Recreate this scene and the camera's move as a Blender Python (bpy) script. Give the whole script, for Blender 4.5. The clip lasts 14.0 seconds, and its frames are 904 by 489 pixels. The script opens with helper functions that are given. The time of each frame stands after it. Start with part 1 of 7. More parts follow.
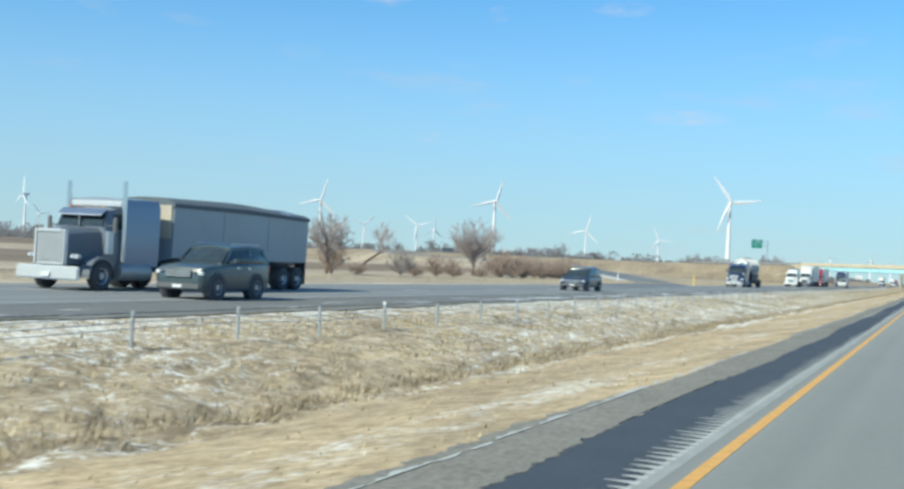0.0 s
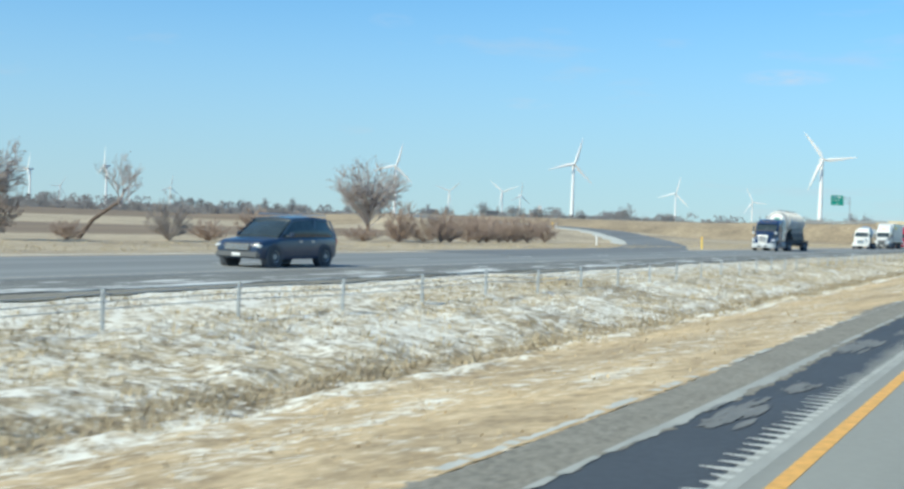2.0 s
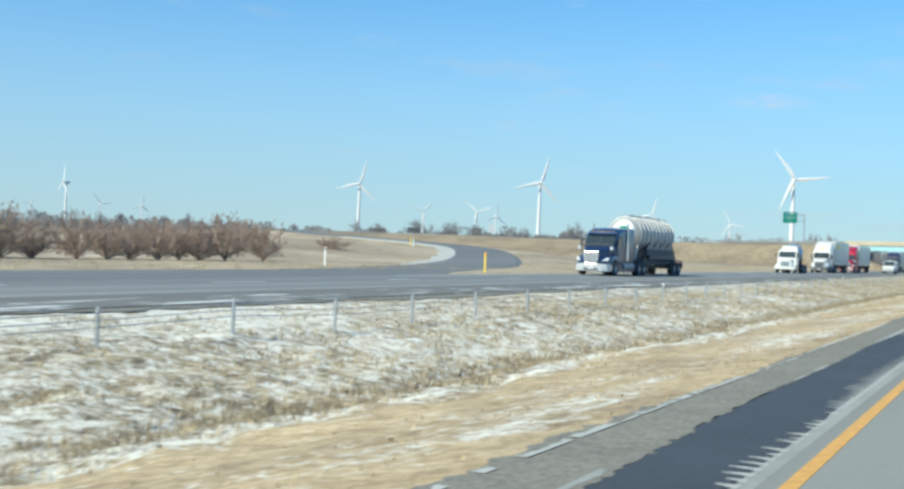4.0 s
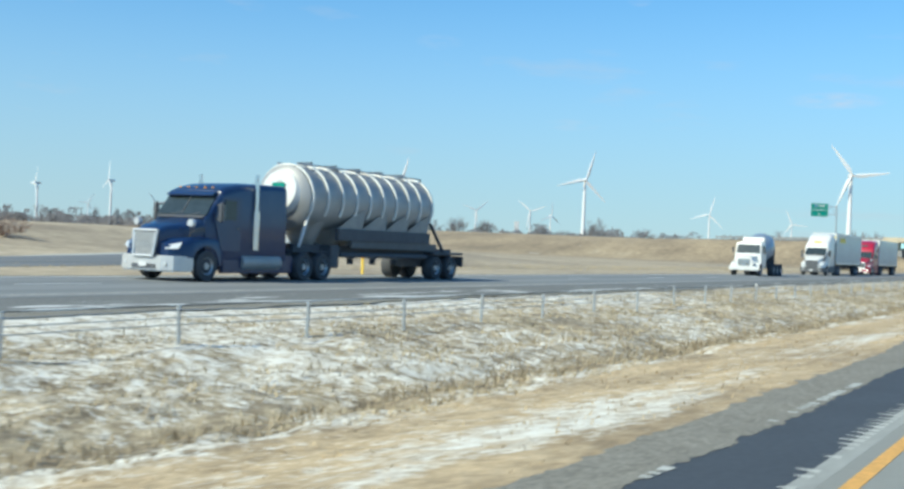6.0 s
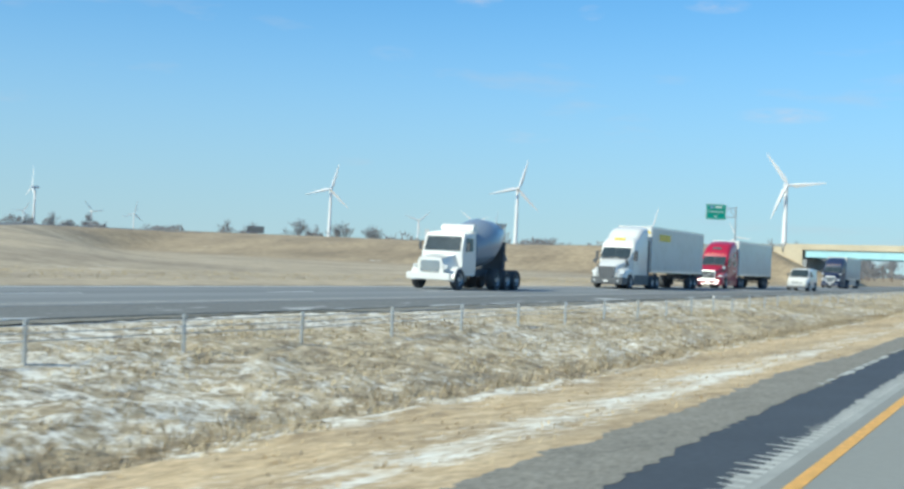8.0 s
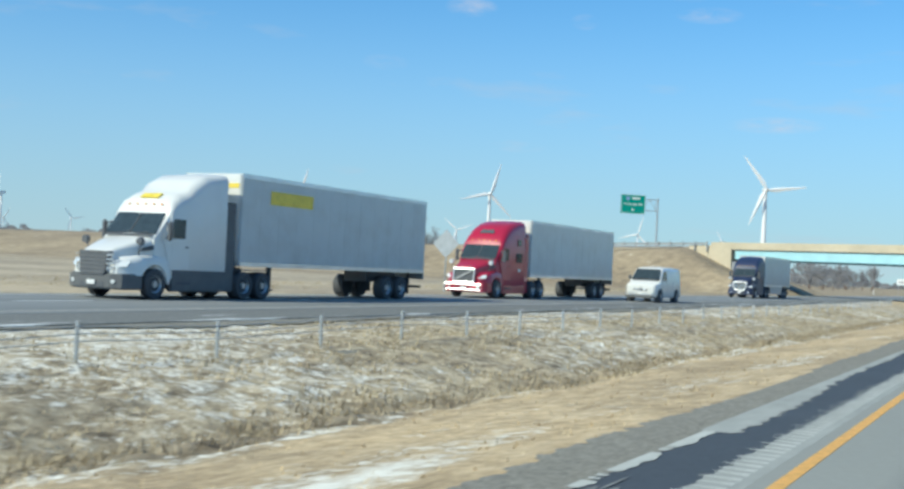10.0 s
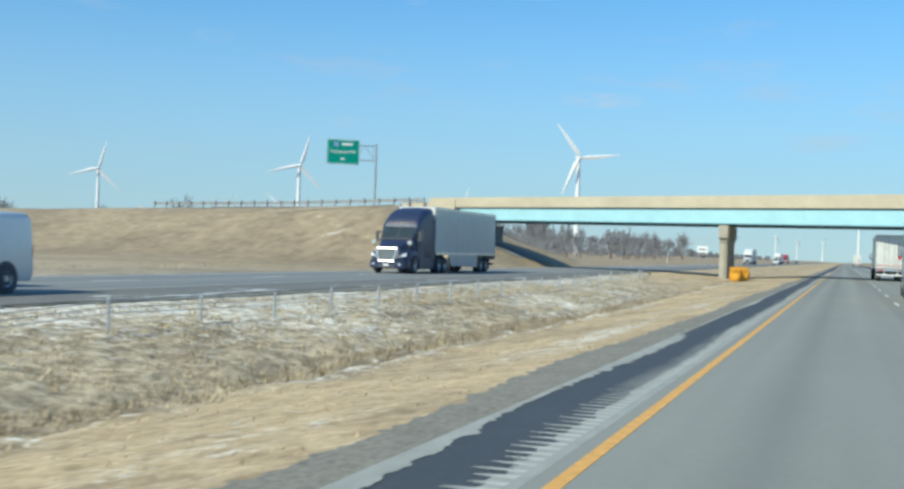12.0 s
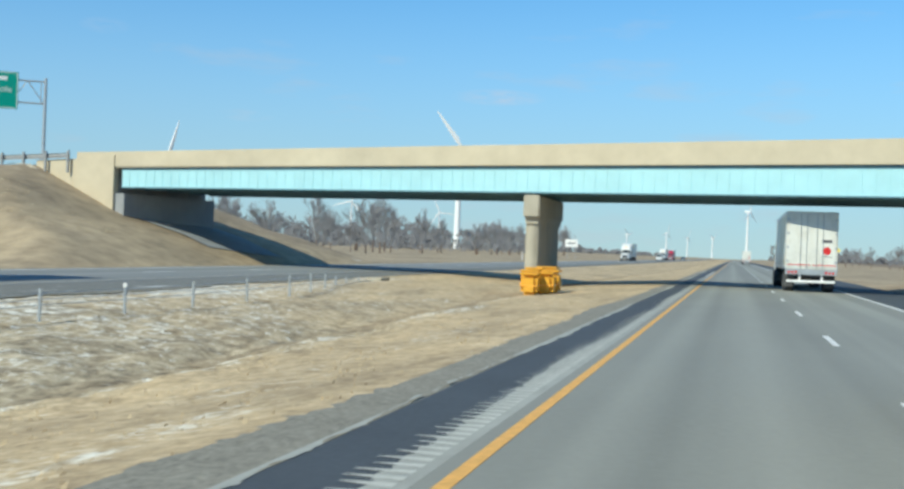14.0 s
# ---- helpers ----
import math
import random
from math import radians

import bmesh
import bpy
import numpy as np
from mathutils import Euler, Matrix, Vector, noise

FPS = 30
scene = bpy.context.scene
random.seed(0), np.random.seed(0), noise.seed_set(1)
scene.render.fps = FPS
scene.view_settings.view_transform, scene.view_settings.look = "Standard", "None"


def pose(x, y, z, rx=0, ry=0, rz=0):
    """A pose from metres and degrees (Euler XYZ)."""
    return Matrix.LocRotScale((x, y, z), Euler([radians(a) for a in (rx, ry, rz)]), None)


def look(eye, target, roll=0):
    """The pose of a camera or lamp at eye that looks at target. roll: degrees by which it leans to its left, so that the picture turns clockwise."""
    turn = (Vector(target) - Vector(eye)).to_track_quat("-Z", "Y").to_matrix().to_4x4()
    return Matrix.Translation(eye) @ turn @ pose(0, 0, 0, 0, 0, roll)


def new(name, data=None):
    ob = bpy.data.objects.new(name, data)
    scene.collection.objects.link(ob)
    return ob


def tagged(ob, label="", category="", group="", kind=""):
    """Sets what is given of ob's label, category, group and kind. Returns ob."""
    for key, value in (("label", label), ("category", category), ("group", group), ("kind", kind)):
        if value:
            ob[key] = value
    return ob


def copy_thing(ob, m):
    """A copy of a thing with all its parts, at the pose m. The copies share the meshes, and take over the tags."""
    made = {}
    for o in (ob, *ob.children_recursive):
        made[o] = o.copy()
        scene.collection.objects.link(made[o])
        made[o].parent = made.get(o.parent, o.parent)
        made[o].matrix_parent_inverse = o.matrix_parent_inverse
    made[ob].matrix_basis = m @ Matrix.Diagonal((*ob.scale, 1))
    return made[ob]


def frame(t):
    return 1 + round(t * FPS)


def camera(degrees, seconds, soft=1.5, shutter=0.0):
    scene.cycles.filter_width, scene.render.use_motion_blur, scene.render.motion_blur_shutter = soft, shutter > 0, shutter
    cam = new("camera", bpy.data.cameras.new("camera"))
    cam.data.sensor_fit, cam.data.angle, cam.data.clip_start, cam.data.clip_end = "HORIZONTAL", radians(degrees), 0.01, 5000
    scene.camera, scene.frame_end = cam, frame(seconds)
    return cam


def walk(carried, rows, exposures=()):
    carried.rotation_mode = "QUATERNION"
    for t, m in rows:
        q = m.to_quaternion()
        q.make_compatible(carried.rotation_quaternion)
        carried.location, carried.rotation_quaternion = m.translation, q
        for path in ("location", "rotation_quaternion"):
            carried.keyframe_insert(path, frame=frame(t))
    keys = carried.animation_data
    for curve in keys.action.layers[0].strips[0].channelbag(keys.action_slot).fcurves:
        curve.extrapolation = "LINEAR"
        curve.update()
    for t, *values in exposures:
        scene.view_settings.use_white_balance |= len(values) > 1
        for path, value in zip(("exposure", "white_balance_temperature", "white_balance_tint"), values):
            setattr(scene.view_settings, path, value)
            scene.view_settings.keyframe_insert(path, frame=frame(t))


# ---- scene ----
cam = camera(41.64, 14.0, soft=2.8, shutter=0.09)
PATH = [
    (0, pose(0.058, 0.00, 1.57, 90.83, -2.85, 22.24)),
    (0.5, pose(0.007, 11.96, 1.57, 91.47, -2.81, 23.82)),
    (1, pose(-0.045, 23.92, 1.57, 89.74, -2.97, 25.43)),
    (1.5, pose(-0.130, 35.89, 1.57, 88.71, -2.86, 27.02)),
    (2, pose(-0.148, 47.85, 1.57, 89.04, -2.02, 26.78)),
    (2.5, pose(-0.199, 59.81, 1.57, 89.85, -1.96, 25.90)),
    (5, pose(-0.152, 119.55, 1.57, 90.07, -3.18, 26.73)),
    (5.5, pose(-0.130, 131.49, 1.57, 89.96, -2.99, 28.68)),
    (6, pose(-0.108, 143.43, 1.57, 89.96, -2.55, 28.96)),
    (6.5, pose(-0.125, 155.37, 1.57, 89.75, -2.62, 28.56)),
    (7, pose(-0.065, 167.31, 1.57, 89.96, -2.55, 28.19)),
    (9.5, pose(0.055, 226.39, 1.57, 91.26, -3.47, 24.74)),
    (10, pose(0.129, 238.67, 1.57, 91.06, -2.96, 26.29)),
    (10.5, pose(0.144, 250.95, 1.57, 90.66, -3.32, 26.17)),
    (11, pose(0.158, 263.22, 1.57, 90.28, -2.49, 24.30)),
    (11.5, pose(0.173, 275.50, 1.57, 90.52, -2.01, 21.65)),
    (12, pose(0.187, 287.77, 1.57, 90.22, -1.94, 18.32)),
    (12.5, pose(0.240, 300.05, 1.57, 90.06, -1.93, 16.08)),
    (13, pose(0.216, 312.33, 1.57, 90.34, -2.00, 14.35)),
    (13.5, pose(0.231, 324.60, 1.57, 90.30, -2.00, 13.31)),
    (14, pose(0.185, 336.88, 1.57, 90.18, -2.18, 13.35)),
]
walk(cam, PATH, exposures=[(0, 0.2, 6350, -1), (2.5, 0.22, 6400, -1), (5.5, 0.2, 6350, -1), (10, 0.1, 6250, -1), (14, 0.05, 6350, -1)])

# ---- light ----
SUN = Vector((-0.55, -1.05, 1.0)).normalized()
world = bpy.data.worlds.new("sky")
scene.world = world
world.use_nodes = True
wt = world.node_tree
sky = wt.nodes.new("ShaderNodeTexSky")
sky.sky_type = "NISHITA"
sky.sun_disc = False
sky.sun_elevation = math.asin(SUN.z)
sky.sun_rotation = math.atan2(SUN.x, SUN.y)
sky.air_density, sky.dust_density, sky.ozone_density = 1.0, 0.0, 4.0
wt.nodes["Background"].inputs[1].default_value = 0.115
tint = wt.nodes.new("ShaderNodeMix")
tint.data_type, tint.blend_type = "RGBA", "MULTIPLY"
tint.inputs[0].default_value = 1.0
tint.inputs[7].default_value = (0.66, 1.04, 1.25, 1)
wt.links.new(sky.outputs[0], tint.inputs[6])
# a few thin, flat wisps of cloud
wc = wt.nodes.new("ShaderNodeTexCoord")
wm = wt.nodes.new("ShaderNodeMapping")
wm.inputs["Scale"].default_value = (1, 1, 4.5)
wn = wt.nodes.new("ShaderNodeTexNoise")
wn.inputs["Scale"].default_value, wn.inputs["Detail"].default_value, wn.inputs["Roughness"].default_value = 6.5, 5, 0.55
wr = wt.nodes.new("ShaderNodeValToRGB")
wr.color_ramp.elements[0].position, wr.color_ramp.elements[1].position = 0.60, 0.80
wr.color_ramp.elements[1].color = (0.4, 0.4, 0.4, 1)
wmix = wt.nodes.new("ShaderNodeMix")
wmix.data_type = "RGBA"
wmix.inputs[7].default_value = (4.6, 4.7, 5.4, 1)
wt.links.new(wc.outputs["Generated"], wm.inputs[0])
wt.links.new(wm.outputs[0], wn.inputs["Vector"])
wt.links.new(wn.outputs[0], wr.inputs[0])
wt.links.new(wr.outputs[0], wmix.inputs[0])
wz = wt.nodes.new("ShaderNodeSeparateXYZ")
wh = wt.nodes.new("ShaderNodeMapRange")
wh.interpolation_type = "SMOOTHSTEP"
for k, val in enumerate((0.0, 0.26, 0.75, 0.0)):
    wh.inputs[k + 1].default_value = val
haze = wt.nodes.new("ShaderNodeMix")
haze.data_type = "RGBA"
haze.inputs[7].default_value = (3.35, 4.15, 5.3, 1)
wt.links.new(wc.outputs["Generated"], wz.inputs[0])
wt.links.new(wz.outputs[2], wh.inputs[0])
wt.links.new(wh.outputs[0], haze.inputs[0])
wt.links.new(tint.outputs[2], haze.inputs[6])
wt.links.new(haze.outputs[2], wmix.inputs[6])


def sky_math(op, a, b):
    m = wt.nodes.new("ShaderNodeMath")
    m.operation = op
    for k, v in enumerate((a, b)):
        if isinstance(v, (int, float)):
            m.inputs[k].default_value = v
        else:
            wt.links.new(v, m.inputs[k])
    return m.outputs[0]


# thin, ragged streaks of high cloud: bearing to the west, height, width and depth in degrees, amount
streak_noise = wt.nodes.new("ShaderNodeTexNoise")
streak_noise.inputs["Scale"].default_value, streak_noise.inputs["Detail"].default_value, streak_noise.inputs["Roughness"].default_value = 38, 5, 0.6
streak_map = wt.nodes.new("ShaderNodeMapping")
streak_map.inputs["Scale"].default_value = (1, 1, 3.5)
wt.links.new(wc.outputs["Generated"], streak_map.inputs[0])
wt.links.new(streak_map.outputs[0], streak_noise.inputs["Vector"])
streaks = 0.0
for bearing, height, wide, deep, amount in ((11.4, 7.3, 2.4, 0.42, 1.0), (26.0, 12.4, 1.3, 0.5, 1.1), (14.6, 12.3, 1.6, 0.4, 0.9), (20.5, 11.9, 0.7, 0.4, 0.6), (23.5, 5.9, 1.5, 0.3, 0.45), (30.0, 9.6, 1.2, 0.4, 0.4)):
    turned = wt.nodes.new("ShaderNodeMapping")
    turned.inputs["Rotation"].default_value = (0, 0, -radians(bearing))
    wt.links.new(wc.outputs["Generated"], turned.inputs[0])
    axes = wt.nodes.new("ShaderNodeSeparateXYZ")
    wt.links.new(turned.outputs[0], axes.inputs[0])
    u = sky_math("DIVIDE", axes.outputs[0], math.sin(radians(wide)))
    v = sky_math("DIVIDE", sky_math("SUBTRACT", axes.outputs[2], math.sin(radians(height))), math.sin(radians(deep)))
    fade = sky_math("MAXIMUM", sky_math("SUBTRACT", 1.0, sky_math("ADD", sky_math("MULTIPLY", u, u), sky_math("MULTIPLY", v, v))), 0.0)
    ahead = sky_math("GREATER_THAN", axes.outputs[1], 0.0)
    streaks = sky_math("ADD", streaks, sky_math("MULTIPLY", sky_math("MULTIPLY", fade, ahead), amount))
ragged_cloud = sky_math("MULTIPLY", streaks, sky_math("MAXIMUM", sky_math("MULTIPLY", sky_math("SUBTRACT", streak_noise.outputs[0], 0.36), 1.6), 0.0))
cloud = wt.nodes.new("ShaderNodeMix")
cloud.data_type = "RGBA"
cloud.inputs[7].default_value = (5.4, 5.2, 6.0, 1)
wt.links.new(ragged_cloud, cloud.inputs[0])
wt.links.new(wmix.outputs[2], cloud.inputs[6])
wt.links.new(cloud.outputs[2], wt.nodes["Background"].inputs[0])
sun_data = bpy.data.lights.new("sun", "SUN")
sun_data.energy, sun_data.angle, sun_data.color = 4.5, radians(0.53), (1.0, 0.925, 0.765)
sun = new("sun", sun_data)
sun.matrix_world = look(SUN * 100, (0, 0, 0))


# ---- materials ----
def nodes_of(name):
    m = bpy.data.materials.new(name)
    m.use_nodes = True
    t = m.node_tree
    return m, t, t.nodes["Principled BSDF"]


def ramp_node(t, stops):
    r = t.nodes.new("ShaderNodeValToRGB")
    e = r.color_ramp.elements
    while len(e) < len(stops):
        e.new(0.5)
    for k, (pos, c) in zip(e, stops):
        k.position = pos
        k.color = (*c, 1)
    return r


def noise_node(t, scale, detail=4, rough=0.55, stretch=(1, 1, 1), coord="Object"):
    tc = t.nodes.new("ShaderNodeTexCoord")
    mp = t.nodes.new("ShaderNodeMapping")
    mp.inputs["Scale"].default_value = stretch
    n = t.nodes.new("ShaderNodeTexNoise")
    n.inputs["Scale"].default_value = scale
    n.inputs["Detail"].default_value = detail
    n.inputs["Roughness"].default_value = rough
    t.links.new(tc.outputs[coord], mp.inputs[0])
    t.links.new(mp.outputs[0], n.inputs["Vector"])
    return n


def mix_node(t, fac, a, b):
    m = t.nodes.new("ShaderNodeMix")
    m.data_type = "RGBA"
    if isinstance(fac, float):
        m.inputs[0].default_value = fac
    else:
        t.links.new(fac, m.inputs[0])
    for i, v in ((6, a), (7, b)):
        if isinstance(v, tuple):
            m.inputs[i].default_value = (*v, 1)
        else:
            t.links.new(v, m.inputs[i])
    return m.outputs[2]


def bump_of(t, b, height, strength, dist=0.05):
    n = t.nodes.new("ShaderNodeBump")
    n.inputs["Strength"].default_value = strength
    n.inputs["Distance"].default_value = dist
    t.links.new(height, n.inputs["Height"])
    t.links.new(n.outputs[0], b.inputs["Normal"])


def surface(name, dark, light, scale, rough=0.85, big=0.2, bump=0.3, stretch=(1, 1, 1), spread=(0.3, 0.7), dist=0.02, metal=0.0):
    """A two-scale mottled surface."""
    m, t, b = nodes_of(name)
    n = noise_node(t, scale, 6, 0.6, stretch)
    n2 = noise_node(t, scale * big, 3, 0.5, stretch)
    mid = tuple((x + y) / 2 for x, y in zip(dark, light))
    r1 = ramp_node(t, [(spread[0], dark), (spread[1], light)])
    r2 = ramp_node(t, [(0.3, tuple(v * 0.8 for v in mid)), (0.7, tuple(min(1, v * 1.15) for v in mid))])
    t.links.new(n.outputs[0], r1.inputs[0])
    t.links.new(n2.outputs[0], r2.inputs[0])
    t.links.new(mix_node(t, 0.45, r1.outputs[0], r2.outputs[0]), b.inputs["Base Color"])
    b.inputs["Roughness"].default_value = rough
    b.inputs["Metallic"].default_value = metal
    if bump:
        bump_of(t, b, n.outputs[0], bump, dist)
    return m


def math_node(t, op, a, b, c=None):
    m = t.nodes.new("ShaderNodeMath")
    m.operation = op
    for k, v in enumerate((a, b, c)):
        if v is None:
            continue
        if isinstance(v, (int, float)):
            m.inputs[k].default_value = v
        else:
            t.links.new(v, m.inputs[k])
    return m.outputs[0]


def profile(t, value, lo, hi, stops, span=0.15):
    """A curve over a range: stops of (place, height), heights within -span to span."""
    r = t.nodes.new("ShaderNodeMapRange")
    r.inputs[1].default_value, r.inputs[2].default_value = lo, hi
    t.links.new(value, r.inputs[0])
    c = ramp_node(t, [((p - lo) / (hi - lo), ((v + span) / (2 * span),) * 3) for p, v in stops])
    t.links.new(r.outputs[0], c.inputs[0])
    return math_node(t, "MULTIPLY_ADD", c.outputs[0], 2 * span, -span)


def place_xy(t):
    tc = t.nodes.new("ShaderNodeTexCoord")
    sep = t.nodes.new("ShaderNodeSeparateXYZ")
    t.links.new(tc.outputs["Object"], sep.inputs[0])
    return sep.outputs[0], sep.outputs[1]


# how much old snow is left, by the stretch of road
SNOW_ALONG = [(0, -0.055), (30, -0.045), (46, -0.012), (60, 0.004), (85, 0.002), (125, 0.0), (165, -0.012), (205, -0.03), (245, -0.045), (290, -0.045), (330, -0.03), (352, -0.025), (372, -0.06), (400, -0.12)]


def tone(t, stops, fac):
    r = ramp_node(t, stops)
    t.links.new(fac, r.inputs[0])
    return r.outputs[0]


def times(t, a, b):
    m = t.nodes.new("ShaderNodeMix")
    m.data_type, m.blend_type = "RGBA", "MULTIPLY"
    m.inputs[0].default_value = 1.0
    t.links.new(a, m.inputs[6])
    t.links.new(b, m.inputs[7])
    return m.outputs[2]


def median_material(name):
    """Coarse tussocks towards the ditch, mown grass beside the road, and a broken cover of old snow."""
    m, t, b = nodes_of(name)
    tuft = noise_node(t, 2.6, 8, 0.70, (1, 0.75, 1)).outputs[0]
    patch = noise_node(t, 0.42, 4, 0.6, (1, 0.45, 1)).outputs[0]
    fine = noise_node(t, 7.5, 5, 0.65).outputs[0]
    snow_n = noise_node(t, 2.9, 8, 0.72, (1, 0.85, 1)).outputs[0]
    broad = noise_node(t, 0.16, 3, 0.5, (1, 0.6, 1)).outputs[0]
    x, y = place_xy(t)
    wob = math_node(t, "MULTIPLY_ADD", math_node(t, "SUBTRACT", patch, 0.5), 2.4, x)
    # the dark stops hold dead brown grass and also painted shadows behind tussocks
    rough = tone(t, [(0.30, (0.125, 0.098, 0.068)), (0.42, (0.285, 0.232, 0.158)), (0.53, (0.485, 0.408, 0.285)), (0.68, (0.68, 0.59, 0.44))], tuft)
    mown = tone(t, [(0.30, (0.31, 0.235, 0.142)), (0.48, (0.51, 0.393, 0.245)), (0.60, (0.605, 0.48, 0.312)), (0.72, (0.70, 0.585, 0.415))], tuft)
    side = t.nodes.new("ShaderNodeMapRange")
    for k, val in enumerate((-9.0, -7.7, 0.0, 1.0)):
        side.inputs[k + 1].default_value = val
    t.links.new(wob, side.inputs[0])
    # towards the bridge the whole median is short, even grass
    even = t.nodes.new("ShaderNodeMapRange")
    for k, val in enumerate((352.0, 384.0, 0.0, 1.0)):
        even.inputs[k + 1].default_value = val
    t.links.new(math_node(t, "MULTIPLY_ADD", math_node(t, "SUBTRACT", patch, 0.5), 40.0, y), even.inputs[0])
    early = t.nodes.new("ShaderNodeMapRange")
    for k, val in enumerate((20.0, 52.0, 0.65, 0.0)):
        early.inputs[k + 1].default_value = val
    t.links.new(y, early.inputs[0])
    grass = mix_node(t, math_node(t, "MAXIMUM", math_node(t, "MAXIMUM", side.outputs[0], even.outputs[0]), early.outputs[0]), rough, mown)
    grass = times(t, grass, tone(t, [(0.33, (0.70, 0.69, 0.68)), (0.5, (0.95, 0.94, 0.92)), (0.68, (1.12, 1.10, 1.05))], patch))
    # the shadow along the ditch foot, painted as a darker band of grass
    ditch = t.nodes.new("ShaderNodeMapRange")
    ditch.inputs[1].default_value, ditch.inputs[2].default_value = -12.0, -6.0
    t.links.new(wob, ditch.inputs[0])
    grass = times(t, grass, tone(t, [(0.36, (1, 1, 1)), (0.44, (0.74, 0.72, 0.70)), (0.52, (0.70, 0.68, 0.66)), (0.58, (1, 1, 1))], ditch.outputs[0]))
    grass = times(t, grass, tone(t, [(0.35, (0.78, 0.77, 0.76)), (0.65, (1.16, 1.15, 1.12))], fine))
    lie = math_node(t, "MULTIPLY_ADD", snow_n, 0.50, math_node(t, "MULTIPLY_ADD", broad, 0.24, math_node(t, "MULTIPLY", fine, 0.26)))
    along_ = profile(t, y, 0, 400, SNOW_ALONG)
    across = profile(t, wob, -18, -3, [(-17.8, 0.055), (-15.8, 0.035), (-14.6, -0.005), (-10.6, 0.0), (-9.3, -0.05), (-8.5, 0.035), (-7.9, -0.05), (-6.9, -0.085), (-6.0, -0.03), (-5.2, -0.09), (-4.3, -0.09), (-3.6, -0.06)])
    level = math_node(t, "ADD", lie, math_node(t, "ADD", along_, across))
    # a broken streak of drifted snow in the mown grass beside the gravel
    streak = noise_node(t, 1.5, 6, 0.66, (1, 0.28, 1)).outputs[0]
    gaps = noise_node(t, 0.10, 3, 0.5, (0.2, 1, 1)).outputs[0]
    near_x = math_node(t, "MULTIPLY_ADD", math_node(t, "SUBTRACT", patch, 0.5), 1.1, x)
    lie_2 = math_node(t, "MULTIPLY_ADD", streak, 0.24, math_node(t, "MULTIPLY_ADD", gaps, 0.26, math_node(t, "MULTIPLY_ADD", snow_n, 0.26, math_node(t, "MULTIPLY", fine, 0.24))))
    beside = profile(t, near_x, -8, -3, [(-6.6, -0.14), (-5.8, -0.03), (-5.2, 0.01), (-4.7, 0.0), (-4.2, -0.09), (-3.9, -0.14)])
    beside_along = profile(t, y, 0, 400, [(0, -0.015), (30, -0.035), (60, -0.06), (100, -0.04), (130, -0.012), (200, -0.01), (222, -0.012), (238, -0.008), (258, -0.05), (300, -0.05), (318, -0.03), (340, -0.03), (362, -0.12)])
    level = math_node(t, "MAXIMUM", level, math_node(t, "ADD", lie_2, math_node(t, "ADD", beside, beside_along)))
    cover = tone(t, [(0.465, (0, 0, 0)), (0.50, (0.45, 0.45, 0.45)), (0.55, (1, 1, 1))], level)
    t.links.new(mix_node(t, cover, grass, tone(t, [(0.35, (0.60, 0.56, 0.47)), (0.6, (0.82, 0.79, 0.70))], snow_n)), b.inputs["Base Color"])
    b.inputs["Roughness"].default_value = 0.95
    bump_of(t, b, tuft, 0.55, 0.10)
    return m


def slope_material(name):
    """Short winter grass on banks: broad tan and brown drifts, fine grain, a few scraps of snow."""
    m, t, b = nodes_of(name)
    drift = noise_node(t, 0.085, 6, 0.62, (1, 0.5, 1)).outputs[0]
    tuft = noise_node(t, 0.9, 7, 0.66, (1, 0.7, 1)).outputs[0]
    base = tone(t, [(0.34, (0.30, 0.245, 0.175)), (0.47, (0.40, 0.33, 0.235)), (0.60, (0.48, 0.395, 0.275)), (0.70, (0.53, 0.45, 0.335))], drift)
    base = times(t, base, tone(t, [(0.33, (0.72, 0.71, 0.70)), (0.5, (0.98, 0.97, 0.96)), (0.67, (1.2, 1.19, 1.17))], tuft))
    x, y = place_xy(t)
    # browner towards the bridge: duller grass, plus painted shading of the turned bank
    near = t.nodes.new("ShaderNodeMapRange")
    for k, val in enumerate((338.0, 366.0, 0.0, 1.0)):
        near.inputs[k + 1].default_value = val
    t.links.new(math_node(t, "MULTIPLY_ADD", math_node(t, "SUBTRACT", drift, 0.5), 60.0, y), near.inputs[0])
    base = times(t, base, tone(t, [(0.0, (1, 1, 1)), (1.0, (0.84, 0.80, 0.74))], near.outputs[0]))
    lie = math_node(t, "MULTIPLY_ADD", noise_node(t, 0.16, 5, 0.6, (0.5, 0.35, 1)).outputs[0], 0.7, math_node(t, "MULTIPLY", tuft, 0.3))
    cover = tone(t, [(0.63, (0, 0, 0)), (0.69, (0.75, 0.75, 0.75))], lie)
    t.links.new(mix_node(t, cover, base, (0.80, 0.79, 0.74)), b.inputs["Base Color"])
    b.inputs["Roughness"].default_value = 0.95
    bump_of(t, b, tuft, 0.3, 0.06)
    return m


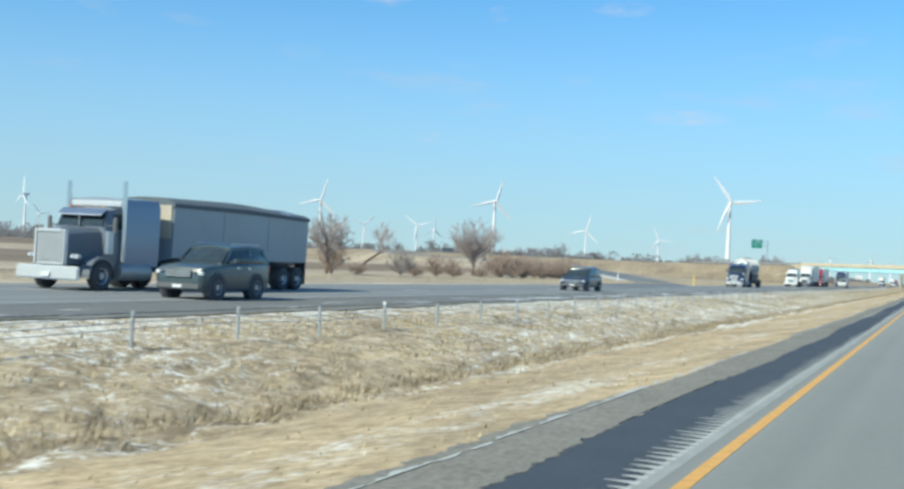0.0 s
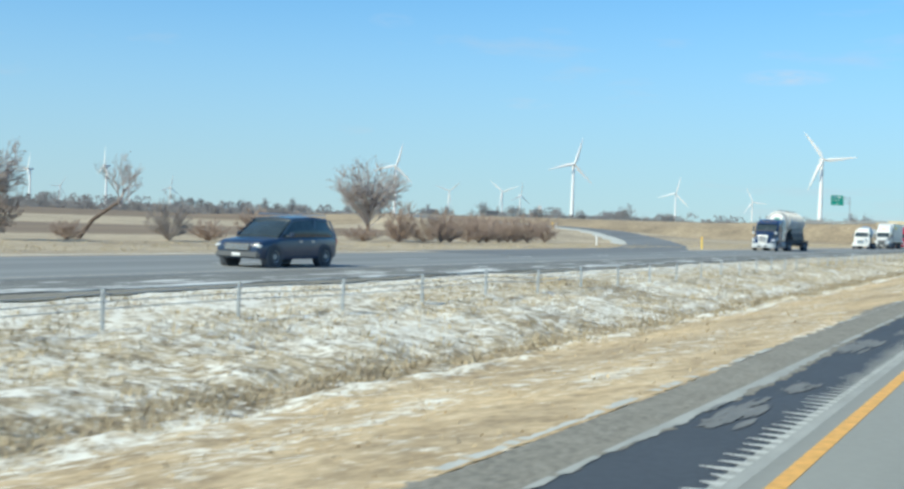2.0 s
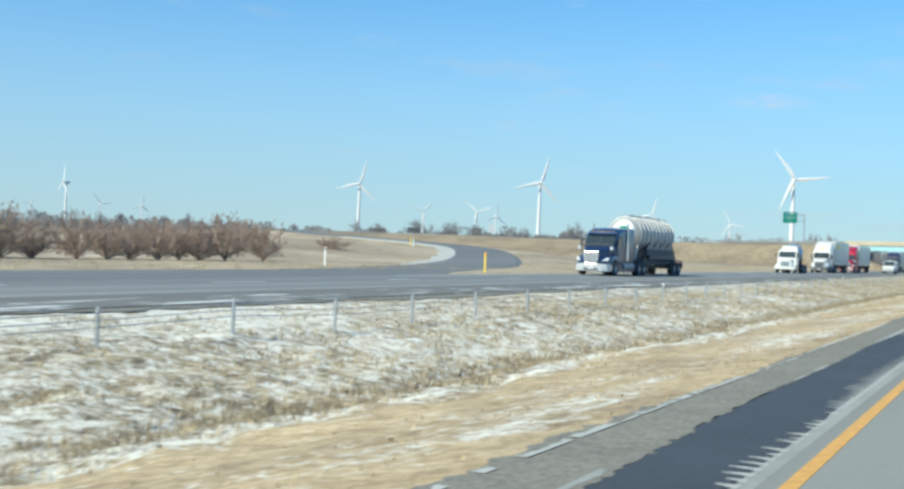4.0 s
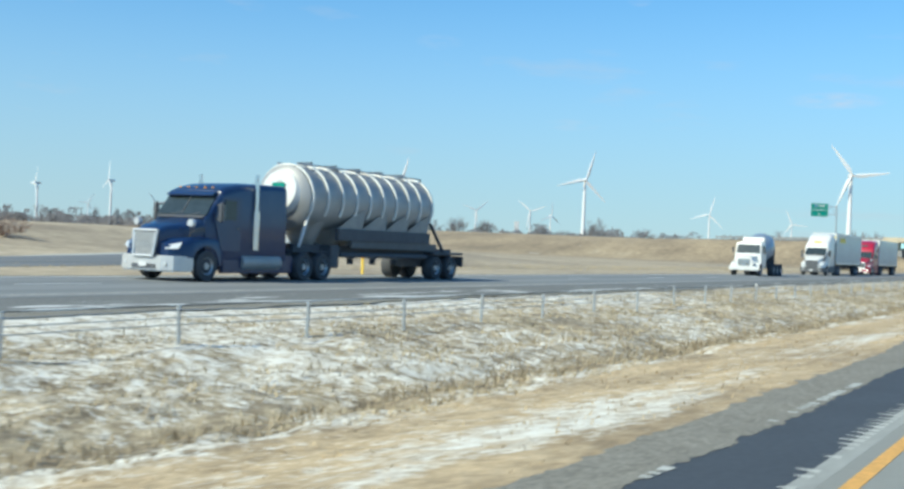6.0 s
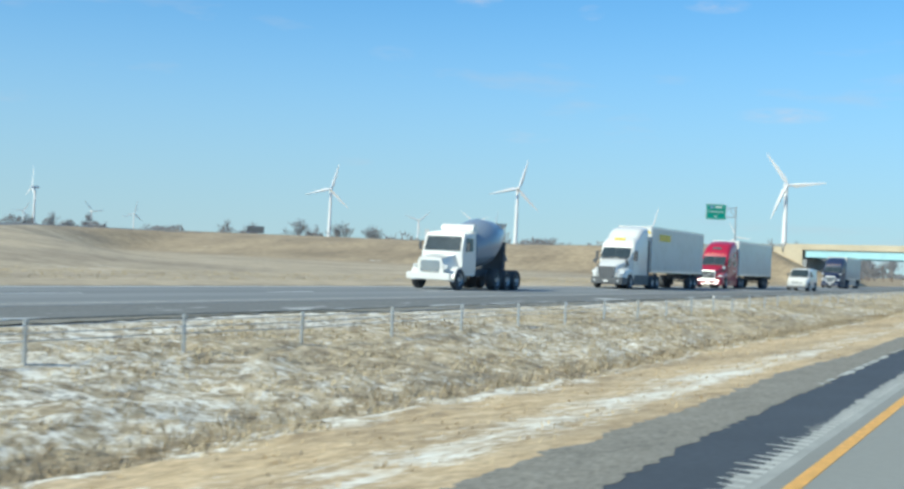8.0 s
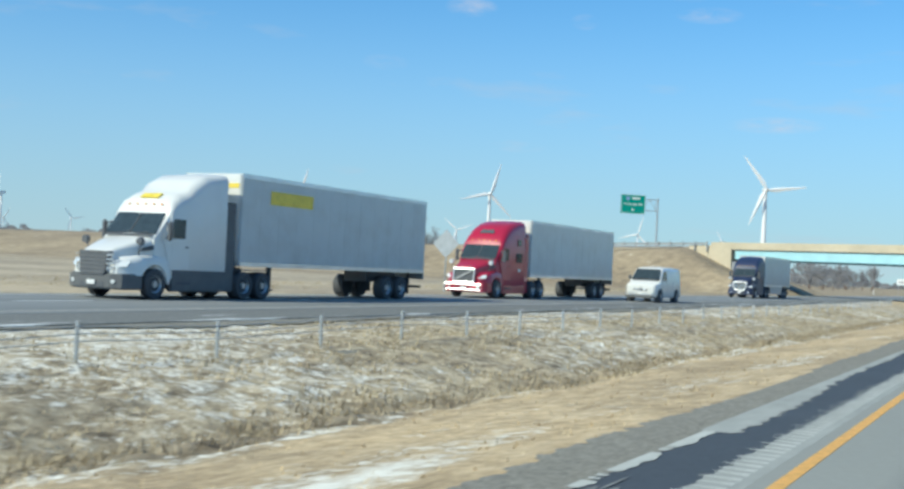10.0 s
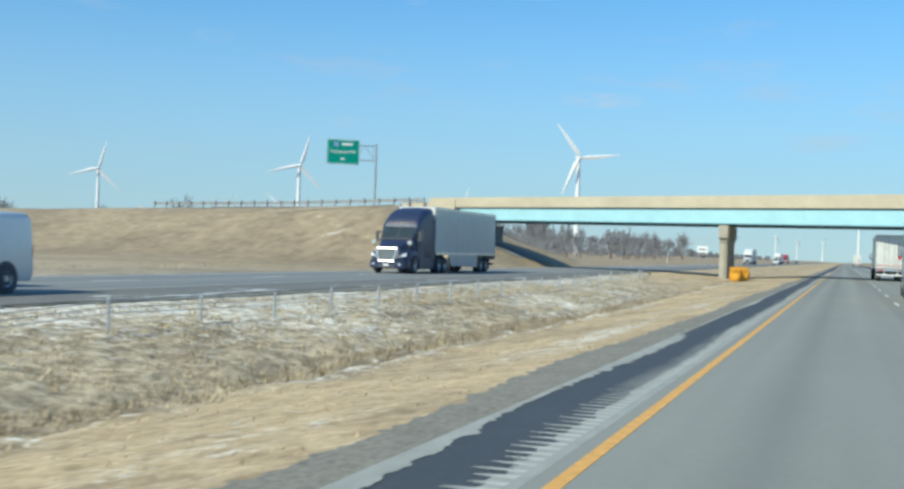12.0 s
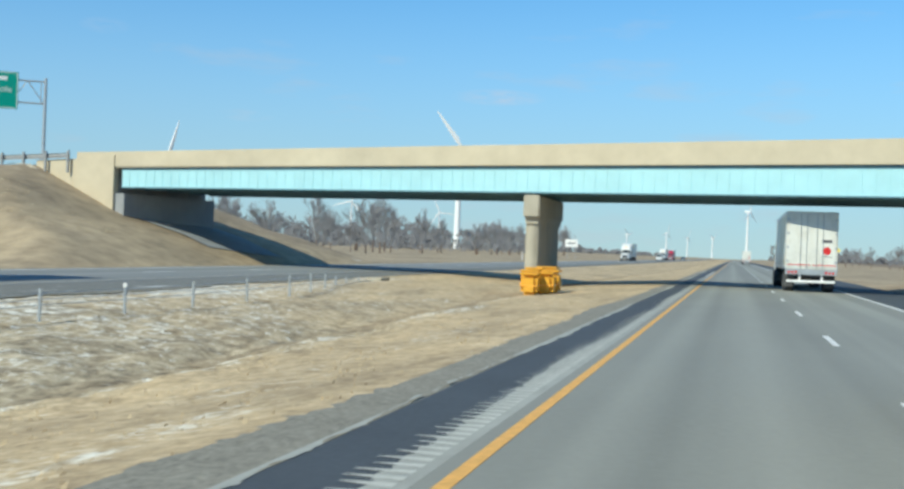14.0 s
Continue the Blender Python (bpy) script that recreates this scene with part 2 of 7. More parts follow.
def streaked_shoulder(name):
    """Old asphalt and gravel with snow lying in long streaks along the road."""
    m, t, b = nodes_of(name)
    grain = noise_node(t, 9.0, 6, 0.7).outputs[0]
    streak = noise_node(t, 2.4, 5, 0.62, (1, 0.10, 1)).outputs[0]
    blot = noise_node(t, 0.7, 4, 0.6, (1, 0.4, 1)).outputs[0]
    base = tone(t, [(0.3, (0.105, 0.108, 0.105)), (0.55, (0.185, 0.185, 0.172)), (0.72, (0.28, 0.275, 0.25))], grain)
    x, y = place_xy(t)
    lie = math_node(t, "MULTIPLY_ADD", streak, 0.6, math_node(t, "MULTIPLY", blot, 0.4))
    across = profile(t, x, -21, -17, [(-21, -0.10), (-19.6, -0.06), (-18.2, -0.02), (-17.2, 0.02)])
    level = math_node(t, "ADD", lie, math_node(t, "ADD", across, profile(t, y, 0, 400, SNOW_ALONG)))
    cover = tone(t, [(0.495, (0, 0, 0)), (0.55, (0.85, 0.85, 0.85))], level)
    t.links.new(mix_node(t, cover, base, (0.74, 0.75, 0.73)), b.inputs["Base Color"])
    b.inputs["Roughness"].default_value = 0.9
    bump_of(t, b, grain, 0.3, 0.02)
    return m


def plain(name, color, rough=0.5, metal=0.0, coat=0.0, vary=0.12, scale=3.0):
    m, t, b = nodes_of(name)
    n = noise_node(t, scale, 5, 0.6)
    r = ramp_node(t, [(0.3, tuple(v * (1 - vary) for v in color)), (0.7, tuple(min(1, v * (1 + vary)) for v in color))])
    t.links.new(n.outputs[0], r.inputs[0])
    t.links.new(r.outputs[0], b.inputs["Base Color"])
    b.inputs["Roughness"].default_value = rough
    b.inputs["Metallic"].default_value = metal
    b.inputs["Coat Weight"].default_value = coat
    return m


def road_material(name, dark, light):
    """Worn concrete: fine grain, blotches and long wheel tracks."""
    m, t, b = nodes_of(name)
    g = noise_node(t, 9.0, 6, 0.7)
    blot = noise_node(t, 0.35, 5, 0.6, (1, 0.25, 1))
    track = noise_node(t, 0.75, 2, 0.4, (1, 0.004, 1))
    r = [ramp_node(t, [(lo, dark), (hi, light)]) for lo, hi in ((0.25, 0.75), (0.3, 0.7), (0.41, 0.59))]
    for n, k in zip((g, blot, track), r):
        t.links.new(n.outputs[0], k.inputs[0])
    mixed = mix_node(t, 0.45, r[0].outputs[0], r[1].outputs[0])
    t.links.new(mix_node(t, 0.5, mixed, r[2].outputs[0]), b.inputs["Base Color"])
    b.inputs["Roughness"].default_value = 0.8
    bump_of(t, b, g.outputs[0], 0.15, 0.01)
    return m


M_CONCRETE_ROAD = road_material("road_concrete", (0.186, 0.188, 0.168), (0.322, 0.324, 0.288))
M_ASPHALT = surface("shoulder_asphalt", (0.044, 0.052, 0.064), (0.078, 0.088, 0.101), 12.0, 0.8, 0.06, 0.3)
M_SALT = surface("salt_dust", (0.40, 0.405, 0.365), (0.60, 0.605, 0.56), 4.0, 0.9, 0.2, 0.1, (1, 0.3, 1))
M_FAR_ROAD = road_material("old_asphalt", (0.165, 0.172, 0.17), (0.275, 0.28, 0.272))
M_RAMP = road_material("ramp_asphalt", (0.13, 0.136, 0.14), (0.215, 0.22, 0.22))
M_GRAVEL = surface("gravel", (0.10, 0.094, 0.078), (0.385, 0.358, 0.295), 18.0, 0.95, 0.06, 0.6, spread=(0.34, 0.66))
M_PALE_GRAVEL = surface("pale_gravel", (0.34, 0.33, 0.29), (0.56, 0.54, 0.48), 14.0, 0.95, 0.06, 0.5)
M_YELLOW = plain("yellow_line_paint", (0.72, 0.39, 0.10), 0.7, vary=0.2, scale=8)
M_YELLOW_WORN = plain("worn_yellow_paint", (0.50, 0.46, 0.36), 0.8, vary=0.3, scale=3)
M_WHITE_LINE = plain("white_line_paint", (0.7, 0.7, 0.68), 0.7, vary=0.15, scale=8)
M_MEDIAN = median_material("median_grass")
M_SLOPE = slope_material("slope_grass")
M_FAR_SHOULDER = streaked_shoulder("streaked_shoulder")
M_FIELD = surface("ploughed_field", (0.14, 0.1, 0.07), (0.28, 0.21, 0.14), 0.05, 0.95, 0.2, 0.2, (1, 0.3, 1))
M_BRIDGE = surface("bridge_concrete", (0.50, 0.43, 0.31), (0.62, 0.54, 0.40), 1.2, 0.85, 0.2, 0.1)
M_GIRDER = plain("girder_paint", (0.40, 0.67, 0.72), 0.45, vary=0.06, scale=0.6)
# flanges much darker than the girder webs
M_GIRDER_DARK = plain("dark_flange", (0.08, 0.17, 0.22), 0.5)
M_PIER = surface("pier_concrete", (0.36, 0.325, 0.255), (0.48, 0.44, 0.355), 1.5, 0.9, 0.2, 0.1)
# abutment and paving: the shade under the bridge is put into these darker, bluer greys
M_ABUT = surface("shade_toned_concrete", (0.26, 0.27, 0.28), (0.36, 0.37, 0.38), 1.0, 0.9, 0.2, 0.1)
M_PAVING = surface("shade_toned_slope_concrete", (0.22, 0.235, 0.25), (0.32, 0.335, 0.35), 0.8, 0.9, 0.2, 0.1)
M_CRASH = plain("barrel_yellow", (0.75, 0.37, 0.025), 0.55)
M_GALV = plain("galvanised_steel", (0.45, 0.47, 0.48), 0.45, 0.6)
M_GREEN = plain("sign_green", (0.0, 0.27, 0.20), 0.4, vary=0.06)
M_SIGN_WHITE = plain("sign_white", (0.75, 0.75, 0.74), 0.5)
M_TURBINE = plain("turbine_white", (0.82, 0.82, 0.82), 0.4, vary=0.03)
M_BARK = surface("bark", (0.10, 0.07, 0.055), (0.22, 0.16, 0.125), 6.0, 0.95)
M_TWIG = plain("twigs", (0.42, 0.37, 0.355), 0.9)
M_SHRUB = plain("shrub_stems", (0.40, 0.305, 0.25), 0.9, vary=0.25, scale=0.6)
M_SHRUB_GREY = plain("grey_shrub_stems", (0.34, 0.30, 0.28), 0.9, vary=0.2, scale=0.6)
# distant bare trees: blue-grey of the air's haze mixed into the twig colour
M_FARTWIG = plain("haze_toned_twigs", (0.265, 0.262, 0.275), 0.95, vary=0.15, scale=0.3)
M_FARWOOD = plain("haze_toned_wood", (0.19, 0.19, 0.205), 0.95, vary=0.2, scale=0.05)
M_SALT_THIN = surface("salt_film", (0.285, 0.29, 0.265), (0.43, 0.435, 0.40), 5.0, 0.9, 0.2, 0.1, (1, 0.3, 1))
M_SALT_FAINT = surface("faint_salt_stain", (0.12, 0.125, 0.125), (0.24, 0.245, 0.235), 6.0, 0.9, 0.2, 0.1, (1, 0.3, 1))
M_STRAW = plain("straw_grass", (0.50, 0.415, 0.275), 0.9, vary=0.35, scale=0.9)
M_STRAW_PALE = plain("pale_straw", (0.49, 0.385, 0.24), 0.9, vary=0.25, scale=0.9)
M_STRAW_DARK = plain("dark_straw", (0.35, 0.285, 0.19), 0.9, vary=0.3, scale=0.9)
M_REDBUSH = plain("russet_leaves", (0.24, 0.09, 0.05), 0.9, vary=0.3)
M_RAIL = plain("weathered_steel", (0.30, 0.31, 0.32), 0.6, 0.2)
# rubber greyed by salt dust, and raised further to paint in windscreen glare
M_TAR = plain("dusty_glare_lifted_rubber", (0.075, 0.077, 0.082), 0.85)
M_POSTY = plain("marker_yellow", (0.85, 0.6, 0.1), 0.6)


# ---- helpers ----
def mesh_of(name, bm):
    me = bpy.data.meshes.new(name)
    bm.normal_update()
    bm.to_mesh(me)
    bm.free()
    return me


def part(name, bm, material, parent, label="", smooth=False):
    me = mesh_of(name, bm)
    me.materials.append(material)
    if smooth:
        me.shade_smooth()
        me.set_sharp_from_angle(angle=radians(38))
    ob = new(name, me)
    if parent:
        ob.parent = parent
    return tagged(ob, label)


def thing(name, label, category, m=None, group="", kind=""):
    ob = new(name)
    ob.empty_display_size = 0.2
    if m:
        ob.matrix_basis = m
    return tagged(ob, label, category, group, kind)


def box(bm, x0, x1, y0, y1, z0, z1, bevel=0.0):
    r = bmesh.ops.create_cube(bm, size=1, matrix=Matrix.LocRotScale(((x0 + x1) / 2, (y0 + y1) / 2, (z0 + z1) / 2), None, (abs(x1 - x0), abs(y1 - y0), abs(z1 - z0))))
    if bevel:
        edges = list({e for v in r["verts"] for e in v.link_edges})
        bmesh.ops.bevel(bm, geom=edges, offset=bevel, segments=2, affect="EDGES")
    return bm


def rod(bm, a, b, r0, r1=None, n=8):
    a, b = Vector(a), Vector(b)
    d = b - a
    m = Matrix.Translation((a + b) / 2) @ d.to_track_quat("Z", "Y").to_matrix().to_4x4()
    bmesh.ops.create_cone(bm, cap_ends=True, segments=n, radius1=r0, radius2=r0 if r1 is None else r1, depth=d.length, matrix=m)
    return bm


def nb():
    return bmesh.new()


def structure(name, bm, material, label, category, smooth=False):
    return tagged(part(name, bm, material, None, "", smooth), label, category, "", "structure")


def smoothstep(a, b, v):
    t = np.clip((v - a) / (b - a), 0, 1)
    return t * t * (3 - 2 * t)


# ---- ground ----
U = np.array((-0.983, 0.182))      # along the crossing road, to the west
N = np.array((-0.182, -0.983))     # from the crossing road towards the start
C0 = np.array((-38.2, 411.6))
RAMP = [(-29.6, 108), (-31.6, 145), (-36.6, 166), (-45.0, 193), (-57.0, 221), (-70.5, 246), (-88, 266), (-113, 286), (-142, 316), (-172, 360), (-190, 440)]


def crossing_height(s):
    return np.interp(s, [-200, -130, 0, 7, 20, 43, 58, 100, 180, 300, 450, 700], [2, 6.2, 6.25, 6.05, 5.65, 5.3, 4.95, 4.95, 5.0, 2.2, 1.0, 0.5])


def ramp_point(k):
    """A point of the ramp's centre line, k from 0 to 1."""
    q = k * (len(RAMP) - 1)
    i = min(int(q), len(RAMP) - 2)
    f = q - i
    P = [np.array(RAMP[max(0, min(len(RAMP) - 1, i + j))], float) for j in (-1, 0, 1, 2)]
    return 0.5 * (2 * P[1] + (P[2] - P[0]) * f + (2 * P[0] - 5 * P[1] + 4 * P[2] - P[3]) * f * f + (3 * P[1] - P[0] - 3 * P[2] + P[3]) * f ** 3)


RAMP_LINE = np.array([ramp_point(k) for k in np.linspace(0, 1, 160)])
RAMP_Z = np.interp(np.linspace(0, 1, 160), [0, 0.23, 0.3, 0.4, 0.5, 0.6, 0.8, 1.0], [-0.008, -0.008, 0.15, 0.7, 1.45, 2.0, 3.2, 4.9])


def lattice(x, y, seed):
    """Smooth value noise, 0 to 1."""
    i, j = np.floor(x), np.floor(y)
    u, v = x - i, y - j
    u, v = u * u * (3 - 2 * u), v * v * (3 - 2 * v)

    def at(a, b):
        h = np.sin(a * 127.1 + b * 311.7 + seed * 74.7) * 43758.5453
        return h - np.floor(h)
    return (at(i, j) * (1 - u) + at(i + 1, j) * u) * (1 - v) + (at(i, j + 1) * (1 - u) + at(i + 1, j + 1) * u) * v


def ground_height(x, y):
    x, y = np.broadcast_arrays(np.asarray(x, float), np.asarray(y, float))
    shallow = 1 - 0.6 * smoothstep(340, 395, y) + 0.3 * smoothstep(430, 500, y)
    med = np.interp(x, [-17.6, -14, -11, -9.8, -8.6, -3.5], [-0.05, -0.36, -0.72, -0.95, -0.76, -0.05]) * shallow
    right = np.interp(x, [9.8, 14, 20, 28, 60], [-0.03, -0.8, -1.1, -0.3, 0.0])
    left = np.interp(x, [-60, -44, -38, -29.7], [0.0, -0.1, -0.5, -0.05])
    z = np.where(x < -29.7, left, np.where(x < -17.6, -0.1, np.where(x < -3.5, med, np.where(x < 9.8, -0.1, right))))
    # the far fields rise gently
    z = z + 4.0 * smoothstep(120, 700, -x) * (1 - smoothstep(1500, 2600, -x)) + 1.5 * smoothstep(150, 800, x) + 2.0 * smoothstep(700, 1400, y) * smoothstep(20, 120, np.abs(x + 12))
    # mound between highway and ramp
    z = z + 1.9 * np.exp(-(((x + 78) / 22) ** 2 + ((y - 215) / 42) ** 2))
    # ramp bed
    d = np.full(x.shape, 1e9)
    rz = np.zeros(x.shape)
    near = (x < -25) & (x > -280) & (y > 60) & (y < 520)
    if near.any():
        px, py = x[near], y[near]
        dd = np.sqrt((px[:, None] - RAMP_LINE[None, :, 0]) ** 2 + (py[:, None] - RAMP_LINE[None, :, 1]) ** 2)
        k = dd.argmin(1)
        d[near] = dd.min(1)
        rz[near] = RAMP_Z[k]
    w = 1 - smoothstep(5, 18, d)
    off = np.clip((-29.7 - x) / 2, 0, 1)
    z = z * (1 - w * off) + (rz - 0.12) * w * off
    # embankments of the crossing road, west and east
    sx, sy = x - C0[0], y - C0[1]
    s, q = sx * U[0] + sy * U[1], np.abs(sx * N[0] + sy * N[1])
    toe = np.interp(s, [-200, 0, 25, 120, 300], [22, 22, 30, 75, 60])
    e = crossing_height(s) * (1 - smoothstep(5.3, 5.3 + toe, q))
    west = np.minimum(e, np.interp(-x, [28.9, 31.2, 34.2, 37.8, 39.6, 52], [0, 0.55, 1.7, 2.65, 3.5, 9]))
    east = np.minimum(e, np.clip((x - 11) * 0.47, 0, 9))
    z = np.where(x < -29.7, np.maximum(z, west), np.where(x > 11, np.maximum(z, east), z))
    # tussocks, rougher towards the ditch
    rough = 0.17 * (lattice(x / 0.62, y / 0.85, 1) - 0.5) + 0.14 * (lattice(x / 1.5, y / 2.6, 2) - 0.5) + 0.10 * (lattice(x / 0.33, y / 0.42, 3) - 0.5)
    amount = np.interp(x, [-17.4, -16.2, -10.5, -9.0, -8.0, -7.2, -4.6, -3.7], [0.0, 0.55, 1.0, 1.2, 0.8, 0.22, 0.18, 0.0])
    return z + rough * amount * (1 - 0.75 * smoothstep(350, 385, y))


def spread_axis(parts):
    out = []
    for a, b, step in parts:
        out += list(np.arange(a, b, step))
    return np.array(out + [parts[-1][1]])


gx = spread_axis([(-4200, -1000, 200), (-1000, -300, 40), (-300, -70, 4), (-70, -29.7, 1.3), (-29.7, -17.6, 3.025), (-17.6, -3.5, 0.2), (-3.5, 9.8, 3.3), (9.8, 30, 1.6), (30, 120, 10), (120, 600, 60), (600, 2600, 250)])
gy = spread_axis([(-600, -40, 40), (-40, 0, 2.0), (0, 400, 0.42), (400, 520, 1.6), (520, 700, 10), (700, 1500, 60), (1500, 4600, 250)])
GX, GY = np.meshgrid(gx, gy, indexing="ij")
GZ = ground_height(GX.ravel(), GY.ravel())
nx, ny = len(gx), len(gy)
ii, jj = np.meshgrid(np.arange(nx - 1), np.arange(ny - 1), indexing="ij")
a = (ii * ny + jj).ravel()
faces = np.stack([a, a + ny, a + ny + 1, a + 1], 1)
me = bpy.data.meshes.new("ground")
me.from_pydata(np.stack([GX.ravel(), GY.ravel(), GZ], 1).tolist(), [], faces.tolist())
for m in (M_MEDIAN, M_SLOPE, M_FIELD):
    me.materials.append(m)
cx, cy = GX.ravel()[faces].mean(1), GY.ravel()[faces].mean(1)
zone = np.where((cx < -17.5) | (cx > 0), 1, 0)
zone = np.where((cx < -62) & (cy < 175 + 0.2 * (cx + 62)), 2, zone)
zone = np.where((cx < -260) | (cx > 70), 2, zone)
me.polygons.foreach_set("material_index", zone.astype(np.int32))
me.shade_smooth()
tagged(new("ground", me), "dry tan grass with patches of thin snow", "ground", "", "structure")


def strip(name, x0, x1, y0, y1, z, depth, material, label, category, step=20.0):
    bm = nb()
    ys = list(np.arange(y0, y1, step)) + [y1]
    for k in range(len(ys) - 1):
        box(bm, x0, x1, ys[k], ys[k + 1], z - depth, z)
    bmesh.ops.remove_doubles(bm, verts=bm.verts, dist=0.001)
    return structure(name, bm, material, label, category)


YL = -1.62     # yellow line
strip("road_1", YL - 0.2, YL + 7.7, -400, 1600, 0.0, 0.2, M_CONCRETE_ROAD, "light grey concrete carriageway, dry and worn", "road", 400)
strip("shoulder_1", -2.9, YL - 0.2, -400, 1600, -0.004, 0.2, M_ASPHALT, "dark asphalt shoulder with salt dust", "shoulder", 400)
strip("gravel_verge", -3.55, -2.9, -400, 1600, -0.03, 0.2, M_GRAVEL, "grey gravel verge beside the shoulder", "verge", 400)
strip("shoulder_2", YL + 7.7, YL + 10.9, -400, 1600, -0.006, 0.2, M_ASPHALT, "dark asphalt outer shoulder", "shoulder", 400)
strip("road_2", -28.9, -20.6, -400, 1600, 0.0, 0.2, M_FAR_ROAD, "grey asphalt carriageway of the opposite direction", "road", 400)
strip("road_3", -32.2, -28.9, -400, 128, -0.003, 0.2, M_FAR_ROAD, "grey asphalt merging lane of the slip road", "road", 400)
strip("shoulder_3", -20.6, -17.5, -400, 1600, -0.006, 0.2, M_FAR_SHOULDER, "dark worn inner shoulder streaked with old snow", "shoulder", 400)
strip("shoulder_4", -29.65, -28.9, 128, 1600, -0.01, 0.2, M_GRAVEL, "grey gravel outer shoulder", "shoulder", 400)
strip("shoulder_5", -33.5, -32.2, -400, 128, -0.01, 0.2, M_PALE_GRAVEL, "pale gravel outer shoulder", "shoulder", 400)
strip("yellow_line", YL - 0.06, YL + 0.06, -400, 1200, 0.004, 0.01, M_YELLOW, "yellow edge line", "road marking", 400)
strip("yellow_line_2", -21.32, -21.22, -400, 1200, 0.004, 0.01, M_YELLOW_WORN, "worn yellow edge line of the opposite road", "road marking", 400)
strip("white_line", YL + 7.45, YL + 7.6, -400, 1200, 0.004, 0.01, M_WHITE_LINE, "white edge line", "road marking", 400)
strip("white_line_2", -28.7, -28.55, 128, 1200, 0.004, 0.01, M_WHITE_LINE, "white edge line of the opposite road", "road marking", 400)
strip("white_line_3", -31.95, -31.75, -400, 128, 0.004, 0.01, M_WHITE_LINE, "white edge line of the merging lane", "road marking", 400)
for k, (x, name) in enumerate(((YL + 3.76, "lane_dash"), (-25.2, "lane_dash_2"))):
    bm = nb()
    for i in range(60):
        y = -30 + 12.2 * i
        box(bm, x - 0.06, x + 0.06, y, y + 3.05, -0.006, 0.004)
    structure(name, bm, M_WHITE_LINE, "white lane dashes", "road marking")

# ramp
bm = nb()
sides = []
for k in range(len(RAMP_LINE)):
    d = RAMP_LINE[min(k + 1, 159)] - RAMP_LINE[max(k - 1, 0)]
    d = d / np.linalg.norm(d)
    n = np.array((-d[1], d[0]))
    row = []
    for w, drop in ((-3.3, 0.0), (3.3, 0.0), (-4.8, 0.4), (4.8, 0.4)):
        q = RAMP_LINE[k] + n * w
        row.append((q[0], q[1], RAMP_Z[k] + 0.02 - drop))
    sides.append(row)
vs = [[bm.verts.new(p) for p in r] for r in sides]
for r0, r1 in zip(vs, vs[1:]):
    bm.faces.new((r0[0], r1[0], r1[1], r0[1]))
    bm.faces.new((r0[2], r1[2], r1[0], r0[0]))
    bm.faces.new((r0[1], r1[1], r1[3], r0[3]))
bmesh.ops.recalc_face_normals(bm, faces=bm.faces)
structure("ramp", bm, M_RAMP, "curved asphalt slip road climbing to the bridge", "road")

bm = nb()
vs = []
for k in range(20, 110):
    d = RAMP_LINE[k + 1] - RAMP_LINE[k - 1]
    n = np.array((-d[1], d[0])) / np.linalg.norm(d)
    a0, a1 = RAMP_LINE[k] + n * 3.32, RAMP_LINE[k] + n * (4.5 + 0.8 * min(1.0, k / 60) + 0.3 * math.sin(k * 0.7))
    vs.append([bm.verts.new((a0[0], a0[1], RAMP_Z[k] + 0.0)), bm.verts.new((a1[0], a1[1], RAMP_Z[k] - 0.06)), bm.verts.new((a1[0], a1[1], RAMP_Z[k] - 0.3))])
for r0, r1 in zip(vs, vs[1:]):
    bm.faces.new((r0[0], r0[1], r1[1], r1[0]))
    bm.faces.new((r0[1], r0[2], r1[2], r1[1]))
bmesh.ops.recalc_face_normals(bm, faces=bm.faces)
structure("ramp_verge", bm, M_SALT, "pale gravel verge along the slip road", "verge")

# ---- bridge ----
def along(s, q, z):
    p2 = C0 + U * s + N * q
    return Vector((p2[0], p2[1], z))


BW = 5.0


def bar(bm, s0, s1, q0, q1, z0, z1):
    """A block along the crossing road; z0 and z1 may be pairs for both ends."""
    za = z0 if isinstance(z0, tuple) else (z0, z0)
    zb = z1 if isinstance(z1, tuple) else (z1, z1)
    v = [bm.verts.new(along(s, q, z)) for s, zz in ((s0, (za[0], zb[0])), (s1, (za[1], zb[1]))) for q in (q0, q1) for z in zz]
    for f in ((0, 1, 3, 2), (4, 6, 7, 5), (0, 4, 5, 1), (2, 3, 7, 6), (0, 2, 6, 4), (1, 5, 7, 3)):
        bm.faces.new([v[i] for i in f])
    bmesh.ops.recalc_face_normals(bm, faces=bm.faces)
    return bm


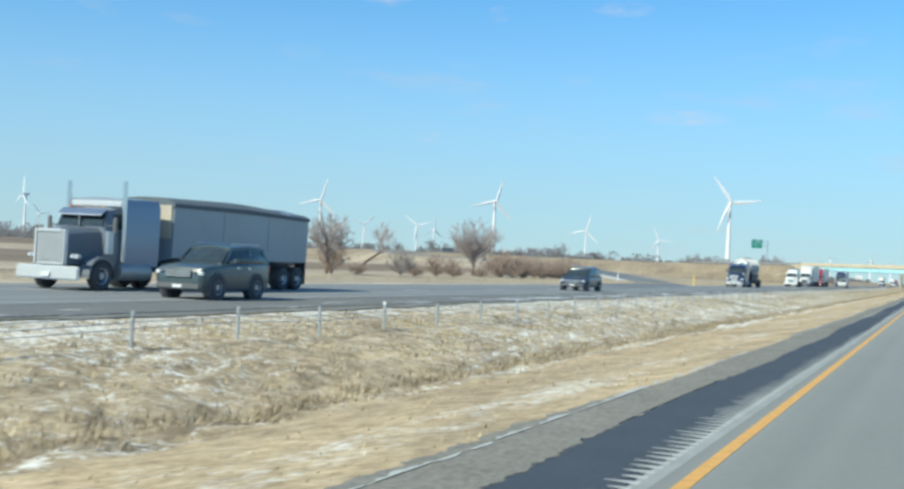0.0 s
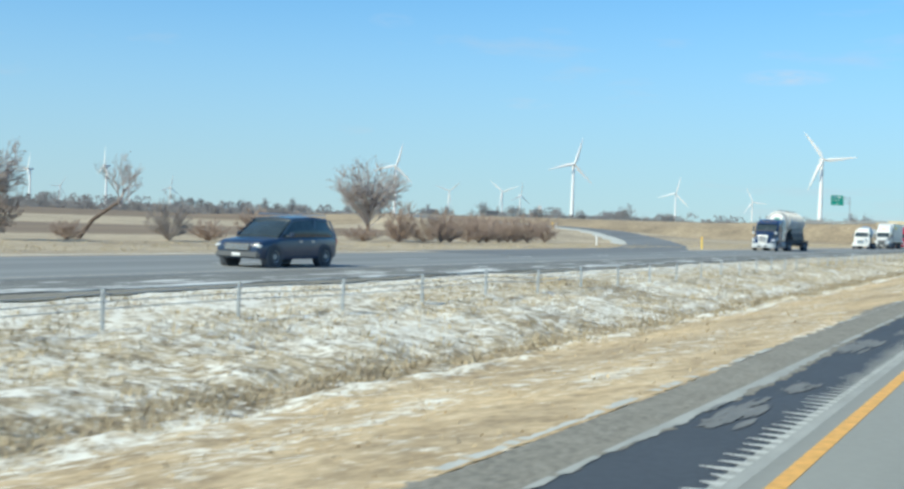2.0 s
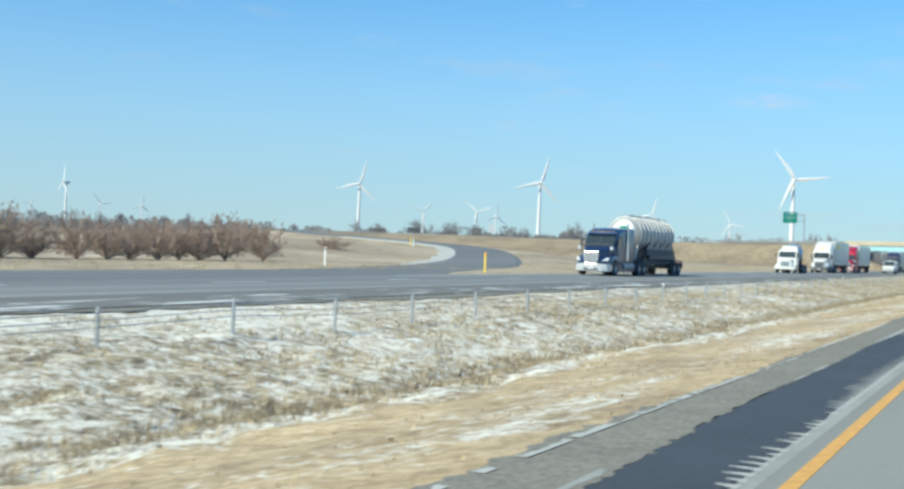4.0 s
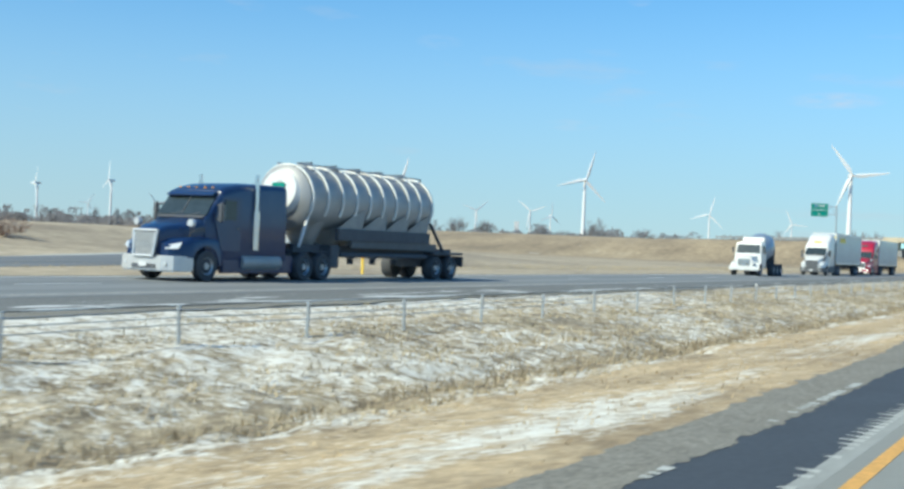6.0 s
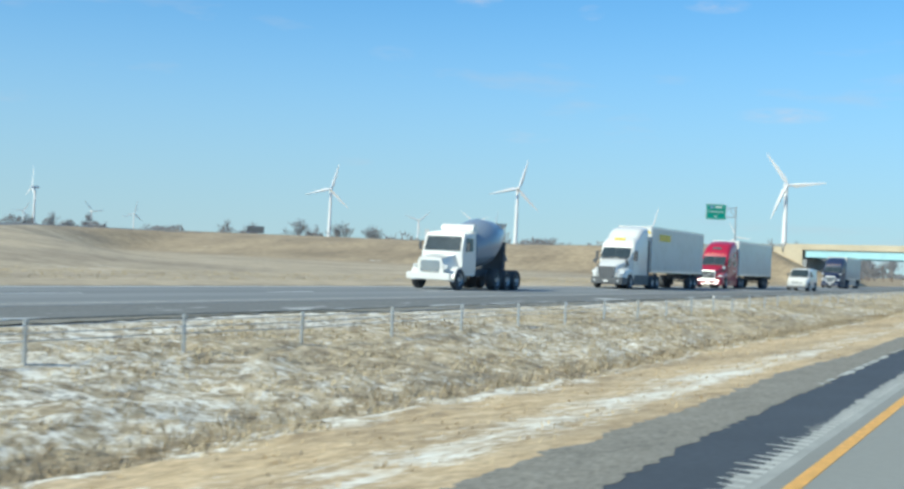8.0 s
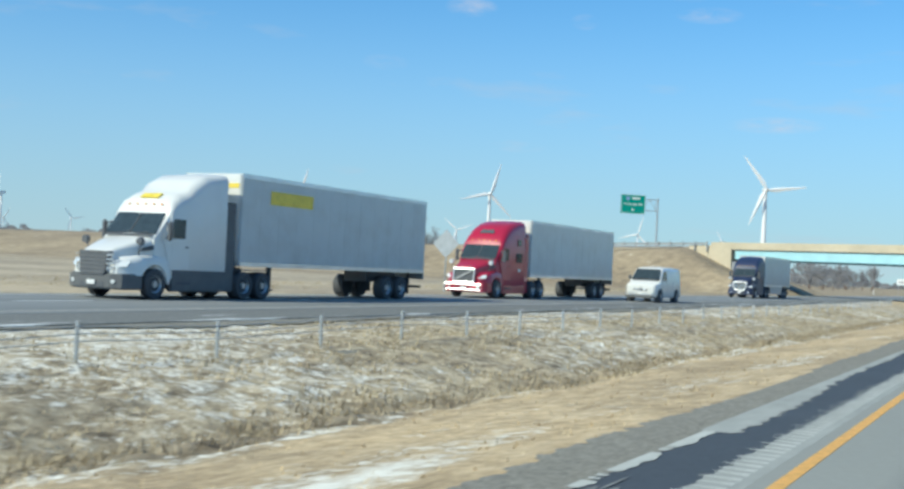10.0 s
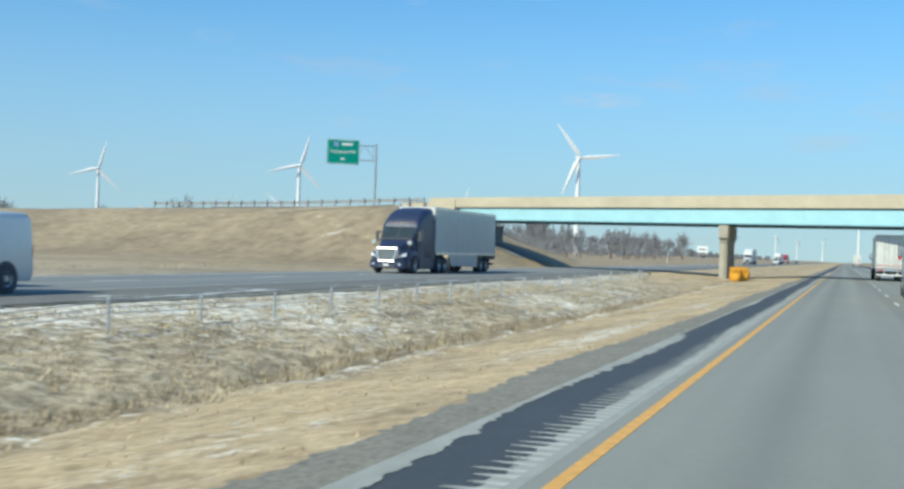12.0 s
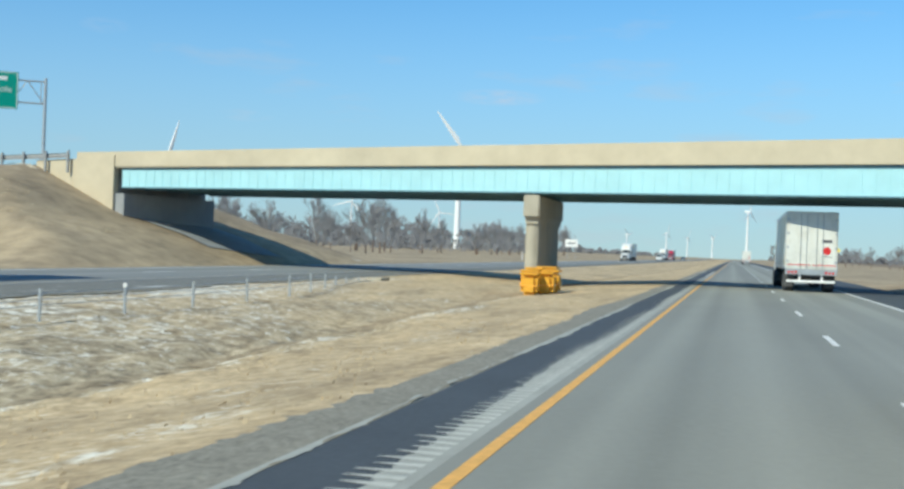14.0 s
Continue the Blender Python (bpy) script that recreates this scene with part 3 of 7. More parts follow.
E0, E1 = 0.4, -62.0     # bridge ends: west, east
bridge = thing("road_bridge", "road bridge with pale concrete parapets and cyan steel girders", "bridge")
part("deck", bar(nb(), E0, E1, -BW, BW, (5.95, 6.6), (6.25, 6.9)), M_BRIDGE, bridge)
for q0, q1 in ((BW - 0.35, BW + 0.05), (-BW - 0.05, -BW + 0.35)):
    part("parapet", bar(nb(), E0 + 2.6, E1, q0, q1, (6.0, 6.6), (6.95, 7.95)), M_BRIDGE, bridge, "pale tan concrete parapet")
for q in (BW - 0.2, BW - 2.6, 0, -BW + 2.6, -BW + 0.2):
    g = part("girder", bar(nb(), E0 - 1, E1 + 1, q - 0.02, q + 0.02, (4.72, 4.95), (5.9, 6.5)), M_GIRDER, bridge, "cyan painted steel girder")
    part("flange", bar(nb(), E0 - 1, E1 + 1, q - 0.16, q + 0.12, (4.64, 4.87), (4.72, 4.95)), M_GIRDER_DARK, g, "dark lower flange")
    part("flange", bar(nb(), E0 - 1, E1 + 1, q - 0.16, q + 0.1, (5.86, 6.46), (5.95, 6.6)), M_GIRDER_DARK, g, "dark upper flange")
    if q > BW - 1:
        for k in range(92):
            s_ = E0 - 1.6 - 0.65 * k
            f = (s_ - E0) / (E1 - E0)
            part("stiffener", bar(nb(), s_ - 0.01, s_ + 0.01, q + 0.02, q + 0.042, 4.73 + 0.23 * f, 5.85 + 0.6 * f), M_GIRDER, g)
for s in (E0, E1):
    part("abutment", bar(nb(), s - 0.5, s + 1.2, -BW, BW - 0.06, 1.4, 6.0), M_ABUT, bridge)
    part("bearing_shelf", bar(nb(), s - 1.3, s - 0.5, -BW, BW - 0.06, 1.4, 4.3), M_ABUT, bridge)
part("wing_wall", bar(nb(), E0 + 0.2, E0 + 6, BW - 0.3, BW + 0.06, (2.6, 5.6), (6.6, 6.4)), M_BRIDGE, bridge)
part("end_post", bar(nb(), E0 - 0.55, E0 + 0.2, BW - 0.35, BW + 0.14, 2.5, 6.75), M_BRIDGE, bridge, "pale concrete end post")
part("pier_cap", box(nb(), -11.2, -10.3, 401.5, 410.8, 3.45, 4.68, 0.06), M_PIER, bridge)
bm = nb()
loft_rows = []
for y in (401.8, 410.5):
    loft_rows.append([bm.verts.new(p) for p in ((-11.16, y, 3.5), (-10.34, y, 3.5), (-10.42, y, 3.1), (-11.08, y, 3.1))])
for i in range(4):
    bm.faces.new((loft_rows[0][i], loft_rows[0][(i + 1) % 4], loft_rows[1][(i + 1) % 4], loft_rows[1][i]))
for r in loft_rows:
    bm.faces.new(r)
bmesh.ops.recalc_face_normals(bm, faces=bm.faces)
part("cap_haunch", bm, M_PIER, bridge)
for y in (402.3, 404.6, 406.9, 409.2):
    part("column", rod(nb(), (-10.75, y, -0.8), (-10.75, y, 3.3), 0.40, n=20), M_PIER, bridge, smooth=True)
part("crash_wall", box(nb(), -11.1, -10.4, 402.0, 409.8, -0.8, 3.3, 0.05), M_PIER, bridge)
# paving on the slope under the bridge
bm = nb()
rows = []
for i in range(13):
    row = []
    for j in range(9):
        p2 = C0 + U * (-0.9 - 0.47 * i) + N * (-5.4 + 1.1 * j)
        row.append(bm.verts.new((p2[0], p2[1], float(ground_height(p2[0], p2[1])) + 0.06)))
    rows.append(row)
for a, b in zip(rows, rows[1:]):
    for j in range(8):
        bm.faces.new((a[j], a[j + 1], b[j + 1], b[j]))
bmesh.ops.recalc_face_normals(bm, faces=bm.faces)
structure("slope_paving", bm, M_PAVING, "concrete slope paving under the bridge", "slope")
# crossing road surface on both embankments
bm = nb()
for s0, s1 in ((0, 7), (7, 20), (20, 43), (43, 58), (58, 100), (100, 180), (180, 300), (300, 450), (450, 700), (E1, -130)):
    h0, h1 = float(crossing_height(s0)), float(crossing_height(s1))
    bar(bm, s0, s1, -4.5, 4.5, (h0 - 0.3, h1 - 0.3), (h0 + 0.1, h1 + 0.1))
structure("crossing_road", bm, M_FAR_ROAD, "asphalt road on an embankment", "road")


# ---- wind turbines ----
def turbine(x, y, hub, blade, phase, yaw):
    z = float(ground_height(x, y)) - 0.3
    t = thing("wind_turbine", "tall white three-bladed wind turbine", "wind turbine", pose(x, y, z, 0, 0, yaw), "wind turbines on the horizon")
    part("tower", rod(nb(), (0, 0, 0), (0, 0, hub - z), 2.3, 1.3, 16), M_TURBINE, t, smooth=True)
    part("nacelle", box(nb(), -1.5, 1.5, -3.5, 5.5, hub - z - 1.6, hub - z + 1.8, 0.5), M_TURBINE, t)
    hubp = part("hub", rod(nb(), (0, -3.4, hub - z), (0, -5.6, hub - z), 1.6, 0.7, 12), M_TURBINE, t, smooth=True)
    for k in range(3):
        bm = nb()
        secs = [(1.0, 1.0, 0.9), (blade * 0.2, 2.4, 0.6), (blade * 0.6, 1.6, 0.35), (blade, 0.45, 0.12)]
        rings = []
        for r, w, th in secs:
            rings.append([bm.verts.new((dx, -4.6 + dy, r)) for dx, dy in ((-w * 0.4, 0), (0, -th), (w, 0), (0, th))])
        for r0, r1 in zip(rings, rings[1:]):
            for i in range(4):
                bm.faces.new((r0[i], r0[(i + 1) % 4], r1[(i + 1) % 4], r1[i]))
        bm.faces.new(rings[-1])
        bmesh.ops.recalc_face_normals(bm, faces=bm.faces)
        bm.transform(Matrix.Translation((0, 0, hub - z)) @ Matrix.Rotation(radians(phase + 120 * k), 4, "Y"))
        part("blade", bm, M_TURBINE, hubp, smooth=True)
    return t


for x, y, h, b, ph, yw in ((-719, 1315, 70.9, 29, 15, 30), (-457, 1235, 70.2, 29, 16, 35), (-179, 1104, 68.2, 28.5, -36, 22), (-1318, 1459, 73.7, 31, 8, -28), (-1555, 1530, 71.3, 31, 30, -28),
                           (-700, 2460, 82, 38, 15, 15), (-1140, 2560, 82, 38, 70, 20), (-1221, 2849, 82, 36, 5, 60), (-2860, 2900, 82, 36, 30, 60), (-2370, 2680, 80, 36, 80, 70), (-2280, 2750, 80, 36, 10, 60),
                           (-1300, 2600, 82, 36, 50, 40), (20, 2350, 80, 36, 0, 70), (150, 3900, 70, 30, 45, 20), (-185, 3700, 66, 28, 15, 60), (-150, 4300, 66, 28, 25, 60), (-70, 4300, 66, 28, 55, 60), (-330, 4100, 66, 28, 75, 60), (-640, 2900, 80, 36, 95, 20)):
    turbine(x, y, h, b, ph, yw)


# ---- vehicles: materials ----
def paint(name, color, rough=0.3, dirt=(0.25, 0.22, 0.18), amount=0.25, coat=0.4):
    m, t, b = nodes_of(name)
    n = noise_node(t, 0.9, 6, 0.65)
    r = ramp_node(t, [(0.45, (0, 0, 0)), (0.75, (amount, amount, amount))])
    t.links.new(n.outputs[0], r.inputs[0])
    t.links.new(mix_node(t, r.outputs[0], color, dirt), b.inputs["Base Color"])
    b.inputs["Roughness"].default_value = rough
    b.inputs["Coat Weight"].default_value = coat
    b.inputs["Coat Roughness"].default_value = 0.15
    return m


P_WHITE = paint("white_paint", (0.75, 0.75, 0.72), amount=0.10)
P_RED = paint("red_paint", (0.42, 0.012, 0.045), dirt=(0.20, 0.05, 0.09), amount=0.25)
P_BLUE = paint("blue_paint", (0.010, 0.032, 0.10), dirt=(0.10, 0.13, 0.18), amount=0.15)
P_NAVY = paint("navy_paint", (0.024, 0.036, 0.085), dirt=(0.07, 0.09, 0.14), amount=0.2, rough=0.45, coat=0.1)
P_SLATE = paint("slate_paint", (0.26, 0.31, 0.38), amount=0.2)
P_STEEL_BLUE = paint("dark_slate_paint", (0.155, 0.175, 0.205), amount=0.15)
P_GREEN = paint("dark_green_paint", (0.055, 0.082, 0.092), dirt=(0.10, 0.13, 0.15), amount=0.15)
P_DKBLUE = paint("dark_blue_paint", (0.02, 0.04, 0.085), amount=0.15)
M_BOX = paint("trailer_white", (0.53, 0.57, 0.58), 0.45)
M_BOX_GREY = paint("trailer_grey", (0.40, 0.46, 0.50), 0.45)
M_BOX_OLD = paint("trailer_cream", (0.70, 0.70, 0.65), 0.5, (0.3, 0.28, 0.22), 0.5)
M_GRAIN = paint("grain_trailer_grey", (0.28, 0.33, 0.37), 0.45)
M_TARP = plain("tarpaulin", (0.12, 0.145, 0.165), 0.8)
M_CHROME = plain("chrome", (0.75, 0.76, 0.78), 0.18, 1.0, vary=0.05)
M_BRIGHT = plain("bright_chrome", (0.66, 0.67, 0.67), 0.3, 0.35, 0.5, vary=0.05)
M_ALU = plain("polished_aluminium", (0.62, 0.64, 0.66), 0.32, 0.9, vary=0.12, scale=1.2)
M_SHELL = plain("dull_grey_shell", (0.34, 0.345, 0.335), 0.6, 0.2)
M_TANK = plain("dull_aluminium", (0.40, 0.40, 0.39), 0.5, 0.35, vary=0.12, scale=1.2)
# chassis and plastic raised above black: windscreen glare put into the colour
M_STEEL_DARK = plain("chassis_black", (0.095, 0.102, 0.115), 0.7)
M_PLASTIC = plain("grey_plastic", (0.12, 0.125, 0.13), 0.6)
M_RIM = plain("wheel_rim", (0.42, 0.44, 0.46), 0.35, 0.7)
M_GLASS = plain("dark_glass", (0.04, 0.055, 0.062), 0.10, 0.0, 0.0, vary=0.2)
M_LAMP = plain("headlight_lens", (0.68, 0.70, 0.70), 0.2, 0.0, 0.4)
M_REDLAMP = plain("red_lamp", (0.6, 0.03, 0.03), 0.25)
M_AMBER = plain("amber_lamp", (0.85, 0.4, 0.05), 0.3)
M_YPANEL = plain("yellow_panel", (0.80, 0.62, 0.08), 0.5, vary=0.15)
M_CREAM = plain("cream_paint", (0.82, 0.81, 0.76), 0.5)
M_SHIELD = plain("shield_blue", (0.25, 0.33, 0.55), 0.4)
M_INK = plain("dark_lettering", (0.10, 0.10, 0.12), 0.6)
M_INTERIOR_TAN = plain("tan_panel", (0.55, 0.50, 0.40), 0.7)


# ---- vehicles: helpers ----
def loft(bm, secs):
    """Skin through mirrored half rings, each (y, [(x, z), ...]) from the bottom up."""
    rings = []
    for y, half in secs:
        ring = [bm.verts.new((x, y, z)) for x, z in half] + [bm.verts.new((-x, y, z)) for x, z in reversed(half)]
        rings.append(ring)
    n = len(rings[0])
    for r0, r1 in zip(rings, rings[1:]):
        for i in range(n):
            bm.faces.new((r0[i], r0[(i + 1) % n], r1[(i + 1) % n], r1[i]))
    bm.faces.new(rings[0])
    bm.faces.new(rings[-1])
    bmesh.ops.recalc_face_normals(bm, faces=bm.faces)
    return bm


def slab(bm, pts, off):
    """A thin plate from a polygon, thickened by the vector off."""
    a = [bm.verts.new(p) for p in pts]
    b = [bm.verts.new(Vector(p) + Vector(off)) for p in pts]
    bm.faces.new(a)
    bm.faces.new(list(reversed(b)))
    n = len(a)
    for i in range(n):
        bm.faces.new((a[i], b[i], b[(i + 1) % n], a[(i + 1) % n]))
    bmesh.ops.recalc_face_normals(bm, faces=bm.faces)
    return bm


def lathe_x(bm, prof, n=24):
    """A body turned about the x axis from (x, r) pairs."""
    rings = []
    for x, r in prof:
        rings.append([bm.verts.new((x, r * math.sin(2 * math.pi * i / n), r * math.cos(2 * math.pi * i / n))) for i in range(n)])
    for r0, r1 in zip(rings, rings[1:]):
        for i in range(n):
            bm.faces.new((r0[i], r0[(i + 1) % n], r1[(i + 1) % n], r1[i]))
    bm.faces.new(rings[0])
    bm.faces.new(rings[-1])
    bmesh.ops.recalc_face_normals(bm, faces=bm.faces)
    return bm


def half_section(w, z0, z1, r, taper=0.0, crown=0.03):
    """Half of a rounded box in cross-section, from the sill up to the middle of the roof."""
    xt = w - taper
    pts = [(w * 0.95, z0), (w, z0 + min(0.12, 0.3 * (z1 - z0))), (w - taper * 0.35, z0 + 0.5 * (z1 - z0))]
    for k in range(5):
        a = radians(22.5 * k)
        pts.append((xt - r + r * math.cos(a), z1 - r + r * math.sin(a)))
    return pts + [(0.12, z1 + crown)]


def prism(bm, pts, z0, z1, bevel=0.0):
    """An upright block over a plan outline."""
    a = [bm.verts.new((x, y, z0)) for x, y in pts]
    b = [bm.verts.new((x, y, z1)) for x, y in pts]
    n = len(pts)
    bm.faces.new(a), bm.faces.new(b)
    for i in range(n):
        bm.faces.new((a[i], a[(i + 1) % n], b[(i + 1) % n], b[i]))
    bmesh.ops.recalc_face_normals(bm, faces=bm.faces)
    if bevel:
        bmesh.ops.bevel(bm, geom=[e for e in bm.edges if abs(e.verts[0].co.z - e.verts[1].co.z) < 1e-4], offset=bevel, segments=2, affect="EDGES")
    return bm


def arch_fender(sx, yc, r, stations):
    """A front wing with an open wheel arch; stations of (y, x_in, x_out, top)."""
    bm = nb()
    ys = sorted({y for y, *_ in stations} | {yc + r * math.cos(radians(15 * k)) for k in range(13)})
    cols = [np.interp(ys, [q[0] for q in stations], [q[i] for q in stations]) for i in (1, 2, 3)]
    rings = []
    for y, xi, xo, top in zip(ys, *cols):
        d = r * r - (y - yc) ** 2
        bot = 0.5 + math.sqrt(d) if d > 0 else 0.5
        bot = min(bot, top - 0.08)
        rings.append([bm.verts.new((sx * px, y, pz)) for px, pz in ((xi, bot), (xo, bot), (xo, max(bot + 0.02, top - 0.2)), (xo - 0.05, max(bot + 0.04, top - 0.07)), (xo - 0.17, top), (xi, top + 0.07))])
    for r0, r1 in zip(rings, rings[1:]):
        for i in range(6):
            bm.faces.new((r0[i], r0[(i + 1) % 6], r1[(i + 1) % 6], r1[i]))
    bm.faces.new(rings[0]), bm.faces.new(rings[-1])
    bmesh.ops.recalc_face_normals(bm, faces=bm.faces)
    return bm


WHEELS = {}


def wheel(parent, x, y, r, w, rim=None):
    """A tyre with its rim; the outer side faces away from the middle."""
    rim = rim or M_RIM
    key = (r, w, rim.name)
    if key not in WHEELS:
        t = lathe_x(nb(), [(-w / 2, r * 0.6), (-w / 2, r * 0.93), (-w * 0.38, r), (w * 0.38, r), (w / 2, r * 0.93), (w / 2, r * 0.6), (w * 0.3, r * 0.56)])
        me1 = mesh_of("wheel", t)
        me1.materials.append(M_TAR)
        me1.shade_smooth()
        me1.set_sharp_from_angle(angle=radians(35))
        c = lathe_x(nb(), [(w * 0.1, r * 0.59), (w * 0.46, r * 0.59), (w * 0.30, r * 0.48), (w * 0.22, r * 0.25), (w * 0.42, r * 0.22), (w * 0.42, r * 0.08)], 20)
        me2 = mesh_of("rim", c)
        me2.materials.append(rim)
        WHEELS[key] = (me1, me2)
    me1, me2 = WHEELS[key]
    ob = new("wheel", me1)
    ob.parent = parent
    ob.matrix_basis = pose(x, y, r, 0, 0, 0 if x > 0 else 180)
    k = new("rim", me2)
    k.parent = ob
    return ob


def tractor(t, style, mat, second=None, rise=0.0, trim=None, short=0.0):
    """A lorry tractor; front bumper at y = 0, facing down -y."""
    second = second or mat
    classic = style == "classic"
    back = {"classic": 1.4, "mid": 0.0}.get(style, 0.5) + short
    part("chassis", box(nb(), -0.45, 0.45, 0.5, 8.6 - back, 0.62, 0.95), M_STEEL_DARK, t)
    for x in (-1.12, 1.12):
        wheel(t, x, 1.55 if not classic else 1.3, 0.5, 0.3, M_RIM)
        for y in (6.7 - back, 7.85 - back):
            wheel(t, x, y, 0.5, 0.5, M_RIM)
    if classic:
        hood = [(0.25, [(0.54, 0.85), (0.58, 1.2), (0.58, 1.86), (0.48, 1.98), (0.2, 2.02)]), (0.9, [(0.64, 0.85), (0.72, 1.2), (0.72, 1.94), (0.6, 2.06), (0.2, 2.1)]), (1.55, [(0.84, 0.85), (0.92, 1.2), (0.92, 1.98), (0.76, 2.12), (0.2, 2.16)])]
        part("hood", loft(nb(), hood), mat, t, smooth=True)
        cab = [(1.55, [(1.06, 0.8), (1.1, 1.3), (1.08, 2.05), (0.94, 2.14), (0.3, 2.16)]), (1.78, [(1.08, 0.8), (1.12, 1.3), (1.06, 2.3), (0.98, 2.74), (0.3, 2.8)]), (2.48, [(1.1, 0.8), (1.14, 1.3), (1.08, 2.4), (1.0, 2.84), (0.3, 2.9)])]
        part("cab", loft(nb(), cab), mat, t, smooth=True)
        sl = [(2.48, [(1.18, 0.85), (1.22, 1.3), (1.22, 2.9), (1.1, 3.16), (0.3, 3.22)]), (4.4, [(1.18, 0.85), (1.22, 1.3), (1.22, 2.95), (1.1, 3.2), (0.3, 3.26)])]
        part("sleeper", loft(nb(), sl), second, t, "slate blue sleeper box", smooth=True)
        g = part("grille", box(nb(), -0.6, 0.6, 0.14, 0.27, 0.86, 1.98, 0.03), M_PLASTIC, t, "tall grille with bright chrome frame")
        for x0, x1, z0, z1 in ((-0.64, -0.52, 0.82, 2.02), (0.52, 0.64, 0.82, 2.02), (-0.52, 0.52, 1.9, 2.02), (-0.52, 0.52, 0.82, 0.92)):
            part("grille_frame", box(nb(), x0, x1, 0.06, 0.26, z0, z1, 0.03), M_BRIGHT, g, "bright chrome frame")
        for k in range(9):
            x = -0.44 + 0.11 * k
            part("grille_bar", box(nb(), x - 0.03, x + 0.03, 0.09, 0.15, 0.94, 1.89), M_BRIGHT, g)
        part("bumper", box(nb(), -1.3, 1.3, 0.0, 0.14, 0.34, 0.80, 0.05), M_BRIGHT, t, "wide chrome bumper")
        part("sun_visor", slab(nb(), [(-0.95, 1.48, 2.58), (0.95, 1.48, 2.58), (0.95, 1.78, 2.80), (-0.95, 1.78, 2.80)], (0, -0.02, -0.03)), M_ALU, t)
        part("visor_light_bar", box(nb(), -1.1, 1.1, 2.34, 2.47, 2.88, 3.1, 0.04), M_BRIGHT, t, "bright chrome light bar on the roof")
        part("windshield", slab(nb(), [(-0.94, 1.55, 2.19), (0.94, 1.55, 2.19), (0.9, 1.76, 2.68), (-0.9, 1.76, 2.68)], (0, -0.03, 0.01)), M_GLASS, t)
        part("windshield_post", box(nb(), -0.03, 0.03, 1.5, 1.56, 2.18, 2.6), mat, t)
        for sx in (-1, 1):
            part("side_window", slab(nb(), [(sx * 1.09, 1.92, 2.1), (sx * 1.09, 2.55, 2.1), (sx * 1.04, 2.55, 2.62), (sx * 1.04, 2.0, 2.62)], (sx * 0.02, 0, 0)), M_GLASS, t)
            part("fender", lathe_fender(sx, 1.3), mat, t, smooth=True)
            hl_ = part("headlight", box(nb(), sx * 0.70, sx * 1.08, 0.28, 0.44, 1.06, 1.2, 0.04), M_ALU, t, "twin headlights in a chrome housing")
            for x in (0.79, 0.98):
                part("lens", rod(nb(), (sx * x, 0.29, 1.13), (sx * x, 0.265, 1.13), 0.06, 0.055, 14), M_LAMP, hl_)
            part("exhaust_pipe", rod(nb(), (sx * 1.2, 2.36, 1.0), (sx * 1.2, 2.36, 3.78), 0.085, 0.085, 14), M_CHROME, t, "tall chrome exhaust pipe", True)
            part("air_cleaner", rod(nb(), (sx * 1.1, 1.72, 1.25), (sx * 1.1, 1.72, 2.02), 0.17, 0.17, 18), M_ALU, t, "chrome air cleaner can", True)
            part("fuel_tank", rod(nb(), (sx * 1.02, 2.2, 0.66), (sx * 1.02, 3.9, 0.66), 0.32, 0.32, 20), M_TANK, t, "aluminium fuel tank", True)
            mirror = part("mirror", box(nb(), sx * 1.3, sx * 1.48, 1.62, 1.69, 1.95, 2.5, 0.03), M_PLASTIC, t)
            part("mirror_arm", rod(nb(), (sx * 1.06, 1.72, 2.2), (sx * 1.35, 1.66, 2.2), 0.025), M_PLASTIC, mirror)
        for k in range(5):
            x = -0.7 + 0.35 * k
            part("marker_light", box(nb(), x - 0.05, x + 0.05, 1.84, 1.92, 2.82, 2.88, 0.02), M_AMBER, t)
    else:
        trim = trim or M_PLASTIC
        end = 5.7 - back
        # hood, wings and bumper
        nose = {"aero": (0.58, 1.50), "round": (0.62, 1.52), "mid": (0.50, 1.60)}[style]
        hood = [(0.10, half_section(nose[0], 0.85, nose[1], 0.12)), (0.40, half_section(nose[0] + 0.10, 0.85, nose[1] + 0.15, 0.16)), (1.0, half_section(0.86, 0.9, 1.84, 0.2)), (1.66, half_section(1.04, 0.9, 2.04, 0.22))]
        part("hood", loft(nb(), hood), mat, t, smooth=True)
        plan = [(-1.2, 0.95), (-1.2, 0.42), (-1.08, 0.16), (-0.7, 0.0), (0.7, 0.0), (1.08, 0.16), (1.2, 0.42), (1.2, 0.95)]
        bumper_mat = {"aero": trim, "round": mat, "mid": M_BRIGHT}[style]
        bumper = part("bumper", prism(nb(), plan, 0.30, 0.80, 0.05), bumper_mat, t)
        part("air_intake", prism(nb(), [(-0.5, 0.2), (-0.5, -0.015), (0.5, -0.015), (0.5, 0.2)], 0.38, 0.52), M_STEEL_DARK, bumper)
        sh = -0.38
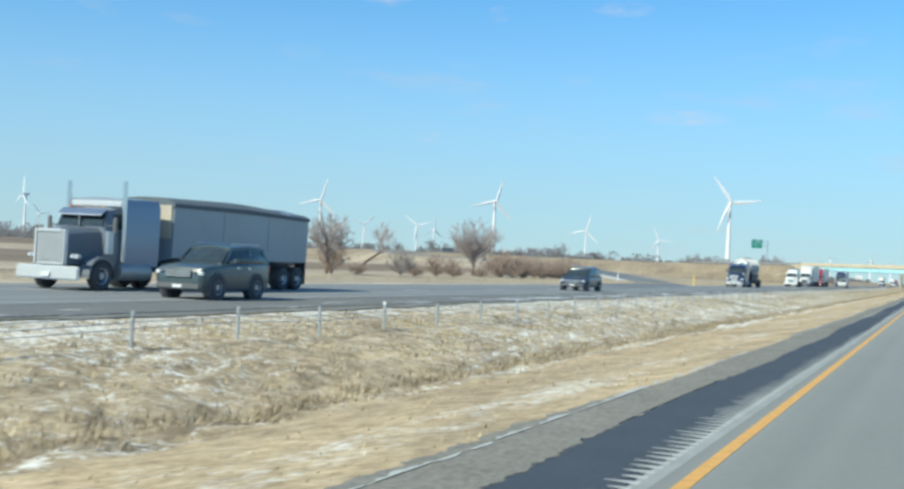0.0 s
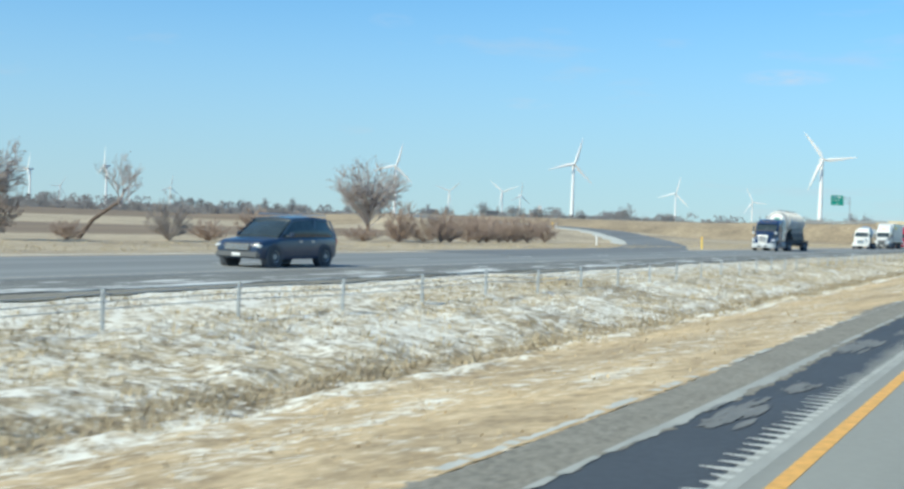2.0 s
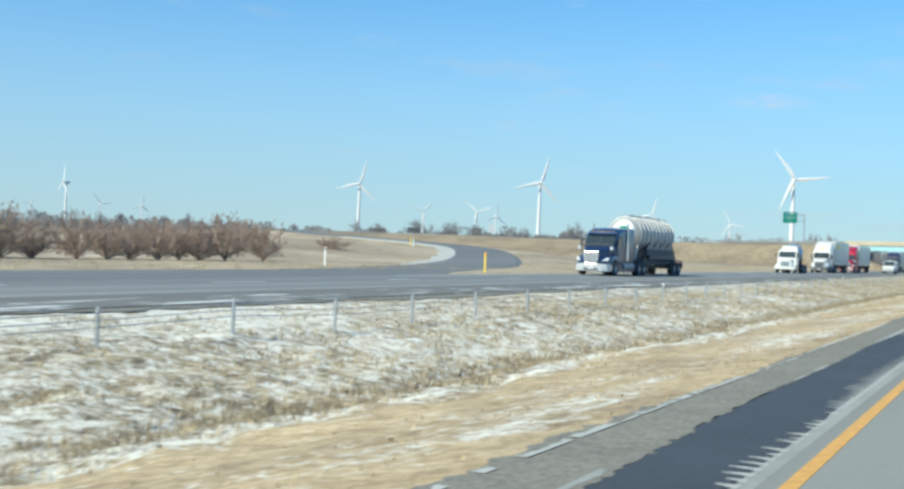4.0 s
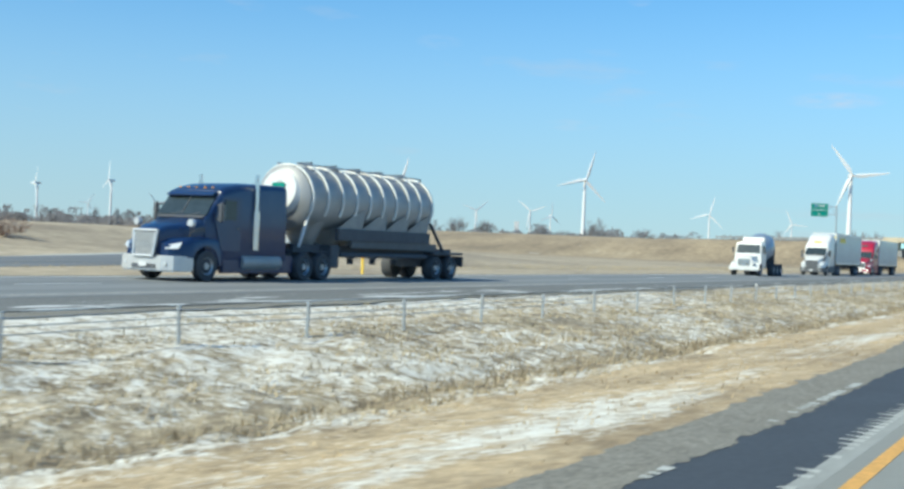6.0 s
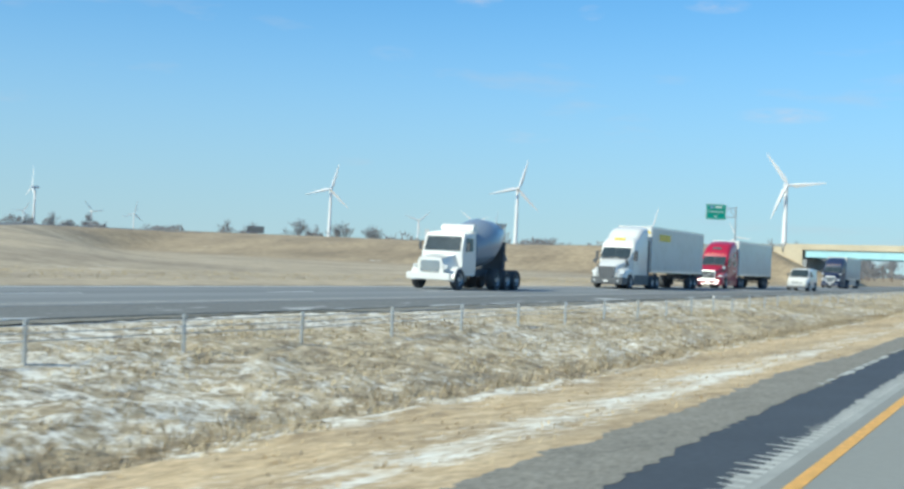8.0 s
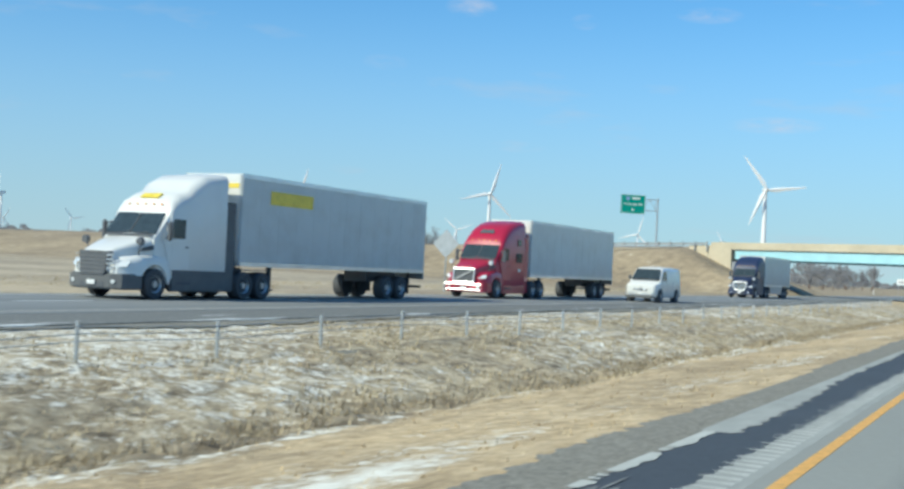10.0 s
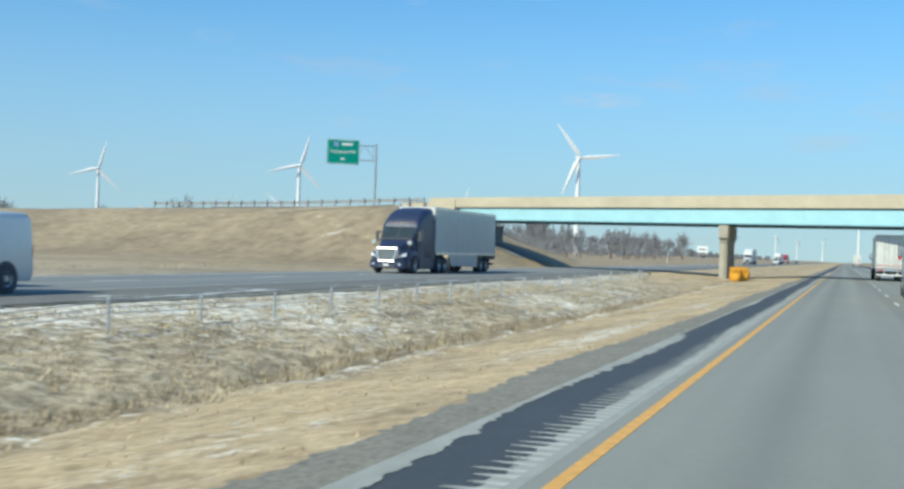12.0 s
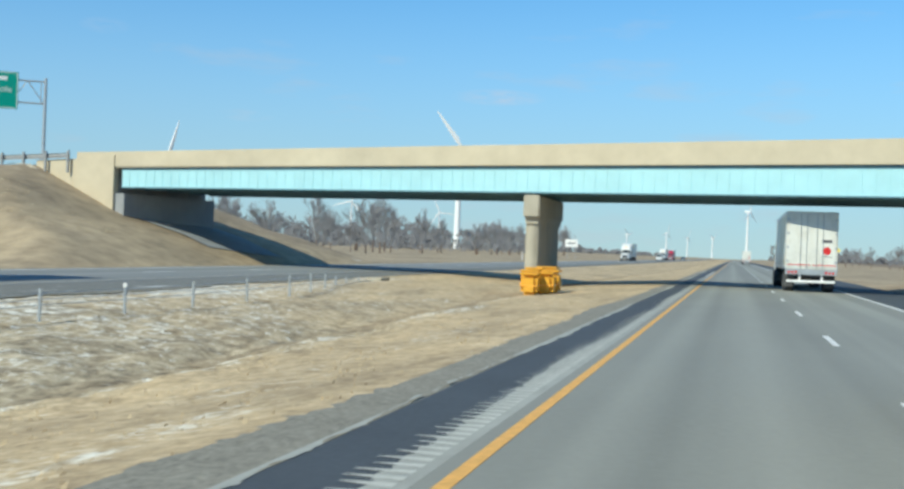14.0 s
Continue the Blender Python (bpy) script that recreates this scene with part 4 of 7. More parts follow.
        # cab and sleeper
        roof = {"aero": [(2.66, 3.0, 0.24), (2.80, 3.26, 0.34), (3.15, 3.46, 0.40), (3.50, 3.56, 0.42), (3.72, 3.80, 0.40), (4.3, 4.04, 0.36), (end, 4.14, 0.30)],
                "smooth": [(2.66, 3.02, 0.26), (2.90, 3.36, 0.36), (3.3, 3.66, 0.42), (3.8, 3.86, 0.42), (4.5, 3.97, 0.38), (end, 4.0, 0.34)],
                "round": [(2.66, 3.02, 0.26), (2.92, 3.38, 0.38), (3.35, 3.78, 0.46), (3.85, 4.02, 0.46), (4.5, 4.18, 0.42), (end, 4.24, 0.36)],
                "mid": [(2.66, 2.96, 0.22), (2.9, 3.10, 0.28), (3.4, 3.22, 0.28), (4.5, 3.30, 0.24), (end, 3.32, 0.22)]}["smooth" if mat is P_NAVY else style]
        cab = [(1.98 + sh, half_section(1.08, 0.6, 2.05, 0.12, 0.03)), (2.12 + sh, half_section(1.14, 0.6, 2.22, 0.13, 0.04)), (2.62 + sh, half_section(1.19, 0.6, 2.86, 0.15, 0.06))]
        cab += [(y + sh * (end - y) / (end - 2.62), half_section(1.22, 0.6, z + rise * min(1.0, (y - 2.6) / 1.8), r, 0.05 if style != "aero" else 0.03)) for y, z, r in roof]
        part("cab", loft(nb(), cab), mat, t, smooth=True)
        glass = part("windshield", slab(nb(), [(-1.04, 2.04 + sh, 2.12), (1.04, 2.04 + sh, 2.12), (0.99, 2.585 + sh, 2.80), (-0.99, 2.585 + sh, 2.80)], (0, -0.035, 0.03)), M_GLASS, t)
        part("centre_post", slab(nb(), [(-0.015, 2.0 + sh, 2.15), (0.015, 2.0 + sh, 2.15), (0.015, 2.545 + sh, 2.83), (-0.015, 2.545 + sh, 2.83)], (0, -0.012, 0.01)), M_STEEL_DARK, glass)
        for x in (-0.55, 0.25):
            part("wiper", rod(nb(), (x, 1.99 + sh, 2.12), (x + 0.5, 2.06 + sh, 2.22), 0.012, n=6), M_STEEL_DARK, glass)
        part("cowl", slab(nb(), [(-0.98, 1.90 + sh, 2.045), (0.98, 1.90 + sh, 2.045), (0.98, 2.03 + sh, 2.115), (-0.98, 2.03 + sh, 2.115)], (0, 0, 0.015)), M_STEEL_DARK, t)
        if style == "mid":
            part("sun_visor", slab(nb(), [(-0.98, 2.36 + sh, 2.78), (0.98, 2.36 + sh, 2.78), (0.98, 2.60 + sh, 2.92), (-0.98, 2.60 + sh, 2.92)], (0, -0.01, 0.03)), mat, t)
        if style == "round":
            part("roof_vent", slab(nb(), [(-0.42, 3.05 + sh, 3.42), (0.42, 3.05 + sh, 3.42), (0.34, 3.26 + sh, 3.60), (-0.34, 3.26 + sh, 3.60)], (0, -0.06, 0.07)), M_STEEL_DARK, t, "dark vent in the roof fairing")
        # grille
        lo_w, hi_w, g0, g1 = {"aero": (0.48, 0.64, 0.74, 1.50), "round": (0.58, 0.60, 0.80, 1.50), "mid": (0.40, 0.50, 0.78, 1.58)}[style]
        shiny = style != "aero" or mat is P_NAVY
        g = part("grille", slab(nb(), [(-lo_w, -0.03, g0), (lo_w, -0.03, g0), (hi_w, 0.05, g1), (-hi_w, 0.05, g1)], (0, 0.14, 0)), M_STEEL_DARK, t)
        if shiny:
            for a, b in (((-lo_w, g0), (lo_w, g0)), ((lo_w, g0), (hi_w, g1)), ((hi_w, g1), (-hi_w, g1)), ((-hi_w, g1), (-lo_w, g0))):
                fy = [-0.05 + 0.08 * (q[1] - g0) / (g1 - g0) for q in (a, b)]
                part("grille_frame", rod(nb(), (a[0], fy[0], a[1]), (b[0], fy[1], b[1]), 0.045, n=8), M_BRIGHT, g, "bright chrome frame", True)
        count = 6 if style == "aero" else 8
        for k in range(count):
            f = (k + 0.6) / count
            w_, z, y = lo_w + (hi_w - lo_w) * f - 0.04, g0 + (g1 - g0) * f, -0.05 + 0.08 * f
            if style == "mid":
                x = -0.40 + 0.8 * k / (count - 1)
                part("grille_bar", box(nb(), x - 0.03, x + 0.03, -0.03, 0.03, g0 + 0.06, g1 - 0.06), M_BRIGHT, g)
            else:
                part("grille_bar", box(nb(), -w_, w_, y, y + 0.05, z - 0.022, z + 0.022), M_CHROME if mat is P_NAVY else M_PLASTIC, g)
        if style == "aero":
            for sx in (-1, 1):
                for k in range(4):
                    z = 0.92 + 0.14 * k
                    part("grille_fin", slab(nb(), [(sx * (hi_w - 0.03), -0.02, z), (sx * (hi_w + 0.13), 0.10, z + 0.02), (sx * (hi_w + 0.13), 0.10, z + 0.09), (sx * (hi_w - 0.03), -0.02, z + 0.07)], (0, -0.03, 0)), M_BRIGHT, g)
        if style == "round":
            part("grille_stripe", slab(nb(), [(-0.52, -0.04, 0.94), (-0.42, -0.05, 0.90), (0.52, 0.0, 1.40), (0.42, 0.01, 1.45)], (0, -0.03, 0)), M_RAIL, g)
            for z, r in ((0.42, 0.025), (0.70, 0.04)):
                part("guard_bar", rod(nb(), (-1.02, -0.06, z), (1.02, -0.06, z), r), M_ALU, t, "bright steel bumper guard bar", True)
        for sx in (-1, 1):
            part("fender", arch_fender(sx, 1.55, 0.63, [(0.14, 0.5, 0.86, 1.16), (0.42, 0.55, 1.10, 1.30), (0.95, 0.62, 1.19, 1.38), (1.55, 0.70, 1.21, 1.44), (2.3, 0.80, 1.20, 1.46)]), mat, t, smooth=True)
            part("headlight", slab(nb(), [(sx * 0.74, 0.14, 0.98), (sx * 1.09, 0.36, 1.02), (sx * 1.12, 0.50, 1.22), (sx * 0.74, 0.22, 1.12)], (sx * 0.03, -0.05, 0.02)), M_LAMP, t)
            part("fog_lamp", rod(nb(), (sx * 0.82, 0.06, 0.55), (sx * 0.83, 0.02, 0.55), 0.07, 0.07, 12), M_LAMP, bumper)
            part("hood_vent", slab(nb(), [(sx * 0.97, 1.05, 1.54), (sx * 1.04, 1.6, 1.60), (sx * 1.04, 1.6, 1.76), (sx * 0.98, 1.15, 1.68)], (sx * 0.02, 0, 0)), M_STEEL_DARK, t)
            door = part("door", slab(nb(), [(sx * 1.212, 2.24, 1.0), (sx * 1.222, 3.2, 1.0), (sx * 1.195, 3.2, 2.76), (sx * 1.165, 2.36, 2.76), (sx * 1.165, 1.90, 2.02)], (sx * 0.012, 0, 0)), mat, t)
            part("side_window", slab(nb(), [(sx * 1.175, 2.02, 2.02), (sx * 1.20, 2.95, 2.02), (sx * 1.195, 2.95, 2.66), (sx * 1.178, 2.42, 2.66)], (sx * 0.035, 0, 0)), M_GLASS, door)
            part("door_handle", box(nb(), sx * 1.225, sx * 1.25, 2.96, 3.12, 1.72, 1.76), M_STEEL_DARK, door)
            if style == "round":
                part("sleeper_window", slab(nb(), [(sx * 1.19, 4.15, 2.85), (sx * 1.19, 4.62, 2.85), (sx * 1.18, 4.62, 3.2), (sx * 1.18, 4.2, 3.2)], (sx * 0.05, 0, 0)), M_GLASS, t)
                part("sleeper_window", slab(nb(), [(sx * 1.2, 4.0, 1.95), (sx * 1.2, 4.8, 1.95), (sx * 1.2, 4.8, 2.45), (sx * 1.2, 4.0, 2.45)], (sx * 0.035, 0, 0)), M_GLASS, t)
                part("badge", box(nb(), sx * 1.215, sx * 1.235, 4.3, 4.55, 1.45, 1.62), M_SIGN_WHITE, t, "small pale badge")
            part("side_skirt", box(nb(), sx * 1.0, sx * (1.24 if style == "aero" else 1.21), 2.32, 6.2 - back, 0.26, 1.02 if style == "aero" else 0.88, 0.05), mat if style != "aero" else trim, t)
            if style == "mid":
                part("fuel_tank", rod(nb(), (sx * 1.0, 3.3, 0.62), (sx * 1.0, 5.4, 0.62), 0.32, 0.32, 18), M_TANK, t, "aluminium fuel tank", True)
            else:
                part("side_extender", box(nb(), sx * 1.17, sx * 1.21, end + 0.02, end + 0.5, 0.9, 3.4, 0.015), M_PLASTIC if style == "aero" else mat, t)
                part("step", box(nb(), sx * 1.0, sx * 1.245, 2.6, 3.3, 0.50, 0.58), M_STEEL_DARK, t)
            mirror = part("mirror", box(nb(), sx * 1.30, sx * 1.50, 1.90, 2.02, 1.92, 2.56, 0.05), M_STEEL_DARK, t)
            part("mirror_glass", box(nb(), sx * 1.32, sx * 1.48, 2.015, 2.025, 1.98, 2.50), M_ALU, mirror)
            part("mirror_arm", rod(nb(), (sx * 1.12, 2.06, 2.0), (sx * 1.34, 1.97, 2.05), 0.03), M_STEEL_DARK, mirror)
            part("mirror_arm", rod(nb(), (sx * 1.12, 2.10, 2.5), (sx * 1.34, 1.97, 2.45), 0.03), M_STEEL_DARK, mirror)
            hm = part("hood_mirror", rod(nb(), (sx * 1.14, 0.78, 1.86), (sx * 1.14, 0.9, 1.86), 0.12, 0.14, 14), M_BRIGHT if style != "aero" or mat is P_NAVY else M_STEEL_DARK, t, "", True)
            part("mirror_arm", rod(nb(), (sx * 1.0, 0.95, 1.42), (sx * 1.14, 0.86, 1.80), 0.022), M_STEEL_DARK, hm)
            for y in (6.7 - back, 7.85 - back):
                part("mudguard", slab(nb(), [(sx * 0.85, y - 0.5, 1.02), (sx * 1.22, y - 0.5, 1.02), (sx * 1.22, y + 0.5, 1.04), (sx * 0.85, y + 0.5, 1.04)], (0, 0, 0.03)), M_STEEL_DARK, t)
            if style == "mid":
                stack = part("exhaust_pipe", rod(nb(), (sx * 1.24, 3.95, 2.3), (sx * 1.24, 3.95, 3.6), 0.075, 0.075, 14), M_CHROME, t, "tall chrome exhaust pipe", True)
                part("heat_shield", rod(nb(), (sx * 1.24, 3.95, 1.05), (sx * 1.24, 3.95, 2.35), 0.13, 0.13, 14), M_CHROME, stack, "", True)
        for k in range(5):
            x = -0.7 + 0.35 * k
            part("marker_light", box(nb(), x - 0.06, x + 0.06, 2.285, 2.35, 3.04 + 0.3 * rise, 3.09 + 0.3 * rise, 0.02), M_AMBER, t)
    part("fifth_wheel", box(nb(), -0.5, 0.5, 6.8 - back, 7.7 - back, 0.95, 1.12, 0.05), M_STEEL_DARK, t)
    part("number_plate", box(nb(), -0.16, 0.16, -0.06, -0.025, 0.44, 0.58), M_SIGN_WHITE, t)


def lathe_fender(sx, y, r=0.66, x1=1.24):
    bm = nb()
    rows = []
    for k in range(9):
        a = math.pi * k / 8
        cy, cz = y - r * math.cos(a), 0.5 + r * math.sin(a)
        rows.append([bm.verts.new((sx * x, cy, cz)) for x in (0.8, x1, x1)] + [bm.verts.new((sx * 0.8, cy, cz - 0.06))])
        rows[-1][2].co.z -= 0.1
    for a, b in zip(rows, rows[1:]):
        for i in range(4):
            bm.faces.new((a[i], b[i], b[(i + 1) % 4], a[(i + 1) % 4]))
    bmesh.ops.recalc_face_normals(bm, faces=bm.faces)
    return bm


def box_trailer(t, y0, length, mat, height=4.15, reefer=False, skirt=False, logo="", floor_z=1.18):
    body = part("trailer_body", box(nb(), -1.28, 1.28, y0, y0 + length, floor_z, height, 0.03), mat, t)
    for sx in (-1, 1):
        part("top_rail", box(nb(), sx * 1.27, sx * 1.3, y0 + 0.02, y0 + length - 0.02, height - 0.16, height - 0.02), M_ALU, body)
        part("bottom_rail", box(nb(), sx * 1.27, sx * 1.305, y0 + 0.02, y0 + length - 0.02, floor_z, floor_z + 0.16), M_ALU, body)
        for k in range(1, 12):
            y = y0 + length * k / 12
            part("panel_seam", box(nb(), sx * 1.278, sx * 1.284, y - 0.015, y + 0.015, floor_z + 0.17, height - 0.17), mat, body)
        for y in (y0 + 2.5,):
            leg = part("landing_leg", box(nb(), sx * 0.75, sx * 0.9, y - 0.07, y + 0.07, 0.35, floor_z), M_STEEL_DARK, t)
            part("foot", box(nb(), sx * 0.68, sx * 0.97, y - 0.13, y + 0.13, 0.3, 0.36), M_STEEL_DARK, leg)
        for y in (y0 + length - 3.3, y0 + length - 2.05):
            wheel(t, sx * 1.02, y, 0.5, 0.5)
        if skirt:
            part("side_skirt", slab(nb(), [(sx * 1.24, y0 + 3.2, 0.45), (sx * 1.24, y0 + length - 4.3, 0.36), (sx * 1.24, y0 + length - 4.3, floor_z), (sx * 1.24, y0 + 2.8, floor_z)], (sx * 0.03, 0, 0)), mat, t, "pale aerodynamic side skirt")
        part("mud_flap", box(nb(), sx * 0.72, sx * 1.28, y0 + length - 1.4, y0 + length - 1.38, 0.25, 0.95), M_TAR, t)
    part("bogie", box(nb(), -0.55, 0.55, y0 + length - 4.0, y0 + length - 1.4, 0.72, floor_z), M_STEEL_DARK, t)
    u = part("underride_guard", box(nb(), -1.2, 1.2, y0 + length - 0.18, y0 + length - 0.06, 0.5, 0.62), M_SIGN_WHITE if logo == "rear" else M_STEEL_DARK, t)
    for x in (-0.55, 0.55):
        part("guard_post", box(nb(), x - 0.05, x + 0.05, y0 + length - 0.2, y0 + length - 0.1, 0.6, floor_z), M_SIGN_WHITE if logo == "rear" else M_STEEL_DARK, u)
    part("nose_panel", box(nb(), -1.2, 1.2, y0 - 0.03, y0 - 0.001, floor_z + 0.2, height - 0.04, 0.01), P_WHITE, body, "white front panel")
    if reefer:
        part("cooling_unit", box(nb(), -1.0, 1.0, y0 - 0.45, y0 - 0.01, 2.2, height - 0.1, 0.12), P_WHITE, t, "white cooling unit on the trailer front")
    if logo == "side":
        part("yellow_panel", slab(nb(), [(-0.38, 2.47, 3.34), (0.38, 2.47, 3.34), (0.38, 2.72, 3.48), (-0.38, 2.72, 3.48)], (0, -0.03, 0.045)), M_YPANEL, t, "yellow panel on the cab roof")
        part("yellow_panel", box(nb(), 0.55, 1.15, y0 - 0.05, y0 - 0.03, 3.98, 4.14), M_YPANEL, body, "yellow panel on the trailer front")
        for sx in (-1, 1):
            part("yellow_panel", box(nb(), sx * 1.292, sx * 1.298, y0 + 1.75, y0 + 4.6, 3.50, 4.0), M_YPANEL, body, "yellow panel on the trailer side")
    yr = y0 + length
    for sx in (-1, 1):
        d = part("rear_door", box(nb(), sx * 0.02, sx * 1.2, yr, yr + 0.03, floor_z + 0.12, height - 0.14), mat, t)
        for k in range(4):
            z = floor_z + 0.4 + 0.72 * k
            part("hinge", box(nb(), sx * 1.12, sx * 1.27, yr + 0.028, yr + 0.06, z - 0.05, z + 0.05), M_GALV, d)
        for x in (0.25, 0.55):
            part("lock_rod", rod(nb(), (sx * x, yr + 0.06, floor_z + 0.1), (sx * x, yr + 0.06, height - 0.12), 0.02), M_GALV, d)
        for k in range(3):
            part("tail_light", rod(nb(), (sx * (0.75 + 0.17 * k), yr - 0.02, 1.02), (sx * (0.75 + 0.17 * k), yr + 0.03, 1.02), 0.065, 0.065, 12), M_REDLAMP, t)
        part("reflector_tape", box(nb(), sx * 0.06, sx * 1.2, yr + 0.03, yr + 0.034, floor_z + 0.2, floor_z + 0.25), M_REDLAMP, t)
    part("rear_sill", box(nb(), -1.28, 1.28, yr - 0.05, yr + 0.02, 0.9, floor_z), M_GALV, t)
    if logo == "rear":
        part("round_emblem", rod(nb(), (-0.75, yr + 0.03, 2.15), (-0.75, yr + 0.036, 2.15), 0.2, 0.2, 24), M_REDLAMP, t, "round red emblem on the rear door")
        part("lettering_bar", box(nb(), -1.0, -0.5, yr + 0.03, yr + 0.034, 2.56, 2.72), M_INK, t)
        part("lettering_bar", box(nb(), -1.0, -0.5, yr + 0.03, yr + 0.034, 1.84, 1.88), M_INK, t)
    return body


def hopper_trailer(t, y0, length):
    secs = [(y0, [(0.5, 0.98), (1.26, 1.2), (1.28, 2.6), (1.28, 3.15), (0.9, 3.3)]), (y0 + 1.8, [(0.45, 0.98), (1.27, 1.22), (1.28, 2.6), (1.28, 3.2), (0.9, 3.4)]), (y0 + length - 1.5, [(0.45, 0.98), (1.27, 1.22), (1.28, 2.6), (1.28, 3.2), (0.9, 3.4)]), (y0 + length, [(0.5, 1.0), (1.26, 1.22), (1.28, 2.6), (1.28, 3.12), (0.9, 3.24)])]
    part("trailer_body", loft(nb(), secs), M_GRAIN, t)
    part("tarpaulin", loft(nb(), [(y0 - 0.05, [(1.32, 3.05), (1.33, 3.2), (1.0, 3.36), (0.3, 3.42)]), (y0 + length * 0.5, [(1.32, 3.08), (1.33, 3.25), (1.0, 3.46), (0.3, 3.52)]), (y0 + length + 0.05, [(1.32, 3.0), (1.33, 3.14), (1.0, 3.28), (0.3, 3.34)])]), M_TARP, t, "dark roll tarpaulin over the load", True)
    part("front_panel", box(nb(), -1.2, 1.2, y0 - 0.06, y0 - 0.01, 1.9, 3.15, 0.02), M_INTERIOR_TAN, t, "sunlit pale front panel")
    part("frame", box(nb(), -0.5, 0.5, y0 + 0.3, y0 + length, 0.8, 0.99), M_STEEL_DARK, t)
    for sx in (-1, 1):
        for k in (3, 6):
            y = y0 + length * k / 9
            part("side_rib", box(nb(), sx * 1.27, sx * 1.29, y - 0.025, y + 0.025, 1.6, 3.05), M_GRAIN, t)
        part("bottom_rail", box(nb(), sx * 1.25, sx * 1.33, y0 + 0.5, y0 + length - 0.3, 1.2, 1.32), M_GRAIN, t)
        for y in (y0 + length - 1.9, y0 + length - 0.7):
            wheel(t, sx * 1.02, y, 0.5, 0.5)
        part("mud_flap", box(nb(), sx * 0.72, sx * 1.28, y0 + length - 0.1, y0 + length - 0.08, 0.25, 1.2), M_TAR, t)


def tank_trailer(t, y0, length):
    """A pneumatic bulk tank with rings and hoppers."""
    zc, r = 3.0, 1.2
    n = 28
    bm = nb()
    prof = [(y0, 0.55), (y0 + 0.12, 1.0), (y0 + 0.3, r), (y0 + length - 0.3, r), (y0 + length - 0.12, 1.0), (y0 + length, 0.55)]
    rings = [[bm.verts.new((q * math.sin(2 * math.pi * i / n), y, zc + q * math.cos(2 * math.pi * i / n))) for i in range(n)] for y, q in prof]
    for a, b in zip(rings, rings[1:]):
        for i in range(n):
            bm.faces.new((a[i], a[(i + 1) % n], b[(i + 1) % n], b[i]))
    bm.faces.new(rings[0]), bm.faces.new(rings[-1])
    bmesh.ops.recalc_face_normals(bm, faces=bm.faces)
    tank = part("tank", bm, M_TANK, t, "polished aluminium bulk tank", True)
    for k in range(10):
        y = y0 + 0.45 + (length - 0.75) * k / 9
        bm = nb()
        sect = [(-0.05, r + 0.005), (-0.05, r + 0.07), (0.04, r + 0.07), (0.04, r + 0.005)]
        rr = [[bm.verts.new((q * math.sin(radians(-120 + 8 * i)), y + dy, zc + q * math.cos(radians(-120 + 8 * i)))) for dy, q in sect] for i in range(31)]
        for a, b in zip(rr, rr[1:]):
            for i in range(4):
                bm.faces.new((a[i], a[(i + 1) % 4], b[(i + 1) % 4], b[i]))
        bmesh.ops.recalc_face_normals(bm, faces=bm.faces)
        part("stiffener_ring", bm, M_CREAM, tank, "pale stiffening ring", True)
    for k in range(5):
        y = y0 + 0.7 + (length - 1.2) * (k + 0.5) / 5
        hop = part("hopper", rod(nb(), (0, y, 2.75), (0, y, 0.78), 1.16, 0.16, 24), M_TANK, t, "conical discharge hopper", True)
        part("outlet_pipe", rod(nb(), (0, y, 0.80), (0, y, 0.56), 0.13, 0.13, 12), M_STEEL_DARK, hop)
        h = part("hatch", rod(nb(), (0, y, zc + r - 0.02), (0, y, zc + r + 0.14), 0.28, 0.28, 16), M_GALV, t)
        part("hatch_lever", rod(nb(), (-0.3, y, zc + r + 0.16), (0.3, y, zc + r + 0.16), 0.025), M_STEEL_DARK, h)
    for sx in (-1, 1):
        part("catwalk_rail", rod(nb(), (sx * 0.45, y0 + 0.4, zc + r + 0.06), (sx * 0.45, y0 + length - 0.1, zc + r + 0.06), 0.03), M_GALV, t)
        part("side_rail", box(nb(), sx * 1.0, sx * 1.18, y0 + 2.2, y0 + length - 0.3, 1.5, 1.95, 0.03), M_STEEL_DARK, t)
        part("lower_rail", box(nb(), sx * 0.95, sx * 1.12, y0 + 3.2, y0 + length + 0.4, 1.22, 1.5, 0.02), M_PLASTIC, t)
        # added plates outlining the lit areas of the flank, leaving dark triangles between
        for k in range(4):
            ya, pitch = y0 + 2.3 + (length - 2.7) * k / 4, (length - 2.7) / 4
            part("hopper_plate", slab(nb(), [(sx * 1.06, ya, 1.95), (sx * 1.06, ya + pitch, 1.95), (sx * 1.17, ya + pitch, 2.72), (sx * 1.12, ya + pitch * 0.55, 2.45)], (sx * 0.02, 0, 0)), M_SHELL, t, "grey plate shaped like the lit area of the hopper side")
        part("frame_rail", box(nb(), sx * 0.45, sx * 0.6, y0 + 0.2, y0 + length + 2.6, 1.0, 1.3), M_STEEL_DARK, t)
        part("front_strut", rod(nb(), (sx * 0.9, y0 + 0.1, 1.2), (sx * 1.0, y0 + 0.55, 2.5), 0.06), M_SIGN_WHITE, t)
        for y in (y0 + length + 0.2, y0 + length + 1.5):
            wheel(t, sx * 1.02, y, 0.5, 0.5)
